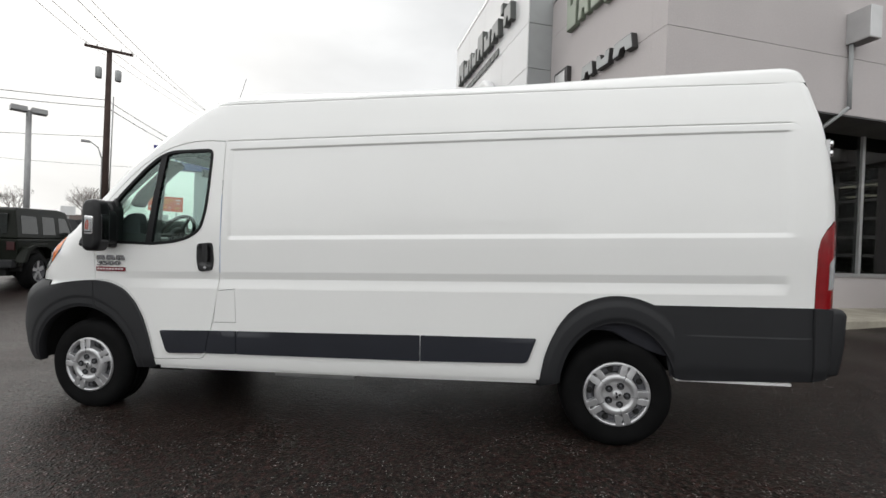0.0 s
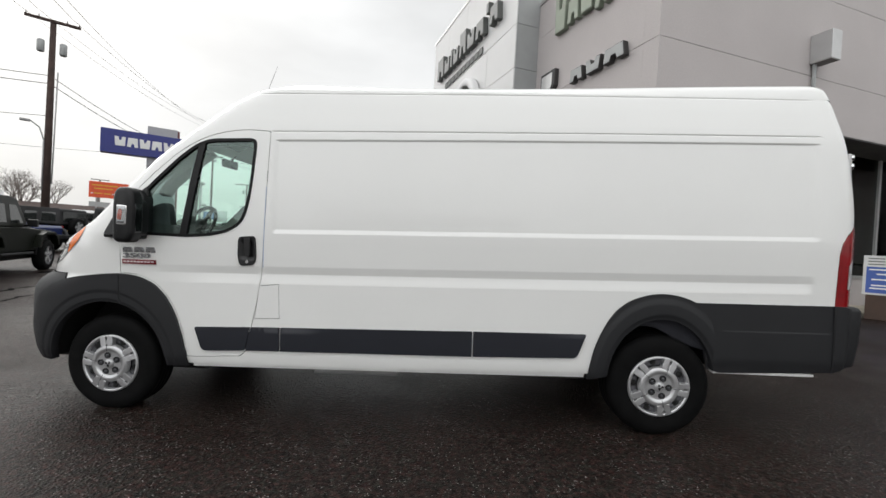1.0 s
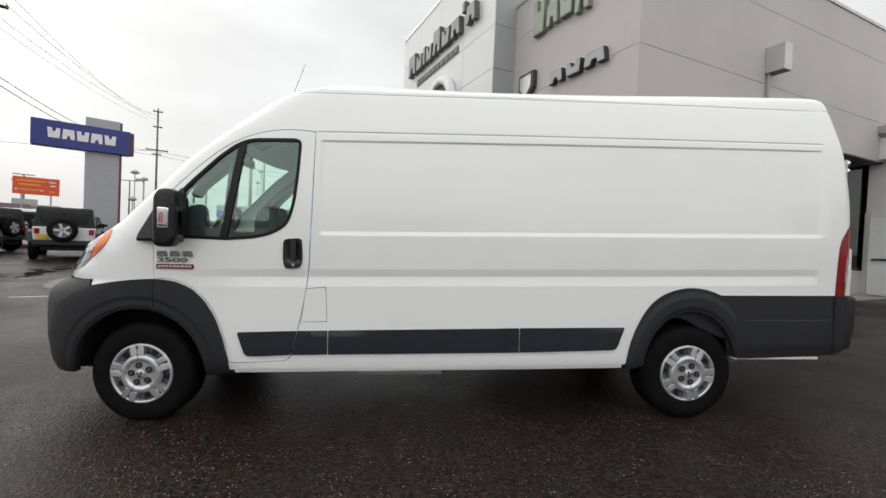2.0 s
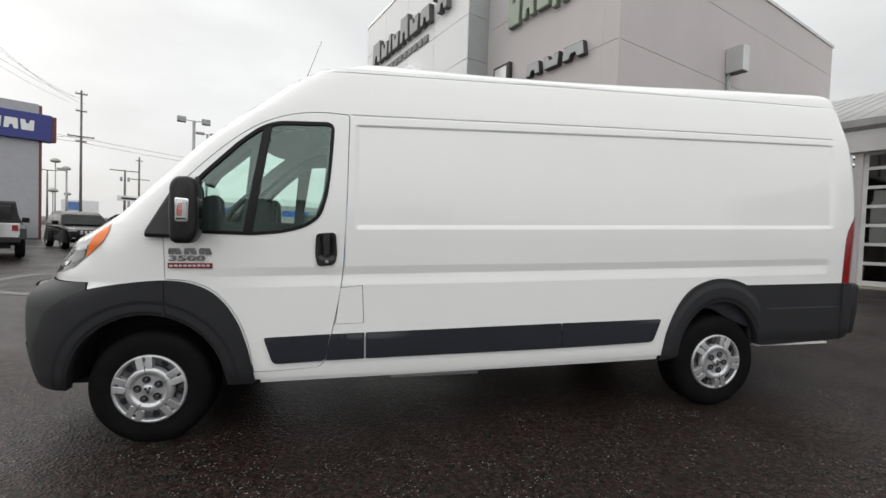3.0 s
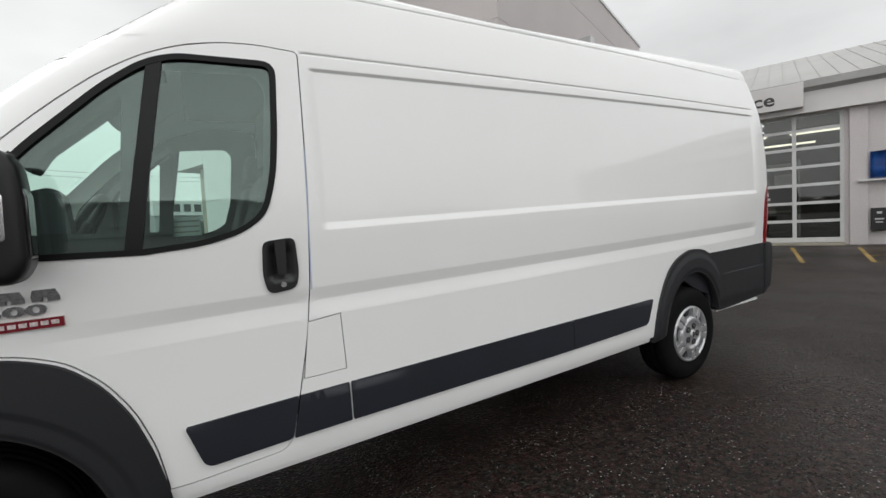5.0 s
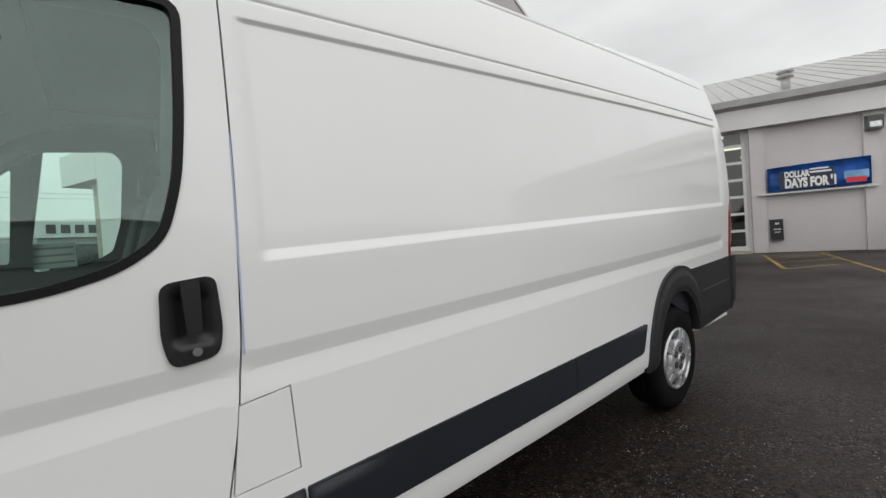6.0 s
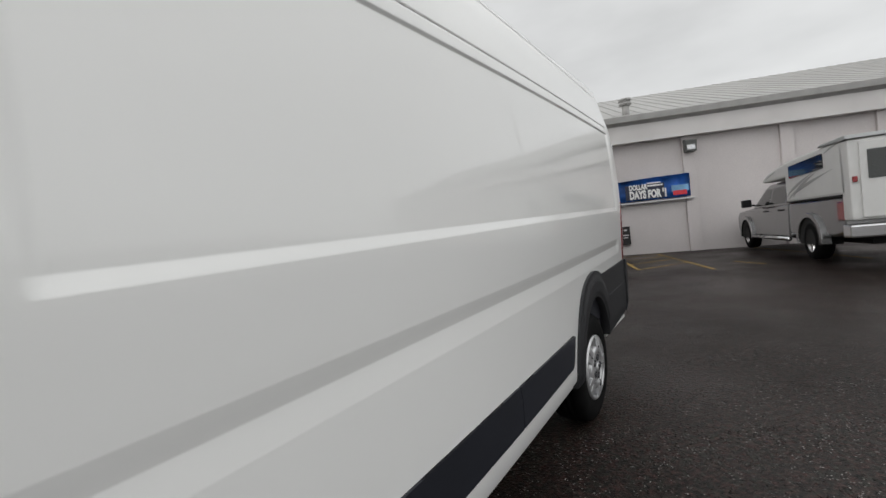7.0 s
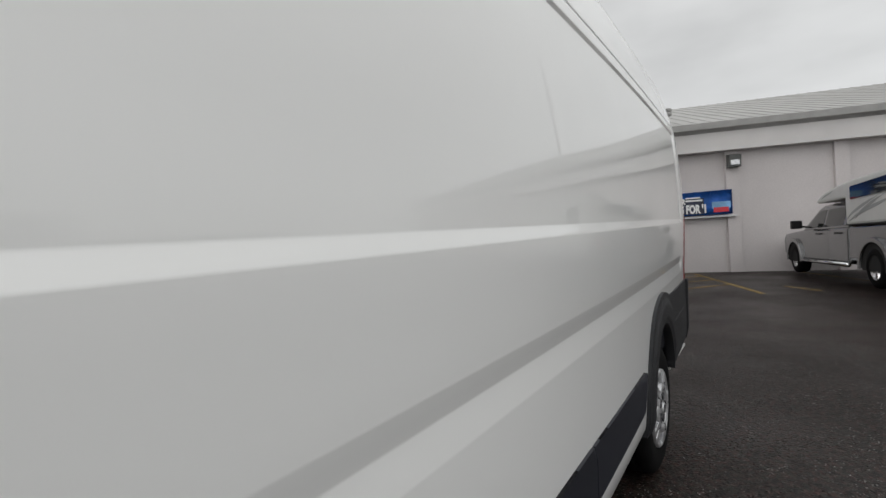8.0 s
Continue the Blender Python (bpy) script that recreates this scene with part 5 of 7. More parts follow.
def roof_ring(z):
    """The roof's outline at one height, all the way round."""
    xf, ln, w, xr = nose(z), corner(z), half_width(z), stern(z)
    w2 = w - dent(2.5, z)
    half = [(xf + ln - ln * math.cos(a) ** 0.5, w2 * math.sin(a) ** 0.5) for a in np.linspace(0, math.pi / 2, 20)]
    half += [(x, max(0.0, w2 - taper(x))) for x in np.linspace(xf + ln, xr - REAR_R, 26)[1:]]
    w2 = max(0.0, w2 - taper(xr - REAR_R))
    half += [(xr - REAR_R + REAR_R * math.sin(a), w2 - REAR_R * (1 - math.cos(a)) if w2 > REAR_R else w2 * math.cos(a)) for a in np.linspace(0, math.pi / 2, 7)[1:]]
    half += [(xr, 0.0)]
    up = min(1.0, (z - 2.4205) / 0.05)
    return [(x, YC - y, z + up * roof_fall(x)) for x, y in half] + [(x, YC + y, z + up * roof_fall(x)) for x, y in half[-2:0:-1]]


bm = bmesh.new()
rings = [[bm.verts.new(p) for p in roof_ring(z)] for z in (2.4205, 2.43, 2.44, 2.45, 2.46, 2.47, 2.48, 2.49, 2.50, 2.51, 2.52, 2.53, 2.54, 2.548, 2.555, 2.561, 2.565, 2.568)]
for a, b in zip(rings, rings[1:]):
    for k in range(len(a)):
        n = (k + 1) % len(a)
        bm.faces.new((a[k], a[n], b[n], b[k]))
bm.faces.new(rings[-1])
bmesh.ops.recalc_face_normals(bm, faces=bm.faces)
part("roof", bm, M["paint"], van, "white painted high roof", smooth=True)
# back doors and tail
bm = bmesh.new()
rows_ = []
for z in (0.50, 0.7, 0.95, 1.2, 1.5, 1.65, *np.linspace(1.8, 2.42, 24)):
    xr = stern(z)
    w = half_width(z) - taper(xr)
    half = [(xr - REAR_R + REAR_R * math.sin(a), w - REAR_R * (1 - math.cos(a))) for a in np.linspace(1.05, math.pi / 2, 6)] + [(xr, y) for y in np.linspace(w - REAR_R, 0, 8)[1:]]
    rows_.append([bm.verts.new((x, YC - y, z)) for x, y in half] + [bm.verts.new((x, YC + y, z)) for x, y in half[-2::-1]])
for a, b in zip(rows_, rows_[1:]):
    for k in range(len(a) - 1):
        bm.faces.new((a[k], a[k + 1], b[k + 1], b[k]))
part("back_doors", bm, M["paint"], van, "white painted back doors", smooth=True)
bm = bmesh.new()
prism(bm, [(5.24, 0.525), (5.355, 0.545), (5.385, 0.72), (5.395, 0.93), (5.375, 0.965), (5.24, 0.967)], "y", 0.004, 1.886, bevel=0.028)
part("rear_bumper", bm, M["plastic"], van, "dark grey plastic rear bumper", smooth=True)
hinge = bar("hinge", M["alu"], van, (5.268, 5.296, 0.045, 0.075, 1.905, 2.030), "metal back door hinge", 0.006)
for z in (1.925, 1.985):
    bm = bmesh.new()
    cyl(bm, (5.300, 0.048, z), (5.300, 0.048, z + 0.034), 0.011, seg=12)
    part("knuckle", bm, M["chrome"], hinge)
# underside, wheel wells and inner walls that keep the light out
bar("floor_pan", M["under"], van, (0.55, 3.60, 0.06, 1.83, 0.38, 0.50))
bar("floor_pan", M["under"], van, (3.60, 5.15, 0.40, 1.49, 0.42, 0.55))
bar("floor_pan", M["under"], van, (4.42, 5.15, 0.06, 1.83, 0.50, 0.58))
bar("floor_pan", M["under"], van, (-0.75, 0.55, 0.35, 1.54, 0.30, 0.62))
# unseen underbody parts, rails to exhaust, added to stop light from the far side
for y in (0.30, 1.49):
    bar("chassis_rail", M["under"], van, (0.62, 3.60, y, y + 0.10, 0.29, 0.379), "unseen black underbody rail, added to block light", 0.01)
bar("fuel_tank", M["under"], van, (1.55, 2.70, 0.55, 1.15, 0.22, 0.379), "unseen black fuel tank, added to block light under the floor", 0.04)
bar("subframe", M["under"], van, (-0.45, 0.50, 0.42, 1.47, 0.20, 0.299), "unseen black front subframe, added to block light", 0.03)
bm = bmesh.new()
cyl(bm, (4.035, 0.36, 0.33), (4.035, 1.53, 0.33), 0.05)
part("rear_axle", bm, M["under"], van, "unseen black rear axle tube, added to block light")
bm = bmesh.new()
cyl(bm, (4.72, YC, 0.36), (4.72, YC, 0.499), 0.34, seg=28)
part("spare_wheel", bm, M["rubber"], van, "unseen black spare wheel, added to block light under the tail")
bm = bmesh.new()
cyl(bm, (2.95, 1.22, 0.29), (3.70, 1.22, 0.29), 0.09)
cyl(bm, (0.60, 1.22, 0.30), (2.95, 1.22, 0.29), 0.03)
part("exhaust", bm, M["steel"], van, "unseen grey steel exhaust, added to block light under the floor")
bar("bulkhead", M["interior"], van, (1.26, 1.30, 0.12, 1.77, 0.5, 2.28), "dark grey cargo bulkhead")
bar("running_pipe", M["pole_grey"], van, (1.5, 2.15, 0.15, 0.25, 0.30, 0.345), "pale underbody pipe", 0.012)
bar("tail_flange", M["white_metal"], van, (4.40, 5.08, 0.0, 0.05, 0.470, 0.487), "white lower edge behind the wheel")
def wheel_well(cx, cz, rx, rz, start=0):
    """The closed black pocket over a wheel."""
    bm = bmesh.new()
    pr = arc(cx, cz, rx, rz, start, 180, 26)
    lo = [bm.verts.new((x, -0.004, z)) for x, z in pr]
    hi = [bm.verts.new((x, 0.34, z)) for x, z in pr]
    for k in range(26):
        bm.faces.new((lo[k], hi[k], hi[k + 1], lo[k + 1]))
    bm.faces.new(hi)
    return part("wheel_liner", bm, M["under"], van, "black plastic wheel liner", smooth=True)


wheel_well(4.02, 0.40, 0.385, 0.465, 14)
bm = bmesh.new()
rows_ = []
for k in range(33):
    u = k / 32
    x = 3.685 + 0.69 * u
    top = 0.40 + 0.455 * math.sqrt(max(0.0, 1 - ((x - 4.02) / 0.385) ** 2))
    low = min(top - 0.004, 0.745 + 0.035 * math.sin(math.pi * min(1, u / 0.62)) - 0.125 * step(0.40, 1.0, u))
    rows_.append([bm.verts.new((x, y, z)) for y, z in ((-0.004, top), (0.012, 0.72 * top + 0.28 * low), (0.022, 0.4 * top + 0.6 * low), (0.020, low + 0.010), (0.026, low), (0.05, low + 0.004), (0.10, top))])
for p, q in zip(rows_, rows_[1:]):
    for k in range(6):
        bm.faces.new((p[k], p[k + 1], q[k + 1], q[k]))
part("felt_liner", bm, M["liner"], van, "blue-grey felt wheel liner with a sagging edge", smooth=True)
bm = bmesh.new()
prism(bm, [(4.352, 0.62), (4.392, 0.60), (4.396, 0.49), (4.375, 0.482), (4.366, 0.54)], "y", 0.03, 0.06, bevel=0.006)
part("liner_bracket", bm, M["steel"], van, "grey bracket behind the rear wheel")
wheel_well(0.01, 0.38, 0.49, 0.50)
# side marker in the front arch, and the small blue film left in the door gap
bar("arch_clip", M["panel_grey"], van, (0.17, 0.205, 0.03, 0.04, 0.790, 0.825), "small pale clip", 0.004)
skin("film_strip", [(1.1855, 1.12), (1.1905, 1.12), (1.2085, 1.70), (1.2045, 1.70)], [], M["film_blue"], van, "pale blue protective film left in the door gap", depth=0.004, proud=0.002, lines=False)
# head lamp
lamp = skin("head_lamp", fillet([(-0.60, 1.066), (-0.665, 1.10), (-0.60, 1.165), (-0.555, 1.22), (-0.50, 1.262), (-0.42, 1.315), (-0.33, 1.362), (-0.21, 1.408), (-0.174, 1.388), (-0.172, 1.336), (-0.195, 1.284),
                                (-0.259, 1.221), (-0.327, 1.167), (-0.396, 1.119), (-0.477, 1.088)], 0.012), [], M["lamp_clear"], van,
            "headlamp with a clear lens", depth=0.03, proud=0.002, lines=False, mesh=0.03, round_edge=1)
skin("indicator", fillet([(-0.181, 1.382), (-0.177, 1.336), (-0.201, 1.282), (-0.262, 1.224), (-0.321, 1.178), (-0.300, 1.250), (-0.270, 1.312), (-0.225, 1.366)], 0.012), [], M["amber"], lamp, "amber indicator lens", depth=0.02, proud=0.0045, lines=False, mesh=0.03, round_edge=1)
skin("housing", fillet([(-0.41, 1.222), (-0.308, 1.226), (-0.325, 1.174), (-0.398, 1.124), (-0.48, 1.095), (-0.575, 1.082), (-0.535, 1.135), (-0.47, 1.19)], 0.012), [], M["lamp_dark"], lamp, "dark lamp housing", depth=0.02, proud=0.0045, lines=False, mesh=0.03)
skin("bezel", fillet([(-0.400, 1.216), (-0.316, 1.220), (-0.332, 1.178), (-0.424, 1.134)], 0.010), [], M["lamp_mid"], lamp, "mid-grey bezel", depth=0.01, proud=0.0065, lines=False, mesh=0.03)
skin("reflector", fillet([(-0.380, 1.246), (-0.302, 1.260), (-0.309, 1.226), (-0.402, 1.217)], 0.008), [], M["clear_lens"], lamp, "bright reflector", depth=0.02, proud=0.0085, lines=False, mesh=0.03)
skin("reflector", fillet([(-0.507, 1.144), (-0.440, 1.154), (-0.462, 1.126), (-0.530, 1.116)], 0.008), [], M["clear_lens"], lamp, "bright reflector", depth=0.02, proud=0.0085, lines=False, mesh=0.03)
# badge: plain chrome bars over a red plate
bd = thing("badge", pose(0, 0, 0), "", "")
bd.parent = van
bd.name = "door_badge"
tagged(bd, "chrome badge bars over a red plate")
for k in range(3):
    x = 0.155 + 0.085 * k
    skin("badge_bar", [(x, 1.216), (x + 0.070, 1.216), (x + 0.060, 1.240), (x + 0.006, 1.240)], [], M["badge_chrome"], bd, depth=0.01, proud=0.011, lines=False, round_edge=1)
    skin("badge_bar", [(x + 0.002, 1.202), (x + 0.028, 1.202), (x + 0.028, 1.2165), (x + 0.002, 1.2165)], [], M["badge_chrome"], bd, depth=0.01, proud=0.011, lines=False, round_edge=1)
    skin("badge_bar", [(x + 0.040, 1.202), (x + 0.070, 1.202), (x + 0.070, 1.2165), (x + 0.040, 1.2165)], [], M["badge_chrome"], bd, depth=0.01, proud=0.011, lines=False, round_edge=1)
words("badge_number", "3500", 0.045, pose(0.153, YC - reach(0.28, 1.18) - 0.006, 1.163, 90, 0, 0), M["badge_chrome"], bd, 0.005, 2.3, "raised chrome number", 0.03)
skin("badge_plate", [(0.150, 1.118), (0.398, 1.116), (0.398, 1.148), (0.150, 1.150)], [], M["badge_red"], bd, "red plate", depth=0.01, proud=0.010, lines=False)
for k in range(9):
    x = 0.160 + 0.0258 * k
    skin("badge_bar", [(x, 1.127), (x + 0.019, 1.127), (x + 0.019, 1.140), (x, 1.140)], [], M["badge_text"], bd, depth=0.003, proud=0.012, lines=False)


# wheels
def make_wheel(m, label):
    w = new("wheel")
    w.parent = van
    w.matrix_basis = m
    tagged(w, label)
    bm = bmesh.new()
    lathe(bm, [(0.205, 0.215), (0.215, 0.222), (0.235, 0.226), (0.28, 0.232), (0.315, 0.228), (0.34, 0.216), (0.354, 0.200), (0.360, 0.180), (0.3605, 0.156), (0.355, 0.152), (0.355, 0.144), (0.3605, 0.140),
               (0.362, 0.116), (0.355, 0.112), (0.355, 0.104), (0.362, 0.100), (0.3605, 0.076), (0.355, 0.072), (0.355, 0.064), (0.3605, 0.060), (0.360, 0.035), (0.352, 0.018), (0.30, -0.01), (0.205, 0.0)], 72)
    part("tyre", bm, M["rubber"], w, "black rubber tyre", smooth=True)
    bm = bmesh.new()
    lathe(bm, [(0.212, 0.02), (0.208, 0.10), (0.203, 0.198), (0.198, 0.202), (0.150, 0.204), (0.140, 0.17), (0.10, 0.165), (0.0, 0.165)], 48)
    part("rim", bm, M["steel"], w, "dark steel rim")
    cover = part("wheel_cover", lathe(bmesh.new(), [(0.200, 0.200), (0.2005, 0.224), (0.206, 0.234), (0.216, 0.235), (0.2225, 0.230), (0.2245, 0.214)], 72), M["silver"], w, "silver wheel cover with five split spokes")
    bm = bmesh.new()
    lathe(bm, [(0.0, 0.239), (0.035, 0.2385), (0.088, 0.234), (0.098, 0.2355), (0.106, 0.243), (0.113, 0.2455), (0.134, 0.2440), (0.143, 0.236), (0.146, 0.205)], 60)
    part("centre_disc", bm, M["silver"], cover)
    for k in range(5):
        q = Matrix.Rotation(math.tau * k / 5 + math.pi / 2, 4, "Z")
        for s in (-1, 1):
            bm = bmesh.new()
            prism(bm, [(0.128, s * 0.004), (0.216, s * 0.008), (0.212, s * 0.053), (0.134, s * 0.045)], "z", 0.200, 0.2445, bevel=0.004)
            for v in bm.verts:
                if v.co.z > 0.22:
                    v.co.z -= 0.010 * max(0.0, (v.co.x - 0.185) / 0.03) + 0.004 * max(0.0, (0.140 - v.co.x) / 0.012)
            bmesh.ops.transform(bm, matrix=q, verts=bm.verts)
            part("spoke", bm, M["silver"], cover)
        bm = bmesh.new()
        prism(bm, [(0.14, -0.010), (0.182, -0.010), (0.182, 0.010), (0.14, 0.010)], "z", 0.200, 0.234)
        bmesh.ops.transform(bm, matrix=q, verts=bm.verts)
        part("web", bm, M["silver"], cover)
        bm = bmesh.new()
        prism(bm, [(0.100, -0.0012), (0.150, -0.0012), (0.150, 0.0012), (0.100, 0.0012)], "z", 0.236, 0.2462)
        bmesh.ops.transform(bm, matrix=q, verts=bm.verts)
        part("slot", bm, M["steel"], cover)
        turn = Matrix.Rotation(math.tau * k / 5 + math.pi / 2 + math.pi / 5, 4, "Z")
        bm = bmesh.new()
        lathe(bm, [(0.021, 0.2035), (0.021, 0.208), (0.0, 0.208)], 18, Matrix.Translation(turn @ Vector((0.172, 0, 0))))
        part("rim_hole", bm, M["under"], w)
        q = Matrix.Rotation(math.tau * k / 5 + math.pi / 2 + 0.05, 4, "Z")
        bm = bmesh.new()
        lathe(bm, [(0.024, 0.235), (0.024, 0.2425), (0.019, 0.243), (0.0175, 0.238), (0.0, 0.238)], 20, Matrix.Translation(q @ Vector((0.066, 0, 0))))
        part("nut_recess", bm, M["nut"], cover)
        bm = bmesh.new()
        lathe(bm, [(0.011, 0.2375), (0.010, 0.2435), (0.006, 0.245), (0.0, 0.245)], 6, Matrix.Translation(q @ Vector((0.066, 0, 0))))
        part("wheel_nut", bm, M["steel"], cover)
    bm = bmesh.new()
    lathe(bm, [(0.034, 0.239), (0.034, 0.246), (0.028, 0.250), (0.0, 0.251)], 32)
    cap = part("centre_cap", bm, M["silver"], cover, "silver centre cap with a chrome mark")
    for pts in ([(-0.022, 0.016), (-0.010, 0.020), (-0.004, 0.008), (-0.010, -0.002), (-0.016, 0.004)], [(0.022, 0.016), (0.010, 0.020), (0.004, 0.008), (0.010, -0.002), (0.016, 0.004)],
                [(-0.010, -0.006), (0.0, 0.002), (0.010, -0.006), (0.005, -0.022), (-0.005, -0.022)]):
        bm = bmesh.new()
        prism(bm, pts, "z", 0.248, 0.2535)
        part("mark", bm, M["nut"], cap)
    cover.matrix_basis = Matrix.Diagonal((0.965, 0.965, 1, 1))
    return w


wheel_m = [pose(0.006, 0.228, 0.36, 90, 0, 0), pose(4.027, 0.222, 0.36, 90, 23, 0)]
make_wheel(wheel_m[0] @ pose(0, 0, 0, 0, 0, 8), "front wheel with a silver cover")
make_wheel(wheel_m[1], "rear wheel with a silver cover")
for x in (0.0, 4.035):
    make_wheel(pose(x, 2 * YC - 0.205, 0.36, -90, 0, 0), "wheel with a silver cover")

# door mirrors: foot, arm, housing and indicator
def rounded(bm, poly, a, b, r0, r1, n=5):
    """A block along y with a polygon's outline and round edges, r0 at a and r1 at b."""
    poly = resample(poly, 0.012)
    ends = [(a + r0 * (1 - math.cos(k / n * math.pi / 2)), r0 * (1 - math.sin(k / n * math.pi / 2))) for k in range(n + 1)]
    ends += [(b - r1 * (1 - math.cos(k / n * math.pi / 2)), r1 * (1 - math.sin(k / n * math.pi / 2))) for k in range(n, -1, -1)]
    rows = [[bm.verts.new((x, y, z)) for x, z in grow(poly, -d)] for y, d in ends]
    for p, q in zip(rows, rows[1:]):
        for k in range(len(p)):
            m = (k + 1) % len(p)
            bm.faces.new((p[k], p[m], q[m], q[k]))
    for row in (rows[0], rows[-1]):
        bm.faces.new(row)
    bmesh.ops.recalc_face_normals(bm, faces=bm.faces)
    return bm


def make_mirror(sgn):
    root = new("door_mirror")
    root.parent = van
    root.matrix_basis = Matrix.Translation((0, YC, 0)) @ Matrix.Diagonal((1, sgn, 1, 1))
    tagged(root, "tall black plastic door mirror on a short arm")
    w = reach(0.3, 1.45)
    shape = fillet([(0.237, 1.300), (0.262, 1.277), (0.352, 1.275), (0.385, 1.325), (0.390, 1.52), (0.384, 1.61), (0.350, 1.655), (0.275, 1.655), (0.243, 1.61), (0.235, 1.45)], 0.05)
    hs = part("housing", rounded(bmesh.new(), shape, w + 0.105, w + 0.210, 0.018, 0.034), M["mirror_shell"], root, "black plastic mirror housing", smooth=True)
    lens_at = w + 0.208
    part("repeater", rounded(bmesh.new(), fillet([(0.277, 1.398), (0.345, 1.396), (0.352, 1.528), (0.279, 1.534)], 0.012), lens_at - 0.01, lens_at + 0.005, 0.002, 0.004), M["chrome"], hs, "bright frame of the side indicator", smooth=True)
    part("repeater_lens", rounded(bmesh.new(), fillet([(0.283, 1.412), (0.339, 1.410), (0.345, 1.521), (0.285, 1.526)], 0.010), lens_at + 0.002, lens_at + 0.0075, 0.001, 0.002), M["clear_lens"], hs, "clear side indicator lens", smooth=True)
    core = fillet([(0.289, 1.432), (0.318, 1.430), (0.322, 1.498), (0.300, 1.506), (0.290, 1.47)], 0.010)
    tagged(part("repeater_core", rounded(bmesh.new(), core, lens_at + 0.004, lens_at + 0.010, 0.001, 0.003), M["amber_dull"], hs, smooth=True), "amber core of the indicator")
    bar("lens_foot", M["black"], hs, (0.286, 0.338, lens_at + 0.004, lens_at + 0.0085, 1.4115, 1.419))
    for k in range(8):
        z = 1.428 + 0.0105 * k
        bar("lens_rib", M["chrome"], hs, (0.300, 0.341, lens_at + 0.004, lens_at + 0.0105, z, z + 0.0035))
    bm = bmesh.new()
    prism(bm, fillet([(0.370, 1.33), (0.3895, 1.35), (0.3945, 1.52), (0.375, 1.59)], 0.006), "y", w + 0.125, w + 0.185, bevel=0.004)
    part("mirror_glass", bm, M["mirror_dark"], hs, "mirror glass, its dark reflection put into the colour")
    foot = fillet([(0.040, 1.306), (0.330, 1.300), (0.345, 1.60), (0.300, 1.66), (0.225, 1.640), (0.150, 1.52), (0.045, 1.345)], [0.02, 0.02, 0.03, 0.03, 0.04, 0.06, 0.02])
    part("foot", rounded(bmesh.new(), foot, w - 0.05, w + 0.055, 0.004, 0.022), M["gloss_black"], root, "black mirror foot", smooth=True)
    arm = fillet([(0.255, 1.325), (0.36, 1.325), (0.365, 1.56), (0.30, 1.60), (0.26, 1.56)], 0.03)
    part("arm", rounded(bmesh.new(), arm, w + 0.03, w + 0.125, 0.004, 0.004), M["mirror_shell"], root, "black mirror arm", smooth=True)
    return root


# mirror metal darkened in colour to stand for dark surroundings it would reflect
M["mirror_dark"] = mat("mirror_glass", (0.10, 0.10, 0.105), 0.06, 1.0)
M["amber_dull"] = mat("dull_amber_lens", (0.40, 0.085, 0.055), 0.2, coat=0.5, vary=0.2, vary_scale=40)
make_mirror(-1)
make_mirror(1)

# cab interior
# added solid block, shaped as the door mirror's reflection in the quarter glass
bm = bmesh.new()
prism(bm, fillet([(0.24, 1.30), (0.255, 1.50), (0.30, 1.555), (0.38, 1.575), (0.415, 1.54), (0.43, 1.30)], 0.03), "y", 0.05, 0.13, bevel=0.012)
part("door_pod", bm, M["reflection_grey"], van, "grey block standing in for the door mirror's reflection in the glass", smooth=False)
for y in (0.085, 1.685):
    bm = bmesh.new()
    prism(bm, [(0.33, 1.62), (0.375, 1.69), (0.615, 1.893), (0.70, 1.95), (0.66, 1.99), (0.56, 1.905), (0.36, 1.735), (0.30, 1.65)], "y", y, y + 0.12, bevel=0.012)
    part("pillar_trim", bm, M["headliner"], van, "grey inner trim of the screen post")
bm = bmesh.new()
prism(bm, [(-0.25, 1.33), (-0.02, 1.38), (0.14, 1.37), (0.18, 1.28), (0.14, 1.05), (-0.26, 0.8)], "y", 0.12, 1.77, bevel=0.03)
part("dashboard", bm, M["interior"], van, "dark grey dashboard")
bm = bmesh.new()
q = pose(0.36, 0.50, 1.40, 0, -60, 0)
ringpts = 40
for k in range(ringpts):
    a0, a1 = math.tau * k / ringpts, math.tau * (k + 1) / ringpts
    cyl(bm, q @ Vector((0.19 * math.cos(a0), 0.19 * math.sin(a0), 0)), q @ Vector((0.19 * math.cos(a1), 0.19 * math.sin(a1), 0)), 0.016, seg=8, cap=False)
for a in (0.3, math.pi - 0.3, -math.pi / 2):
    cyl(bm, q @ Vector((0, 0, -0.01)), q @ Vector((0.19 * math.cos(a), 0.19 * math.sin(a), 0)), 0.016, seg=8)
cyl(bm, q @ Vector((0, 0, -0.02)), q @ Vector((0, 0, 0.02)), 0.07, seg=20)
cyl(bm, q @ Vector((0, 0, -0.02)), (0.05, 0.50, 1.12), 0.04)
part("steering_wheel", bm, M["interior"], van, "dark grey steering wheel")
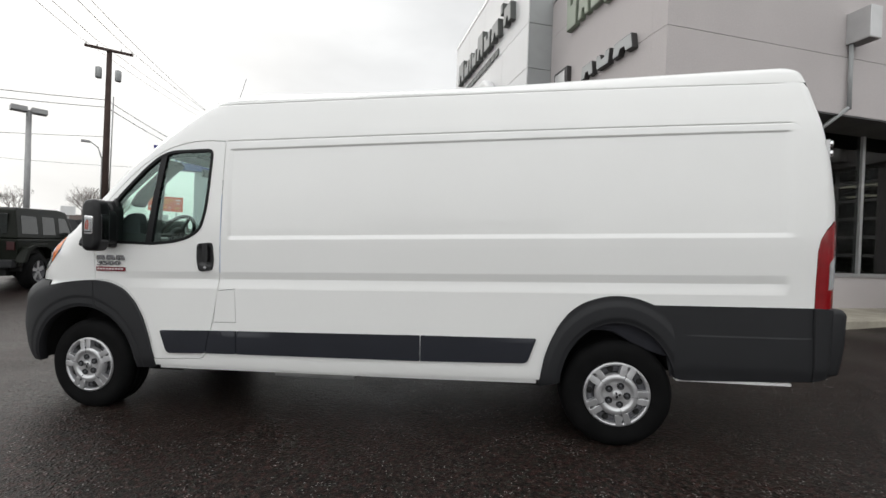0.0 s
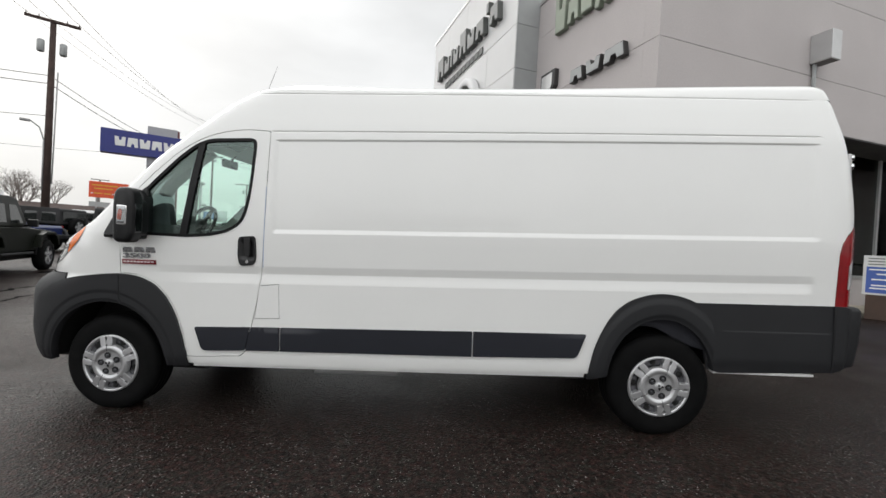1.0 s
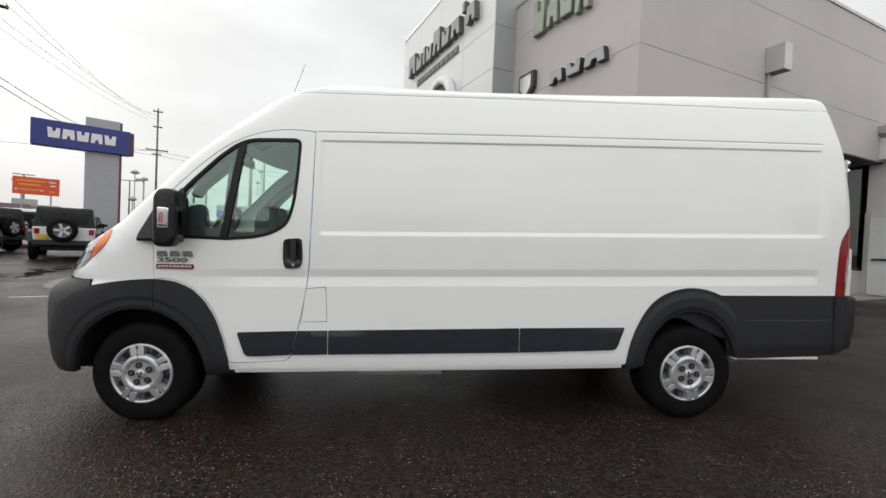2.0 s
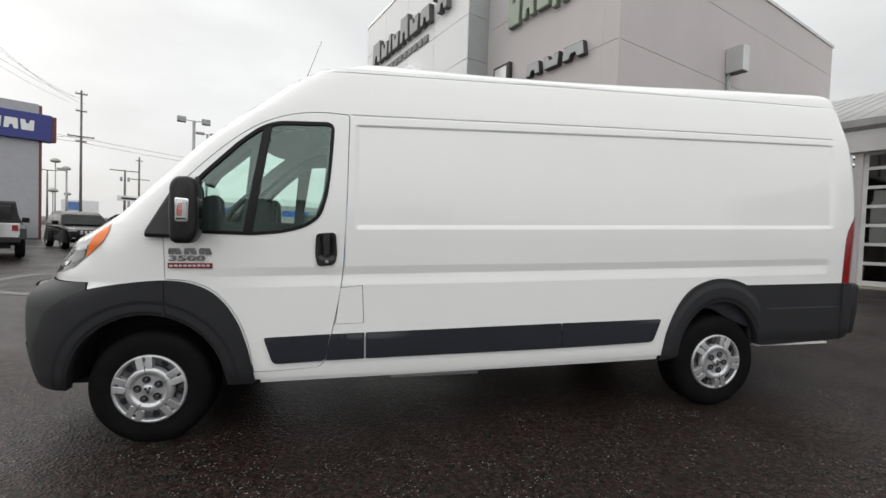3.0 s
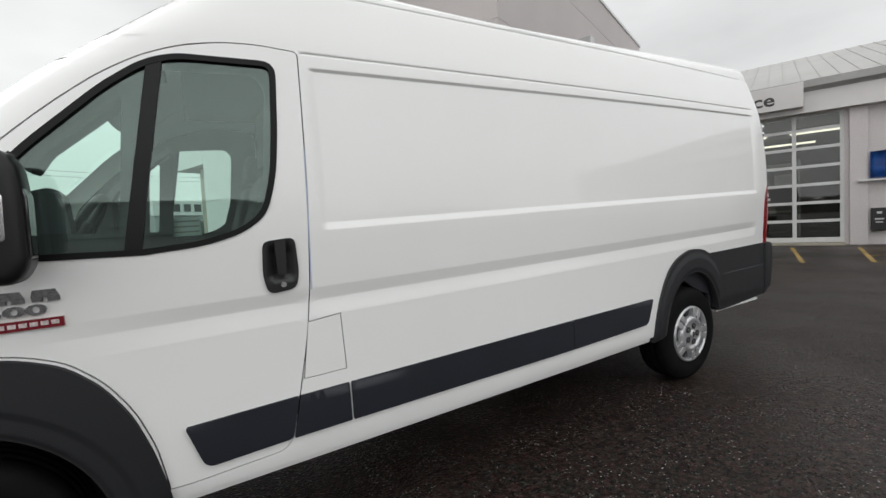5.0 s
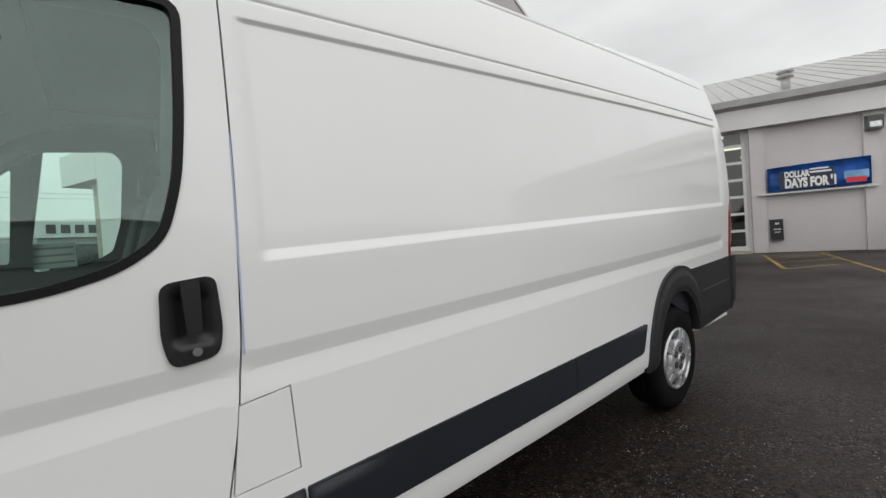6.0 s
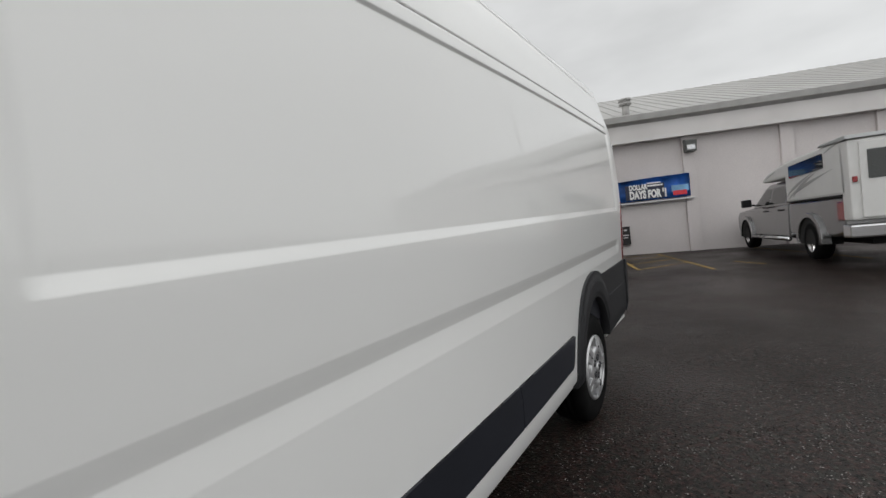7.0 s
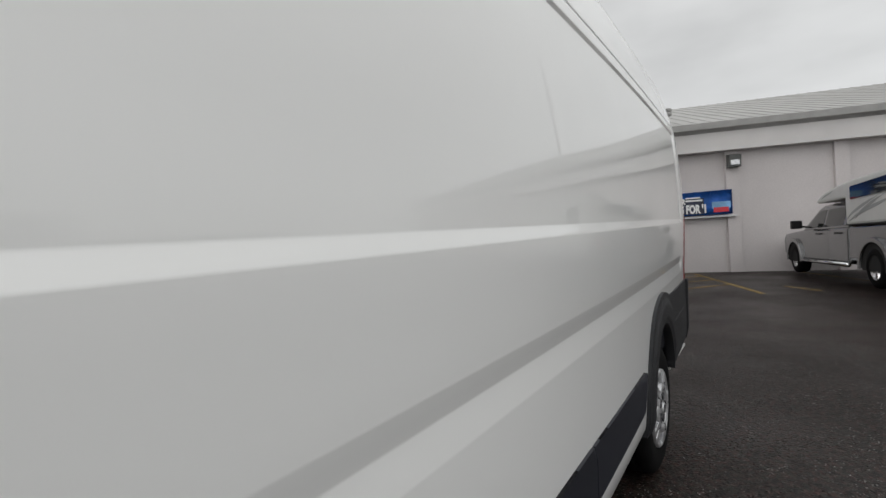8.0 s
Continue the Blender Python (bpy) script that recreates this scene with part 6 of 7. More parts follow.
for y in (0.27, 1.15):
    st = new("seat")
    st.parent = van
    st.matrix_basis = pose(0, y, 0)
    tagged(st, "dark grey cloth cab seat with a headrest")
    bm = bmesh.new()
    box(bm, 0.52, 1.02, 0.0, 0.50, 0.86, 1.02, bevel=0.05)
    part("cushion", bm, M["cloth"], st)
    bm = bmesh.new()
    prism(bm, [(0.90, 0.98), (1.02, 0.96), (1.20, 1.62), (1.10, 1.66)], "y", 0.01, 0.49, bevel=0.04)
    part("backrest", bm, M["cloth"], st)
    bm = bmesh.new()
    prism(bm, [(1.10, 1.69), (1.19, 1.68), (1.225, 1.86), (1.14, 1.88)], "y", 0.12, 0.38, bevel=0.03)
    part("headrest", bm, M["cloth"], st)
    bar("seat_base", M["interior"], st, (0.55, 1.0, 0.05, 0.45, 0.5, 0.86))
bar("headliner", M["headliner"], van, (0.80, 1.26, 0.10, 1.79, 2.20, 2.22), "pale grey headliner")
bar("cab_floor", M["interior"], van, (0.66, 1.26, 0.08, 1.81, 0.50, 0.62))
bar("cab_floor", M["under"], van, (-0.2, 0.658, 0.37, 1.52, 0.50, 0.62))
bm = bmesh.new()
prism(bm, fillet([(0.365, 1.97), (0.395, 1.97), (0.395, 2.04), (0.365, 2.04)], 0.01), "y", 0.82, 1.06, bevel=0.008)
cyl(bm, (0.38, 0.94, 2.02), (0.44, 0.94, 2.10), 0.012)
part("inside_mirror", bm, M["interior"], van, "dark inside mirror")
bm = bmesh.new()
prism(bm, [(0.58, 2.08), (0.74, 2.15), (0.73, 2.165), (0.57, 2.095)], "y", 0.25, 0.72, bevel=0.008)
part("sun_visor", bm, M["headliner"], van, "pale sun visor")
skin("window_paper", [(0.60, 1.36), (0.83, 1.36), (0.83, 1.50), (0.60, 1.50)], [], M["paper_green"], van, "pale printed paper inside the far window", depth=0.0, proud=-0.03, right=True, lines=False)
for z in (1.385, 1.425, 1.465):
    skin("print_bar", [(0.61, z), (0.82, z), (0.82, z + 0.012), (0.61, z + 0.012)], [], M["panel_grey"], van, depth=0.0, proud=-0.033, right=True, lines=False)
# radio mast on the roof front
bm = bmesh.new()
cyl(bm, (0.80, 0.60, 2.34), (0.98, 0.60, 2.80), 0.0025, 0.0015, 8)
cyl(bm, (0.78, 0.60, 2.32), (0.81, 0.60, 2.37), 0.014, 0.008, 10)
part("aerial", bm, M["black"], van, "thin black roof aerial")
bm = bmesh.new()
box(bm, 1.15, 1.45, 0.75, 0.95, 2.555, 2.61, bevel=0.02)
part("roof_marker", bm, M["wall_white"], van, "small white roof housing")

# ---- other vehicles ----
M["car_glass"] = mat("dark_car_glass", (0.017, 0.020, 0.019), 0.05, spec=0.65, vary=0.1)
M["green_paint"] = mat("dark_green_car_paint", (0.0055, 0.0072, 0.0042), 0.4, spec=0.18, vary=0.08)
M["black_paint"] = mat("black_car_paint", (0.0035, 0.0035, 0.004), 0.22, spec=0.16, vary=0.08)
M["blue_paint"] = mat("dark_blue_car_paint", (0.014, 0.028, 0.13), 0.28, coat=0.8, vary=0.08)
M["grey_paint"] = mat("dark_grey_car_paint", (0.007, 0.007, 0.008), 0.22, spec=0.2, vary=0.08)
M["white_paint"] = mat("white_car_paint", (0.70, 0.70, 0.70), 0.3, coat=0.7, vary=0.03)
M["silver_paint"] = mat("silver_grey_car_paint", (0.24, 0.24, 0.243), 0.24, 0.85, coat=0.6, vary=0.05)
M["soft_top"] = mat("black_soft_top", (0.014, 0.014, 0.015), 0.75, vary=0.15, bump=0.1, bump_scale=200)
M["camper_white"] = mat("white_camper_shell", (0.62, 0.62, 0.61), 0.4, vary=0.04)
M["sign_pale_blue"] = mat("faded_blue_sign_face", (0.10, 0.19, 0.42), 0.5, vary=0.2, vary_scale=2)
M["dark_red"] = mat("dark_red_tail_lens", (0.035, 0.002, 0.003), 0.3)
M["plate"] = mat("yellow_number_plate", (0.65, 0.42, 0.03), 0.5, vary=0.05)


def solid(bm, profile, y0, y1, belt, lean, bevel=0.04):
    """A car body from its side profile; above the belt its sides lean in."""
    prism(bm, profile, "y", y0, y1, bevel=bevel)
    mid = (y0 + y1) / 2
    for v in bm.verts:
        if v.co.z > belt:
            v.co.y = mid + (v.co.y - mid) * (1 - lean * (v.co.z - belt))
    return bm


def side_y(w, z, belt, lean):
    return w / 2 * (1 - lean * max(0, z - belt))


def pane(parent, poly, w, belt, lean, s, name="side_window", material=None, out=0.004):
    """A window or panel lying on a car's side."""
    bm = bmesh.new()
    a = [bm.verts.new((x, s * (side_y(w, z, belt, lean) + out), z)) for x, z in poly]
    b = [bm.verts.new((x, s * (side_y(w, z, belt, lean) - 0.02), z)) for x, z in poly]
    bm.faces.new(a)
    for i in range(len(a)):
        j = (i + 1) % len(a)
        bm.faces.new((a[i], b[i], b[j], a[j]))
    bmesh.ops.recalc_face_normals(bm, faces=bm.faces)
    return part(name, bm, material or M["car_glass"], parent)


def car_wheel(parent, x, y, r, s, width=0.24, rim=0.62, shine=None, squash=1.0):
    w = new("wheel")
    w.parent = parent
    w.matrix_basis = pose(x, y, r, -90 * s, 0, 0) @ Matrix.Diagonal((squash, 1, 1, 1))
    bm = bmesh.new()
    k = r * rim
    lathe(bm, [(k, 0.0), (r * 0.8, 0.005), (r * 0.94, -0.015), (r, -0.05), (r, -width + 0.05), (r * 0.9, -width), (k, -width)], 36)
    part("tyre", bm, M["rubber"], w, smooth=True)
    bm = bmesh.new()
    lathe(bm, [(k + 0.005, -0.01), (k - 0.02, -0.012), (k - 0.035, -0.05), (k * 0.4, -0.07), (0.0, -0.07)], 32)
    part("rim", bm, shine or M["steel"], w)
    for i in range(5):
        bm = bmesh.new()
        prism(bm, [(0.03, -0.035), (k - 0.02, -0.022 - k * 0.10), (k - 0.02, 0.022 + k * 0.10), (0.03, 0.035)], "z", -0.065, -0.02, bevel=0.006)
        bmesh.ops.transform(bm, matrix=Matrix.Rotation(math.tau * i / 5 + 0.3, 4, "Z"), verts=bm.verts)
        part("spoke", bm, shine or M["silver"], w)
    return w


def off_roader(m, paint, top, label, name="off_road_car", lamp=None):
    """A boxy four-door off-roader with flared wings and a spare wheel on its back door."""
    c = thing(name, m, label, "car", "off-road cars in a row")
    lamp = lamp or M["red_lens"]
    W = 1.62
    bm = bmesh.new()
    solid(bm, [(-2.02, 0.52), (-2.05, 1.12), (0.44, 1.12), (0.52, 1.10), (1.66, 1.05), (1.72, 0.98), (1.70, 0.55)], -W / 2, W / 2, 1.12, 0, 0.03)
    part("body", bm, paint, c)
    bm = bmesh.new()
    solid(bm, [(-2.04, 1.125), (-1.98, 1.74), (-1.90, 1.80), (-0.3, 1.84), (0.06, 1.80), (0.42, 1.16), (0.42, 1.125)], -W / 2 + 0.01, W / 2 - 0.01, 1.12, 0.16, 0.03)
    part("hard_top", bm, top, c)
    for s in (-1, 1):
        for poly in ([(-1.86, 1.24), (-1.26, 1.23), (-1.26, 1.63), (-1.82, 1.63)], [(-1.06, 1.22), (-0.54, 1.22), (-0.54, 1.64), (-1.04, 1.64)], [(-0.36, 1.22), (0.20, 1.22), (-0.02, 1.64), (-0.34, 1.64)]):
            pane(c, poly, W - 0.02, 1.12, 0.16, s)
        for x in (-1.48, 1.28):
            bm = bmesh.new()
            prism(bm, [(x - 0.62, 0.62), (x - 0.46, 0.94), (x - 0.20, 1.02), (x + 0.26, 1.02), (x + 0.50, 0.90), (x + 0.60, 0.66), (x + 0.50, 0.66), (x + 0.38, 0.88), (x + 0.2, 0.94), (x - 0.18, 0.94), (x - 0.38, 0.86), (x - 0.50, 0.62)],
                  "y", s * (W / 2 - 0.02), s * (W / 2 + 0.15), bevel=0.012)
            part("wing_flare", bm, paint if paint is M["green_paint"] else M["plastic"], c)
            bm = bmesh.new()
            prism(bm, arc(x, 0.42, 0.46, 0.48, 0, 180, 14), "y", s * (W / 2 - 0.30), s * (W / 2 + 0.006))
            part("wheel_arch", bm, M["under"], c)
            car_wheel(c, x, s * (W / 2 + 0.12), 0.40, s)
        bar("side_step", M["plastic"], c, (-0.85, 0.65, s * 0.80 - 0.05, s * 0.80 + 0.05, 0.46, 0.52), bevel=0.02)
        bar("tail_lamp", lamp, c, (-2.075, -2.04, s * 0.70 - 0.07, s * 0.70 + 0.07, 0.88, 1.06), "red tail lamp", 0.01)
        bm = bmesh.new()
        box(bm, 0.16, 0.28, s * 0.97 - 0.10, s * 0.97 + 0.10, 1.14, 1.32, bevel=0.03)
        box(bm, 0.20, 0.24, s * 0.86 - 0.08, s * 0.86 + 0.08, 1.14, 1.18)
        part("door_mirror", bm, M["black"], c)
    bar("back_window", M["car_glass"], c, (-2.035, -1.99, -0.62, 0.62, 1.22, 1.66), bevel=0.01)
    bar("rear_bumper", M["plastic"], c, (-2.20, -2.02, -0.80, 0.80, 0.50, 0.68), bevel=0.03)
    bar("front_bumper", M["plastic"], c, (1.70, 1.92, -0.82, 0.82, 0.52, 0.70), bevel=0.03)
    bar("number_plate", M["plate"], c, (-2.085, -2.05, 0.42, 0.72, 0.72, 0.86), "yellow number plate")
    bar("chassis", M["under"], c, (-2.0, 1.65, -0.6, 0.6, 0.32, 0.53))
    sp = car_wheel(c, -2.08, 0.0, 0.40, 1)
    sp.name = "spare_wheel"
    sp.matrix_basis = pose(-2.30, 0.05, 1.02, 0, -90, 0)
    return c


def crossover(m, paint, label):
    """A rounded family crossover."""
    c = thing("crossover_car", m, label, "car", "parked crossovers")
    W = 1.84
    bm = bmesh.new()
    solid(bm, [(-2.28, 0.42), (-2.32, 0.70), (-2.25, 1.02), (-1.9, 1.06), (0.95, 1.04), (1.55, 0.98), (2.10, 0.86), (2.28, 0.72), (2.30, 0.45), (2.2, 0.30), (-2.2, 0.30)], -W / 2, W / 2, 0.8, 0.12, 0.08)
    for v in bm.verts:
        v.co.y *= 1 - 0.13 * step(1.5, 2.3, abs(v.co.x))
    part("body", bm, paint, c, smooth=False)
    bm = bmesh.new()
    solid(bm, [(-2.15, 1.0), (-1.95, 1.42), (-1.55, 1.62), (-0.6, 1.68), (0.0, 1.64), (0.45, 1.48), (1.05, 1.03)], -W / 2 + 0.05, W / 2 - 0.05, 0.95, 0.30, 0.06)
    part("cabin", bm, paint, c)
    for s in (-1, 1):
        for poly in ([(-1.85, 1.12), (-1.05, 1.10), (-1.05, 1.50), (-1.60, 1.50)], [(-0.98, 1.10), (-0.15, 1.08), (-0.15, 1.53), (-0.98, 1.53)], [(-0.08, 1.08), (0.78, 1.08), (0.36, 1.42), (-0.08, 1.53)]):
            pane(c, poly, W - 0.1, 0.95, 0.30, s)
        for x in (-1.38, 1.36):
            bm = bmesh.new()
            prism(bm, arc(x, 0.36, 0.43, 0.43, -10, 190, 16), "y", s * (W / 2 - 0.3), s * (W / 2 + 0.008))
            part("wheel_arch", bm, M["under"], c)
            car_wheel(c, x, s * (W / 2 + 0.012), 0.355, s, rim=0.68)
        bm = bmesh.new()
        prism(bm, [(1.70, 0.84), (2.20, 0.70), (2.26, 0.78), (2.05, 0.90), (1.72, 0.96)], "y", s * 0.58, s * 0.84, bevel=0.02)
        part("head_lamp", bm, M["lamp_dark"], c, "dark clear-glass headlamp")
        bm = bmesh.new()
        box(bm, 0.70, 0.86, s * 1.0 - 0.12, s * 1.0 + 0.10, 1.06, 1.22, bevel=0.04)
        part("door_mirror", bm, paint, c)
        bar("fog_lamp", M["chrome"], c, (2.27, 2.31, s * 0.70 - 0.06, s * 0.70 + 0.06, 0.48, 0.53))
    bm = bmesh.new()
    vs = [bm.verts.new(p) for p in ((1.035, -0.78, 1.06), (1.035, 0.78, 1.06), (0.45, 0.66, 1.50), (0.45, -0.66, 1.50))]
    bm.faces.new(vs)
    r = bmesh.ops.solidify(bm, geom=bm.faces[:], thickness=0.02)
    bmesh.ops.translate(bm, verts=bm.verts, vec=(0.015, 0, 0.02))
    part("windscreen", bm, M["car_glass"], c)
    for k in range(7):
        bar("grille_slot", M["chrome"], c, (2.24, 2.315, -0.50 + 0.15 * k, -0.40 + 0.15 * k, 0.66, 0.80), bevel=0.01)
    bar("number_plate", M["plate"], c, (2.30, 2.335, -0.16, 0.16, 0.46, 0.58), "yellow number plate")
    bar("lower_intake", M["plastic"], c, (2.22, 2.312, -0.62, 0.62, 0.34, 0.44), bevel=0.02)
    return c


def heading(x, y, dx, dy):
    return pose(x, y, gh(x, y), 0, 0, math.degrees(math.atan2(dy, dx)))


def by_wheel(x, y, dx, dy, lx, side):
    """A pose from the place where one wheel stands, the heading, and that wheel's place on the car."""
    d = Vector((dx, dy)).normalized()
    left = Vector((-d.y, d.x))
    c = Vector((x, y)) - d * lx - left * side
    return heading(c.x, c.y, d.x, d.y)


off_roader(by_wheel(-6.90, 5.03, -0.446, 0.895, -1.436, -0.88) @ Matrix.Diagonal((0.97, 0.95, 0.97, 1)), M["green_paint"], M["green_paint"], "dark green four-door off-road car with a hard top", lamp=M["dark_red"])
off_roader(by_wheel(-11.02, 11.75, -0.58, 0.815, -1.45, 0.91) @ Matrix.Scale(0.98, 4), M["white_paint"], M["soft_top"], "white off-road car with a black top and spare wheel")
off_roader(heading(-15.9, 14.1, -0.996, -0.09) @ Matrix.Scale(0.95, 4), M["black_paint"], M["soft_top"], "black off-road car with a spare wheel")
off_roader(heading(-14.8, 12.0, 0.97, 0.24) @ Matrix.Scale(0.96, 4), M["blue_paint"], M["soft_top"], "dark blue off-road car with a black top")
off_roader(heading(-18.5, 19.8, -0.70, 0.714), M["white_paint"], M["white_paint"], "white off-road car in the row")
crossover(heading(-11.80, 19.25, 0.68, -0.73), M["black_paint"], "black crossover with a slatted chrome grille facing the lot")
crossover(heading(-8.15, 18.25, 0.90, -0.43), M["grey_paint"], "dark grey crossover parked behind the van")
crossover(heading(-18.25, 31.09, 0.6, -0.8), M["black_paint"], "black crossover in the far row")
crossover(heading(-19.28, 25.09, 0.6, -0.8), M["grey_paint"], "dark grey crossover in the far row")


def pickup():
    """A silver crew-cab pickup that carries a white camper."""
    c = thing("pickup_truck", YARD @ pose(8.25, -9.33, 0.33, 0, 0, -10.2) @ Matrix.Translation((0, -1.0, 0)) @ Matrix.Diagonal((1.125, 1.03, 0.97, 1)), "silver crew-cab pickup truck parked at the wall", "pickup truck")
    W = 1.92
    bm = bmesh.new()
    solid(bm, [(0.88, 0.55), (0.92, 0.95), (0.80, 1.12), (-0.45, 1.20), (-3.05, 1.20), (-3.06, 0.42), (-0.6, 0.42), (0.5, 0.42)], -W / 2, W / 2, 0.9, 0.06, 0.05)
    part("body", bm, M["silver_paint"], c)
    bm = bmesh.new()
    solid(bm, [(-0.50, 1.19), (-1.25, 1.70), (-1.5, 1.78), (-2.8, 1.80), (-3.02, 1.74), (-3.05, 1.19)], -W / 2 + 0.03, W / 2 - 0.03, 1.19, 0.26, 0.05)
    part("cab", bm, M["silver_paint"], c)
    bm = bmesh.new()
    solid(bm, [(-3.085, 0.50), (-3.085, 1.22), (-5.38, 1.24), (-5.40, 0.58), (-5.0, 0.50)], -W / 2, W / 2, 0.9, 0.03, 0.05)
    part("bed", bm, M["silver_paint"], c)
    for s in (-1, 1):
        pane(c, [(-0.80, 1.25), (-1.75, 1.25), (-1.75, 1.66), (-1.36, 1.66)], W - 0.06, 1.19, 0.26, s)
        pane(c, [(-1.85, 1.25), (-2.75, 1.25), (-2.75, 1.66), (-1.85, 1.66)], W - 0.06, 1.19, 0.26, s)
        for x in (0.0, -4.07):
            bm = bmesh.new()
            prism(bm, [(p[0], p[1]) for p in arc(x, 0.42, 0.56, 0.56, -8, 188, 18)] + [(p[0], p[1]) for p in arc(x, 0.42, 0.46, 0.46, 188, -8, 18)], "y", s * (W / 2 - 0.1), s * (W / 2 + 0.05), bevel=0.012)
            part("wheel_flare", bm, M["silver_paint"], c)
            bm = bmesh.new()
            prism(bm, arc(x, 0.42, 0.47, 0.47, -12, 192, 18), "y", s * (W / 2 - 0.3), s * (W / 2 + 0.01))
            part("wheel_arch", bm, M["under"], c)
            car_wheel(c, x, s * (W / 2 + 0.02), 0.40, s, 0.27, 0.6, M["chrome"], squash=0.86)
        bm = bmesh.new()
        cyl(bm, (-0.75, s * (W / 2 + 0.06), 0.40), (-3.2, s * (W / 2 + 0.06), 0.40), 0.045)
        part("side_tube", bm, M["chrome"], c, "chrome side tube", smooth=True)
        bm = bmesh.new()
        box(bm, -0.98, -0.84, s * (W / 2 + 0.10), s * (W / 2 + 0.32), 1.24, 1.46, bevel=0.03)
        cyl(bm, (-0.9, s * (W / 2 - 0.05), 1.27), (-0.9, s * (W / 2 + 0.12), 1.30), 0.025)
        part("door_mirror", bm, M["black"], c)
        for x in (-1.62, -2.62):
            bar("door_handle", M["black"], c, (x - 0.10, x + 0.10, s * W / 2 - 0.01, s * W / 2 + 0.03, 1.06, 1.10), bevel=0.01)
        bar("tail_lamp", M["red_lens"], c, (-5.42, -5.14, s * (W / 2 - 0.09) - 0.10, s * (W / 2 - 0.09) + 0.10, 0.80, 1.14), "red tail lamp", 0.02)
    bm = bmesh.new()
    prism(bm, [(-5.36, 0.50), (-5.62, 0.50), (-5.62, 0.72), (-5.36, 0.74)], "y", -1.0, 1.0, bevel=0.03)
    part("rear_bumper", bm, M["chrome"], c, "chrome rear bumper")
    bar("chassis", M["under"], c, (-5.3, 0.7, -0.6, 0.6, 0.35, 0.52))
    # the camper sits in the bed and reaches over the cab
    m = c.matrix_basis.copy()
    k = thing("truck_camper", m, "white pop-up camper with grey stripes on a pickup bed", "camper")
    CW = 1.98
    bm = bmesh.new()
    prism(bm, [(-3.10, 1.25), (-3.10, 1.82), (-1.75, 1.82), (-1.62, 1.88), (-2.05, 2.03), (-2.7, 2.12), (-3.4, 2.17), (-4.9, 2.20), (-5.50, 2.20), (-5.55, 1.25)], "y", -CW / 2, CW / 2, bevel=0.05)
    part("shell", bm, M["camper_white"], k)
    bm = bmesh.new()
    prism(bm, [(-4.7, 2.203), (-4.85, 2.24), (-5.66, 2.24), (-5.70, 2.17), (-5.52, 2.16)], "y", -CW / 2 - 0.03, CW / 2 + 0.03, bevel=0.02)
    part("roof_rim", bm, M["panel_grey"], k, "grey roof edge")
    bar("rear_wall", M["camper_white"], k, (-5.66, -5.40, -CW / 2, CW / 2, 0.80, 2.16), bevel=0.03)
    bar("rear_door", M["camper_white"], k, (-5.69, -5.655, 0.0, 0.86, 0.84, 2.10), "white camper door", 0.01)
    bar("door_window", M["car_glass"], k, (-5.70, -5.688, 0.46, 0.77, 1.48, 1.96), "dark door window", 0.004)
    bar("door_handle", M["black"], k, (-5.72, -5.69, 0.28, 0.38, 1.28, 1.32))
    bar("marker_lamp", M["red_lens"], k, (-5.69, -5.655, 0.90, 0.96, 1.44, 1.54), "red marker lamp", 0.01)
    bar("black_seal", M["black"], k, (-5.40, -3.11, CW / 2 - 0.02, CW / 2 + 0.01, 1.235, 1.26))
    for s in (-1, 1):
        bm = bmesh.new()
        prism(bm, fillet([(-3.35, 1.77), (-4.85, 1.80), (-4.85, 2.08), (-3.35, 2.04)], 0.04), "y", s * (CW / 2 - 0.01), s * (CW / 2 + 0.012))
        part("side_window", bm, M["car_glass"], k, "dark camper window")
        for x0, z0, ln in ((-3.25, 1.32, 1.9), (-3.15, 1.36, 1.3), (-3.5, 1.36, 1.1)):
            bm = bmesh.new()
            top, low = [], []
            for i in range(9):
                u = i / 8
                z = z0 + 0.42 * u ** 0.7 + 0.0
                wv = 0.028 * math.sin(math.pi * min(1, u * 1.1 + 0.05)) + 0.004
                top.append((x0 - ln * u, z + wv))
                low.append((x0 - ln * u, z - wv))
            prism(bm, top + low[::-1], "y", s * (CW / 2 - 0.004), s * (CW / 2 + 0.004))
            part("stripe", bm, M["panel_grey"], k, "grey painted stripe")
        for x0, z0 in ((-1.95, 1.90), (-4.9, 2.06)):
            bm = bmesh.new()
            prism(bm, [(x0, z0), (x0 - 0.5, z0 + 0.10), (x0 - 0.62, z0 + 0.14), (x0 - 0.2, z0 + 0.07)], "y", s * (CW / 2 - 0.004), s * (CW / 2 + 0.004))
            part("stripe", bm, M["panel_grey"], k, "grey painted stripe")


pickup()

# ---- street signs, poles and lamps ----
a, b = Vector((-23.08, 25.51, 0)), Vector((-18.86, 28.69, 0))
u = (b - a).normalized()
ang = math.degrees(math.atan2(u.y, u.x))
py = thing("pylon_sign", pose(a.x, a.y, gh(a.x, a.y), 0, 0, ang), "tall pylon sign with a deep blue board", "pylon sign")
bar("pylon", M["pylon"], py, (2.66, 4.52, -0.04, 0.50, 0.0, 8.44), "pale grey pylon", 0.01)
bar("pylon_edge", M["sign_red"], py, (4.522, 4.66, -0.02, 0.48, 0.0, 8.38), "red-brown pylon edge")
bar("board", M["sign_blue"], py, (0.0, 5.10, -0.34, 0.60, 6.15, 7.80), "deep blue sign board", 0.02)
bar("board_edge", M["sign_red"], py, (5.102, 5.32, -0.28, 0.54, 6.20, 7.74), "red-brown board edge")
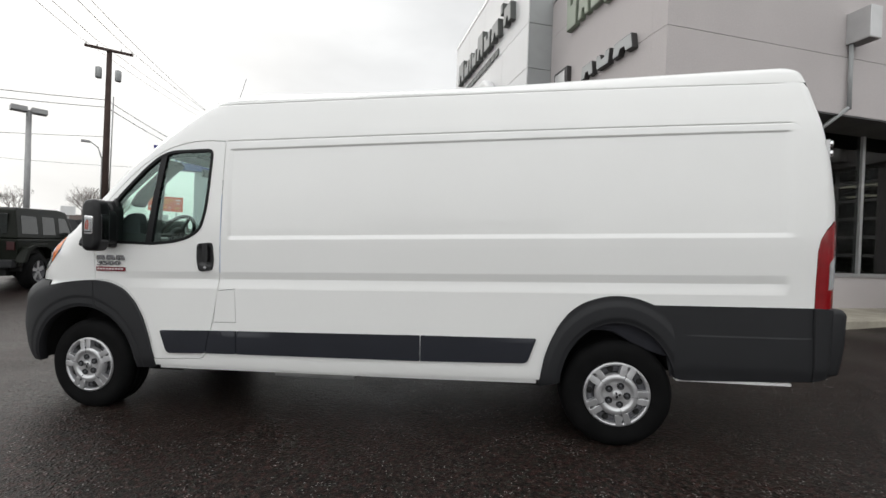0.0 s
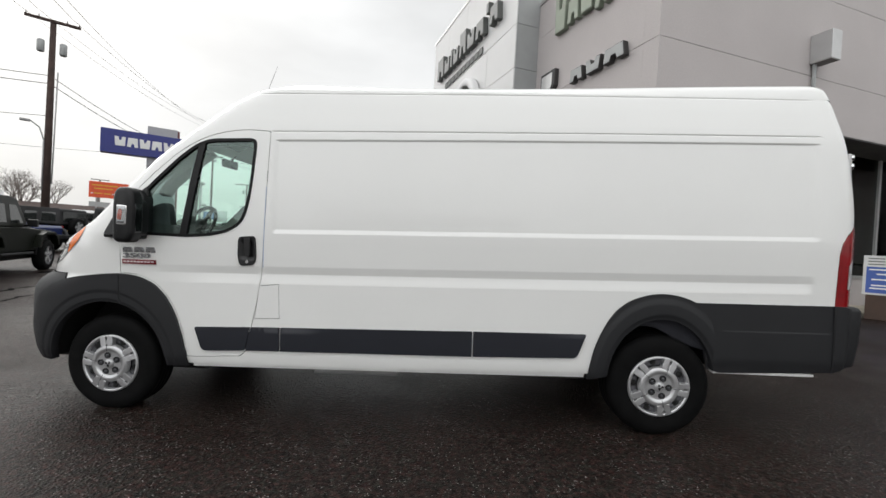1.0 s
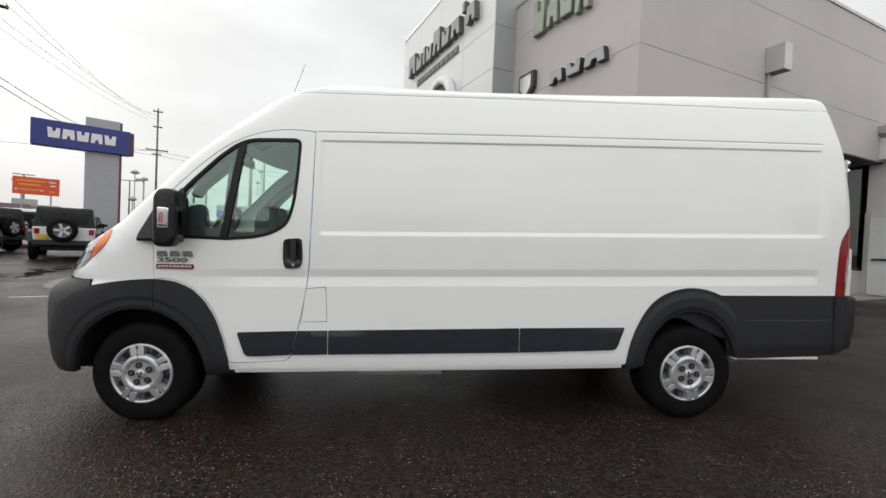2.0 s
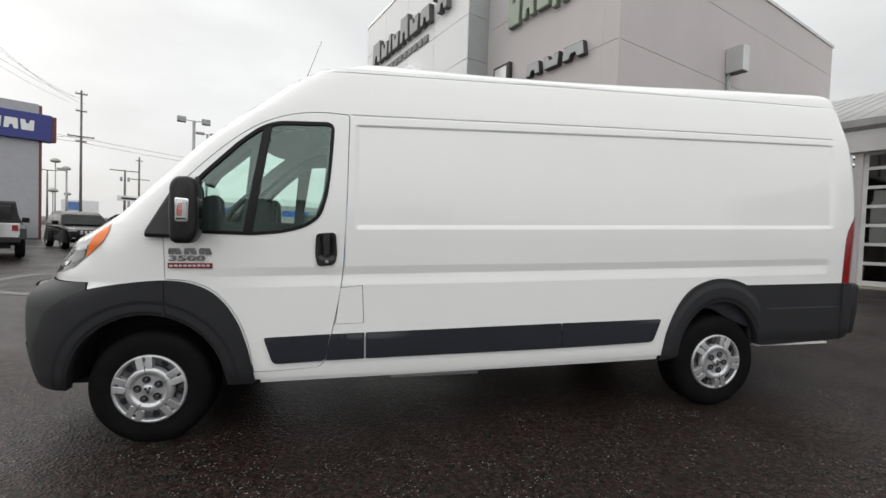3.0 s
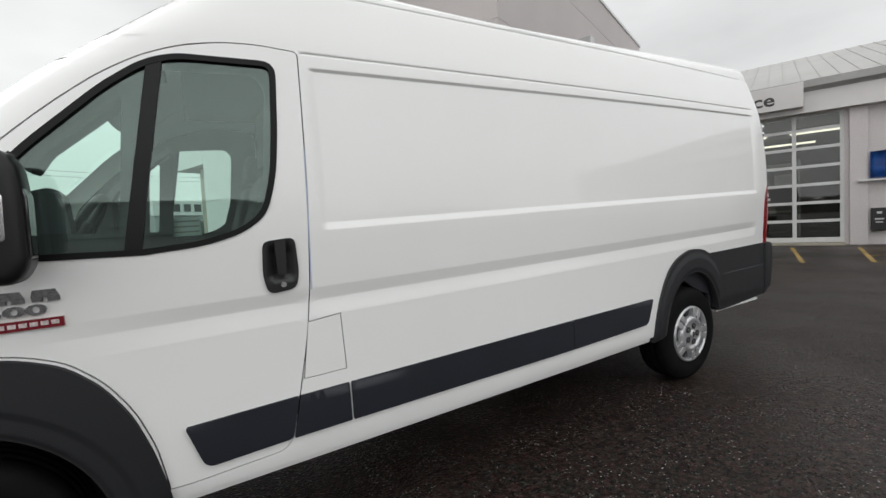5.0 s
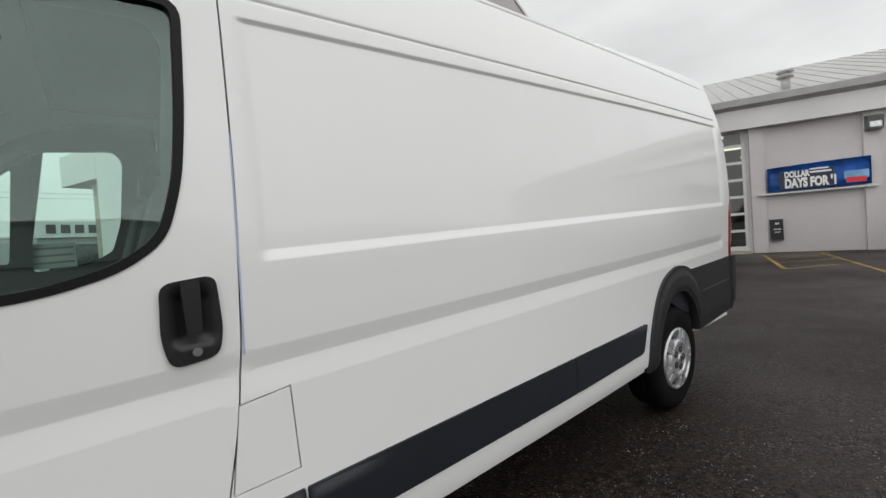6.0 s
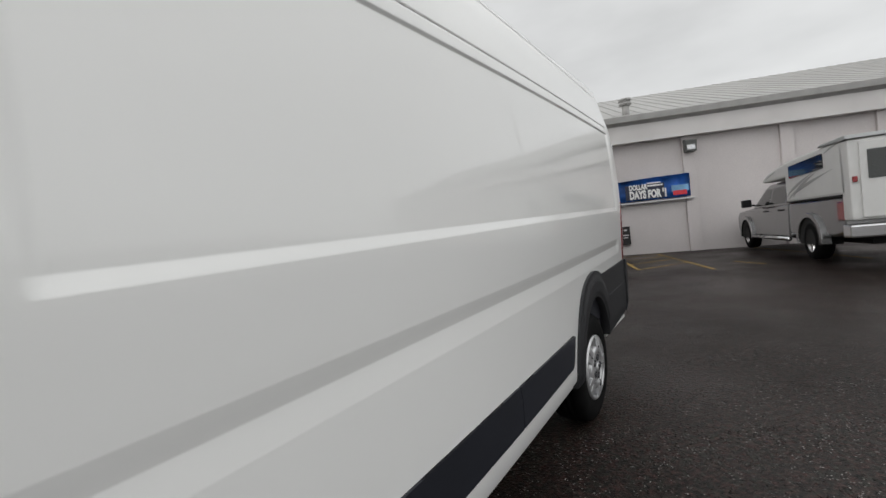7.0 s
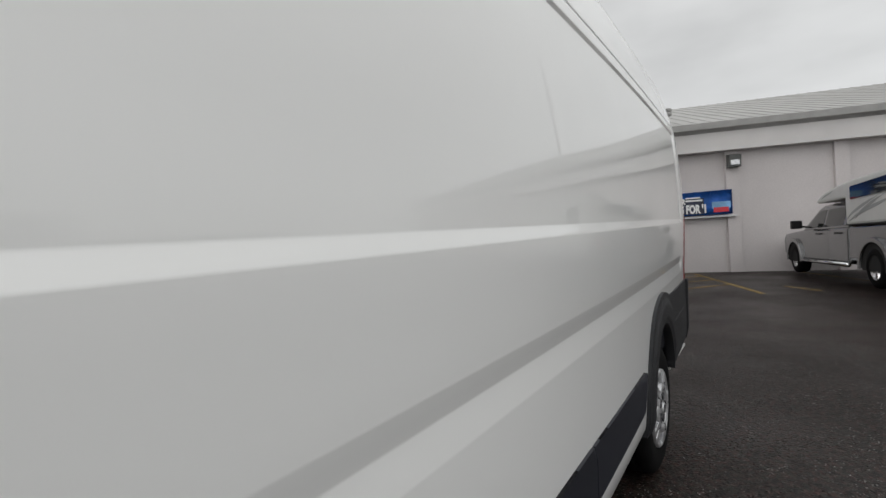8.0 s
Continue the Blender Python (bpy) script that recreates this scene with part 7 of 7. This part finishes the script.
for k in range(5):
    bm = bmesh.new()
    prism(bm, notched(0.78 + 0.72 * k, 1.42 + 0.72 * k, 6.68, 7.32, k % 2 == 0), "y", -0.375, -0.342, bevel=0.01)
    part("block", bm, M["sign_white"], py, "white block")

ob_ = thing("billboard", pose(-44.88, 48.34, gh(-45, 48) + 0.35, 0, 0, 41), "orange-red roadside billboard with yellow print", "billboard")
bar("board", M["orange"], ob_, (0, 4.03, -0.1, 0.1, 4.0, 6.02), bevel=0.02)
for z, x0, x1, ma in ((5.45, 0.3, 2.9, "yellow"), (5.02, 0.5, 2.4, "yellow"), (5.45, 3.1, 3.7, "sign_white"), (5.05, 3.2, 3.65, "sign_white"), (4.42, 0.55, 1.35, "yellow"), (4.42, 1.5, 2.2, "yellow"), (4.42, 0.2, 0.42, "sign_white"), (4.42, 2.35, 2.6, "sign_white"), (4.36, 3.1, 3.6, "yellow")):
    bar("print_bar", M[ma], ob_, (x0, x1, -0.13, -0.102, z + 0.04, z + 0.18))
for x in (0.7, 3.2):
    bar("post", M["pole_grey"], ob_, (x, x + 0.15, -0.07, 0.07, -0.5, 4.0))


def lamp_post(x, y, z, heads, label, arm=0.55, r=0.07, size=(0.55, 0.34, 0.16), turn=20, tilt=4):
    """A slim street lamp with one or two box heads."""
    p = thing("street_lamp", pose(x, y, gh(x, y), 0, 0, turn), label, "street lamp")
    z += rise(x, y) - gh(x, y)
    bm = bmesh.new()
    cyl(bm, (0, 0, 0), (0, 0, z), r * 1.3, r, 14)
    part("pole", bm, M["pole_grey"], p)
    for s in heads:
        bm = bmesh.new()
        cyl(bm, (0, 0, z - 0.05), (s * arm, 0, z), 0.035, seg=8)
        part("arm", bm, M["pole_grey"], p)
        bm = bmesh.new()
        box(bm, s * arm, s * (arm + size[0]), -size[1] / 2, size[1] / 2, z - size[2] / 2, z + size[2] / 2, bevel=0.03)
        part("head", bm, M["pole_grey"], p)
    return p


def round_lamp(x, y, z):
    p = thing("round_lamp", pose(x, y, gh(x, y)), "dark round-headed lamp post", "street lamp", "round lamp posts")
    z += rise(x, y)
    bm = bmesh.new()
    cyl(bm, (0, 0, 0), (0, 0, z - gh(x, y)), 0.06, 0.05, 10)
    part("pole", bm, M["pole_grey"], p)
    bm = bmesh.new()
    lathe(bm, [(0.0, 0.32), (0.22, 0.28), (0.42, 0.1), (0.44, 0.0), (0.3, -0.12), (0.0, -0.16)], 18, Matrix.Translation((0, 0, z - gh(x, y))))
    part("head", bm, M["gutter"], p)


lamp_post(-16.63, 12.13, 6.35, (-1, 1), "galvanised street lamp with two box heads", 0.06, 0.09, (0.50, 0.42, 0.22), 60)
lamp_post(-12.92, 34.75, 9.87, (-1, 1), "galvanised street lamp with two box heads", 0.55, 0.11, (0.62, 0.5, 0.42), 22)
lamp_post(-14.66, 42.62, 10.45, (-1, 1), "dark street lamp with two flat heads", 0.25, 0.10, (0.75, 0.45, 0.2), 22)
lamp_post(-27.74, 44.13, 6.4, (-1,), "slim street lamp with a flat head", 0.0, 0.07, (0.7, 0.4, 0.25), 30)
for x, y, z in ((-22.51, 63.21, 10.6), (-29.93, 81.74, 11.0), (-30.68, 47.24, 7.55), (-33.16, 52.85, 7.44), (-40.80, 65.49, 5.3), (-30.84, 47.17, 4.5)):
    round_lamp(x, y, z)


# paler copy of the pole wood, distance haze put into its colour
M["far_pole"] = mat("hazy_grey_pole_wood", (0.17, 0.15, 0.14), 0.9, vary=0.2)


def utility_pole(x, y, top, r, arms, turn, cans=0, lean=0.0, label="dark wooden utility pole with a crossarm"):
    p = thing("utility_pole", pose(x, y, gh(x, y), 0, 0, turn), label, "utility pole", "utility poles")
    h = top + rise(x, y) - gh(x, y)
    bm = bmesh.new()
    cyl(bm, (0, 0, 0), (lean, 0, h), r * 1.25, r * 0.8, 14)
    wood = M["pole_wood"] if y < 40 else M["far_pole"]
    part("pole", bm, wood, p)
    for z, ln in arms:
        xx = lean * z / h
        bm = bmesh.new()
        box(bm, xx - ln / 2, xx + ln / 2, -0.16, -0.04, z - 0.06, z + 0.06)
        part("crossarm", bm, wood, p)
        for k in (-0.47, -0.25, 0.25, 0.47):
            bm = bmesh.new()
            cyl(bm, (xx + ln * k, -0.1, z + 0.06), (xx + ln * k, -0.1, z + 0.20), 0.03, 0.022, 8)
            part("insulator", bm, M["gutter"], p)
    for k in range(cans):
        bm = bmesh.new()
        lathe(bm, [(0.0, 0.62), (0.10, 0.60), (0.15, 0.55), (0.15, 0.04), (0.12, 0.0), (0.0, 0.0)], 16, Matrix.Translation((lean + (-0.42, 0.42, 0.0)[k], -0.26, h - 1.62)))
        part("transformer", bm, M["panel_grey"], p, "grey transformer can")
    return p


P1 = utility_pole(-18.56, 17.39, 11.25, 0.15, ((11.1, 2.1),), 42, 2, 0.05)
bm = bmesh.new()
cyl(bm, (-0.14, -0.12, 2.6), (-0.14, -0.12, 5.2), 0.03, seg=8)
cyl(bm, (-0.14, -0.12, 5.2), (-0.30, -0.2, 5.75), 0.03, seg=8)
cyl(bm, (-0.30, -0.2, 5.75), (-0.62, -0.3, 6.0), 0.03, seg=8)
box(bm, -1.0, -0.62, -0.40, -0.22, 5.93, 6.05, bevel=0.03)
part("lamp_arm", bm, M["pole_grey"], P1, "curved arm with a street lamp head")
bm = bmesh.new()
cyl(bm, (0.22, -0.2, 3.0), (0.30, -0.2, 8.6), 0.03, seg=8)
part("riser", bm, M["pole_grey"], P1, "pale riser pipe")
utility_pole(-29.37, 48.94, 15.4, 0.11, ((14.7, 1.0), (12.9, 0.9), (10.2, 2.2), (9.7, 0.9)), 30)
utility_pole(-32.87, 64.15, 9.0, 0.14, ((8.5, 3.4),), 26, 2)
utility_pole(-35.76, 73.87, 12.3, 0.14, ((11.3, 0.9), (8.3, 2.8)), 26)
utility_pole(-49.66, 75.23, 9.5, 0.12, ((9.2, 2.4),), 30)
utility_pole(-57.71, 64.26, 8.6, 0.12, ((8.2, 2.4),), 40)
utility_pole(-60.69, 67.27, 8.0, 0.12, ((7.6, 2.4),), 40)


mast = thing("flag_mast", pose(21.4, -6.9, gh(21.4, -6.9)), "slim grey metal mast standing beyond the service wing", "mast")
bm = bmesh.new()
cyl(bm, (0, 0, 0), (0, 0, 11.8), 0.08, 0.05, 12)
part("pole", bm, M["pole_grey"], mast)
bm = bmesh.new()
cyl(bm, (0, 0, 0), (0, 0, 0.12), 0.16, 0.14, 16)
part("base", bm, M["pole_grey"], mast)


def cable(p, q, sag, r=0.012):
    bm = bmesh.new()
    p, q = (Vector((v[0], v[1], v[2] + rise(v[0], v[1]))) for v in (p, q))
    pts = [p.lerp(q, k / 24) - Vector((0, 0, sag * 4 * (k / 24) * (1 - k / 24))) for k in range(25)]
    for a, b in zip(pts, pts[1:]):
        cyl(bm, a, b, r, seg=5, cap=False)
    return tagged(part("power_line", bm, M["wire"]), "thin black overhead power line", "cable", "power lines")


for dx, dy, z, s in ((-1.0, -0.9, 11.75, 0.6), (-0.4, -0.4, 11.75, 0.7), (0.5, 0.5, 11.75, 0.8), (1.0, 0.9, 11.75, 0.9)):
    cable((-18.56 + dx, 17.39 + dy, z), (-29.6 + dx * 0.6, 48.8 + dy * 0.5, 15.0 - abs(dx)), s, 0.010)
    cable((-18.56 + dx, 17.39 + dy, z), (1.6 + dx, -22.0 + dy, 12.4), s, 0.013)
for z0, z1 in ((8.6, 10.4), (8.2, 9.95)):
    cable((-18.56, 17.39, z0), (-29.6, 48.8, z1), 0.9, 0.018)
    cable((-18.56, 17.39, z0), (-42.0, 2.0, z0 + 1.2), 0.8, 0.018)
cable((-18.56, 17.39, 6.6), (-44.0, 6.0, 6.4), 0.4, 0.014)
cable((-29.6, 48.8, 10.4), (10.0, 70.0, 10.6), 1.1, 0.018)
cable((-29.6, 48.8, 9.95), (10.0, 70.0, 10.1), 1.2, 0.018)
cable((-29.6, 48.8, 10.4), (-70.0, 30.0, 10.6), 1.1, 0.018)

# far shops and signs
fs = thing("far_shop", pose(-23.66, 51.91, gh(-24, 52), 0, 0, 25), "low grey shop with a blue band across the street", "building")
bar("wall", M["wall_grey"], fs, (0, 22, 0, 10, 0, 4.25))
bar("band", M["banner_blue"], fs, (-0.03, 22.03, -0.04, 10, 2.85, 3.65), "blue painted band")
bar("roof_edge", M["trim_white"], fs, (-0.06, 22.06, -0.07, 10, 4.2, 4.32))
bar("roof_unit", M["gutter"], fs, (4.0, 5.0, 3.0, 4.0, 4.32, 4.95))
sg = thing("roadside_sign", pose(-33.66, 63.76, gh(-34, 64), 0, 0, 27), "white roadside sign box with dark bars", "sign")
bar("board", M["sign_white"], sg, (0, 2.75, -0.15, 0.15, 4.3, 5.05), bevel=0.02)
bar("print_bar", M["ink"], sg, (0.5, 2.2, -0.18, -0.152, 4.5, 4.8))
bar("post", M["pole_grey"], sg, (1.2, 1.5, -0.1, 0.1, 0, 4.3))
sg = thing("roadside_sign", pose(-30.33, 59.94, gh(-31, 60), 0, 0, 27), "small yellow roadside sign", "sign")
bar("board", M["yellow"], sg, (0, 1.0, -0.08, 0.08, 2.6, 3.3), bevel=0.02)
bar("post", M["pole_grey"], sg, (0.45, 0.55, -0.05, 0.05, 0, 2.6))
sg = thing("roadside_sign", pose(-46.67, 73.61, gh(-47, 73), 0, 0, 30), "white and blue roadside sign board", "sign")
bar("board", M["sign_white"], sg, (0, 4.6, -0.1, 0.1, 2.6, 4.6), bevel=0.02)
bar("print_patch", M["sign_pale_blue"], sg, (0.7, 2.5, -0.14, -0.102, 3.0, 4.3))
bar("post", M["pole_grey"], sg, (2.2, 2.4, -0.05, 0.05, 0, 2.6))
sg = thing("roadside_sign", pose(-50.70, 41.73, gh(-51, 41), 0, 0, 45), "small white sign box over the trees", "sign")
bar("board", M["sign_white"], sg, (0, 1.4, -0.1, 0.1, 3.1, 4.2), bevel=0.02)
bar("post", M["pole_grey"], sg, (0.6, 0.8, -0.05, 0.05, 0, 3.1))
hs = thing("far_house", pose(-53.85, 55.14, gh(-54, 55), 0, 0, 42), "low pale house with a flat roof across the street", "house")
bar("wall", M["trim_white"], hs, (0, 6.5, 0, 8, 0, 3.2))
bar("roof", M["gutter"], hs, (-0.3, 6.8, -0.3, 8.3, 3.2, 3.5))
bar("roof_unit", M["panel_grey"], hs, (2.0, 4.6, 2.0, 4.0, 3.5, 4.3))
hs = thing("far_house", pose(-61.43, 36.78, gh(-61, 36), 0, 0, 50), "low brown shed across the street", "house")
bar("wall", M["pole_wood"], hs, (0, 22, 0, 8, 0, 2.2))
bm = bmesh.new()
prism(bm, [(-0.5, 2.2), (4.0, 3.5), (8.5, 2.2)], "x", -0.4, 22.4)
part("roof", bm, M["pole_wood"], hs)
fs = thing("far_shop", pose(-2.68, 47.02, gh(-3, 47), 0, 0, 24), "low white shop with a dark lettered fascia across the street", "building")
bar("wall", M["panel_grey"], fs, (0, 16, 0.3, 10, 0, 3.6))
bar("fascia", M["wall_white"], fs, (-0.2, 16, 0, 0.6, 3.6, 5.0), "white sign fascia")
bar("shop_window", M["car_glass"], fs, (0.6, 12.0, 0.25, 0.298, 0.6, 3.0), "dark shop window")
for k in range(5):
    bar("block", M["ink"], fs, (0.5 + 1.0 * k, 1.15 + 1.0 * k, -0.06, -0.002, 3.95, 4.7), "dark raised sign block")
# a long low building and parked rows behind the camera's side, which the paint mirrors
hs = thing("roadside_shop", pose(-20.0, -62.0, gh(-20, -62), 0, 0, 8), "long low grey shop across the road", "building")
bar("wall", M["panel_grey"], hs, (0, 34, -12, 0, 0, 5.6))
bar("roof_edge", M["gutter"], hs, (-0.3, 34.3, -12, 0.3, 5.6, 6.0))


# ---- trees ----
# twigs lightened in colour for the haze between street and trees
M["twig"] = mat("haze_paled_twigs", (0.20, 0.175, 0.16), 0.9, vary=0.2)
def bare_tree(x, y, h, seed, label="bare grey deciduous tree behind the street"):
    """A leafless tree: trunk and limbs, and a crown of fine twigs."""
    rnd = random.Random(seed)
    t = thing("bare_tree", pose(x, y, gh(x, y)), label, "tree", "bare trees")
    wood, twigs = bmesh.new(), bmesh.new()

    def grow_limb(p, d, ln, r, lvl):
        q = p + d * ln
        cyl(wood if lvl < 2 else twigs, p, q, r, r * 0.65, 6 if lvl < 2 else 3, cap=False)
        if lvl >= 6:
            return
        for _ in range(3 if lvl < 5 else 2):
            nd = (d + Vector((rnd.uniform(-0.8, 0.8), rnd.uniform(-0.8, 0.8), rnd.uniform(-0.15, 0.6)))).normalized()
            grow_limb(p.lerp(q, rnd.uniform(0.65, 1.0)), nd, ln * rnd.uniform(0.6, 0.8), r * 0.55, lvl + 1)

    grow_limb(Vector((0, 0, 0)), Vector((0, 0, 1)), h * 0.26, h * 0.020, 0)
    part("trunk", wood, M["bark"], t, "grey-brown trunk and limbs")
    tagged(part("crown", twigs, M["twig"], t, "fine bare twigs"), kind="stuff")


for i, (x, y, h) in enumerate(((-63.94, 57.59, 9.6), (-61.52, 60.08, 8.8), (-56.87, 49.86, 8.4), (-69.77, 50.31, 9.0), (-73.70, 66.33, 10.0), (-65.79, 44.30, 8.0), (-58.33, 36.76, 7.5), (-63.82, 38.79, 9.0))):
    bare_tree(x, y, 1.25 * h, 11 + i)


def far_woods():
    """A low, uneven belt of distant trees all round the place."""
    rnd = random.Random(5)
    co, fa = [], []
    for k in range(9000):
        a = rnd.uniform(0, math.tau)
        d = rnd.uniform(150, 330)
        x, y = d * math.cos(a), d * math.sin(a)
        h = rnd.uniform(1.3, 2.7) * (1 + 0.35 * math.sin(a * 7) * math.sin(a * 3 + 1))
        if y < -60:
            h *= 2.6
        w = rnd.uniform(0.5, 1.3) * (2.2 if y < -60 else 1.0)
        n0 = len(co)
        for lv, (fr, ww) in enumerate(((0.0, 0.7), (0.55, 1.0), (0.88, 0.8))):
            for s in range(6):
                an = s * math.tau / 6 + rnd.uniform(-0.3, 0.3)
                co.append((x + w * ww * math.cos(an) * rnd.uniform(0.7, 1.2), y + w * ww * math.sin(an) * rnd.uniform(0.7, 1.2), gh(x, y) - 0.3 + h * (fr + rnd.uniform(-0.06, 0.06))))
        co.append((x, y, gh(x, y) - 0.3 + h * rnd.uniform(0.92, 1.02)))
        for lv in range(2):
            for s in range(6):
                fa.append((n0 + lv * 6 + s, n0 + lv * 6 + (s + 1) % 6, n0 + lv * 6 + 6 + (s + 1) % 6, n0 + lv * 6 + 6 + s))
        for s in range(6):
            fa.append((n0 + 12 + s, n0 + 12 + (s + 1) % 6, n0 + 18))
    me = bpy.data.meshes.new("far_woods")
    me.from_pydata(co, [], fa)
    me.materials.append(M["woods"])
    return tagged(new("far_woods", me), "low grey-green belt of distant winter trees, with haze in the colour", "woods", kind="stuff")


# tree colour is paled to stand for the haze of distance
M["woods"] = mat("hazy_winter_woods", (0.25, 0.24, 0.23), 0.95, vary=0.4, vary_scale=0.12, grain=0.3, grain_scale=1.2)
far_woods()
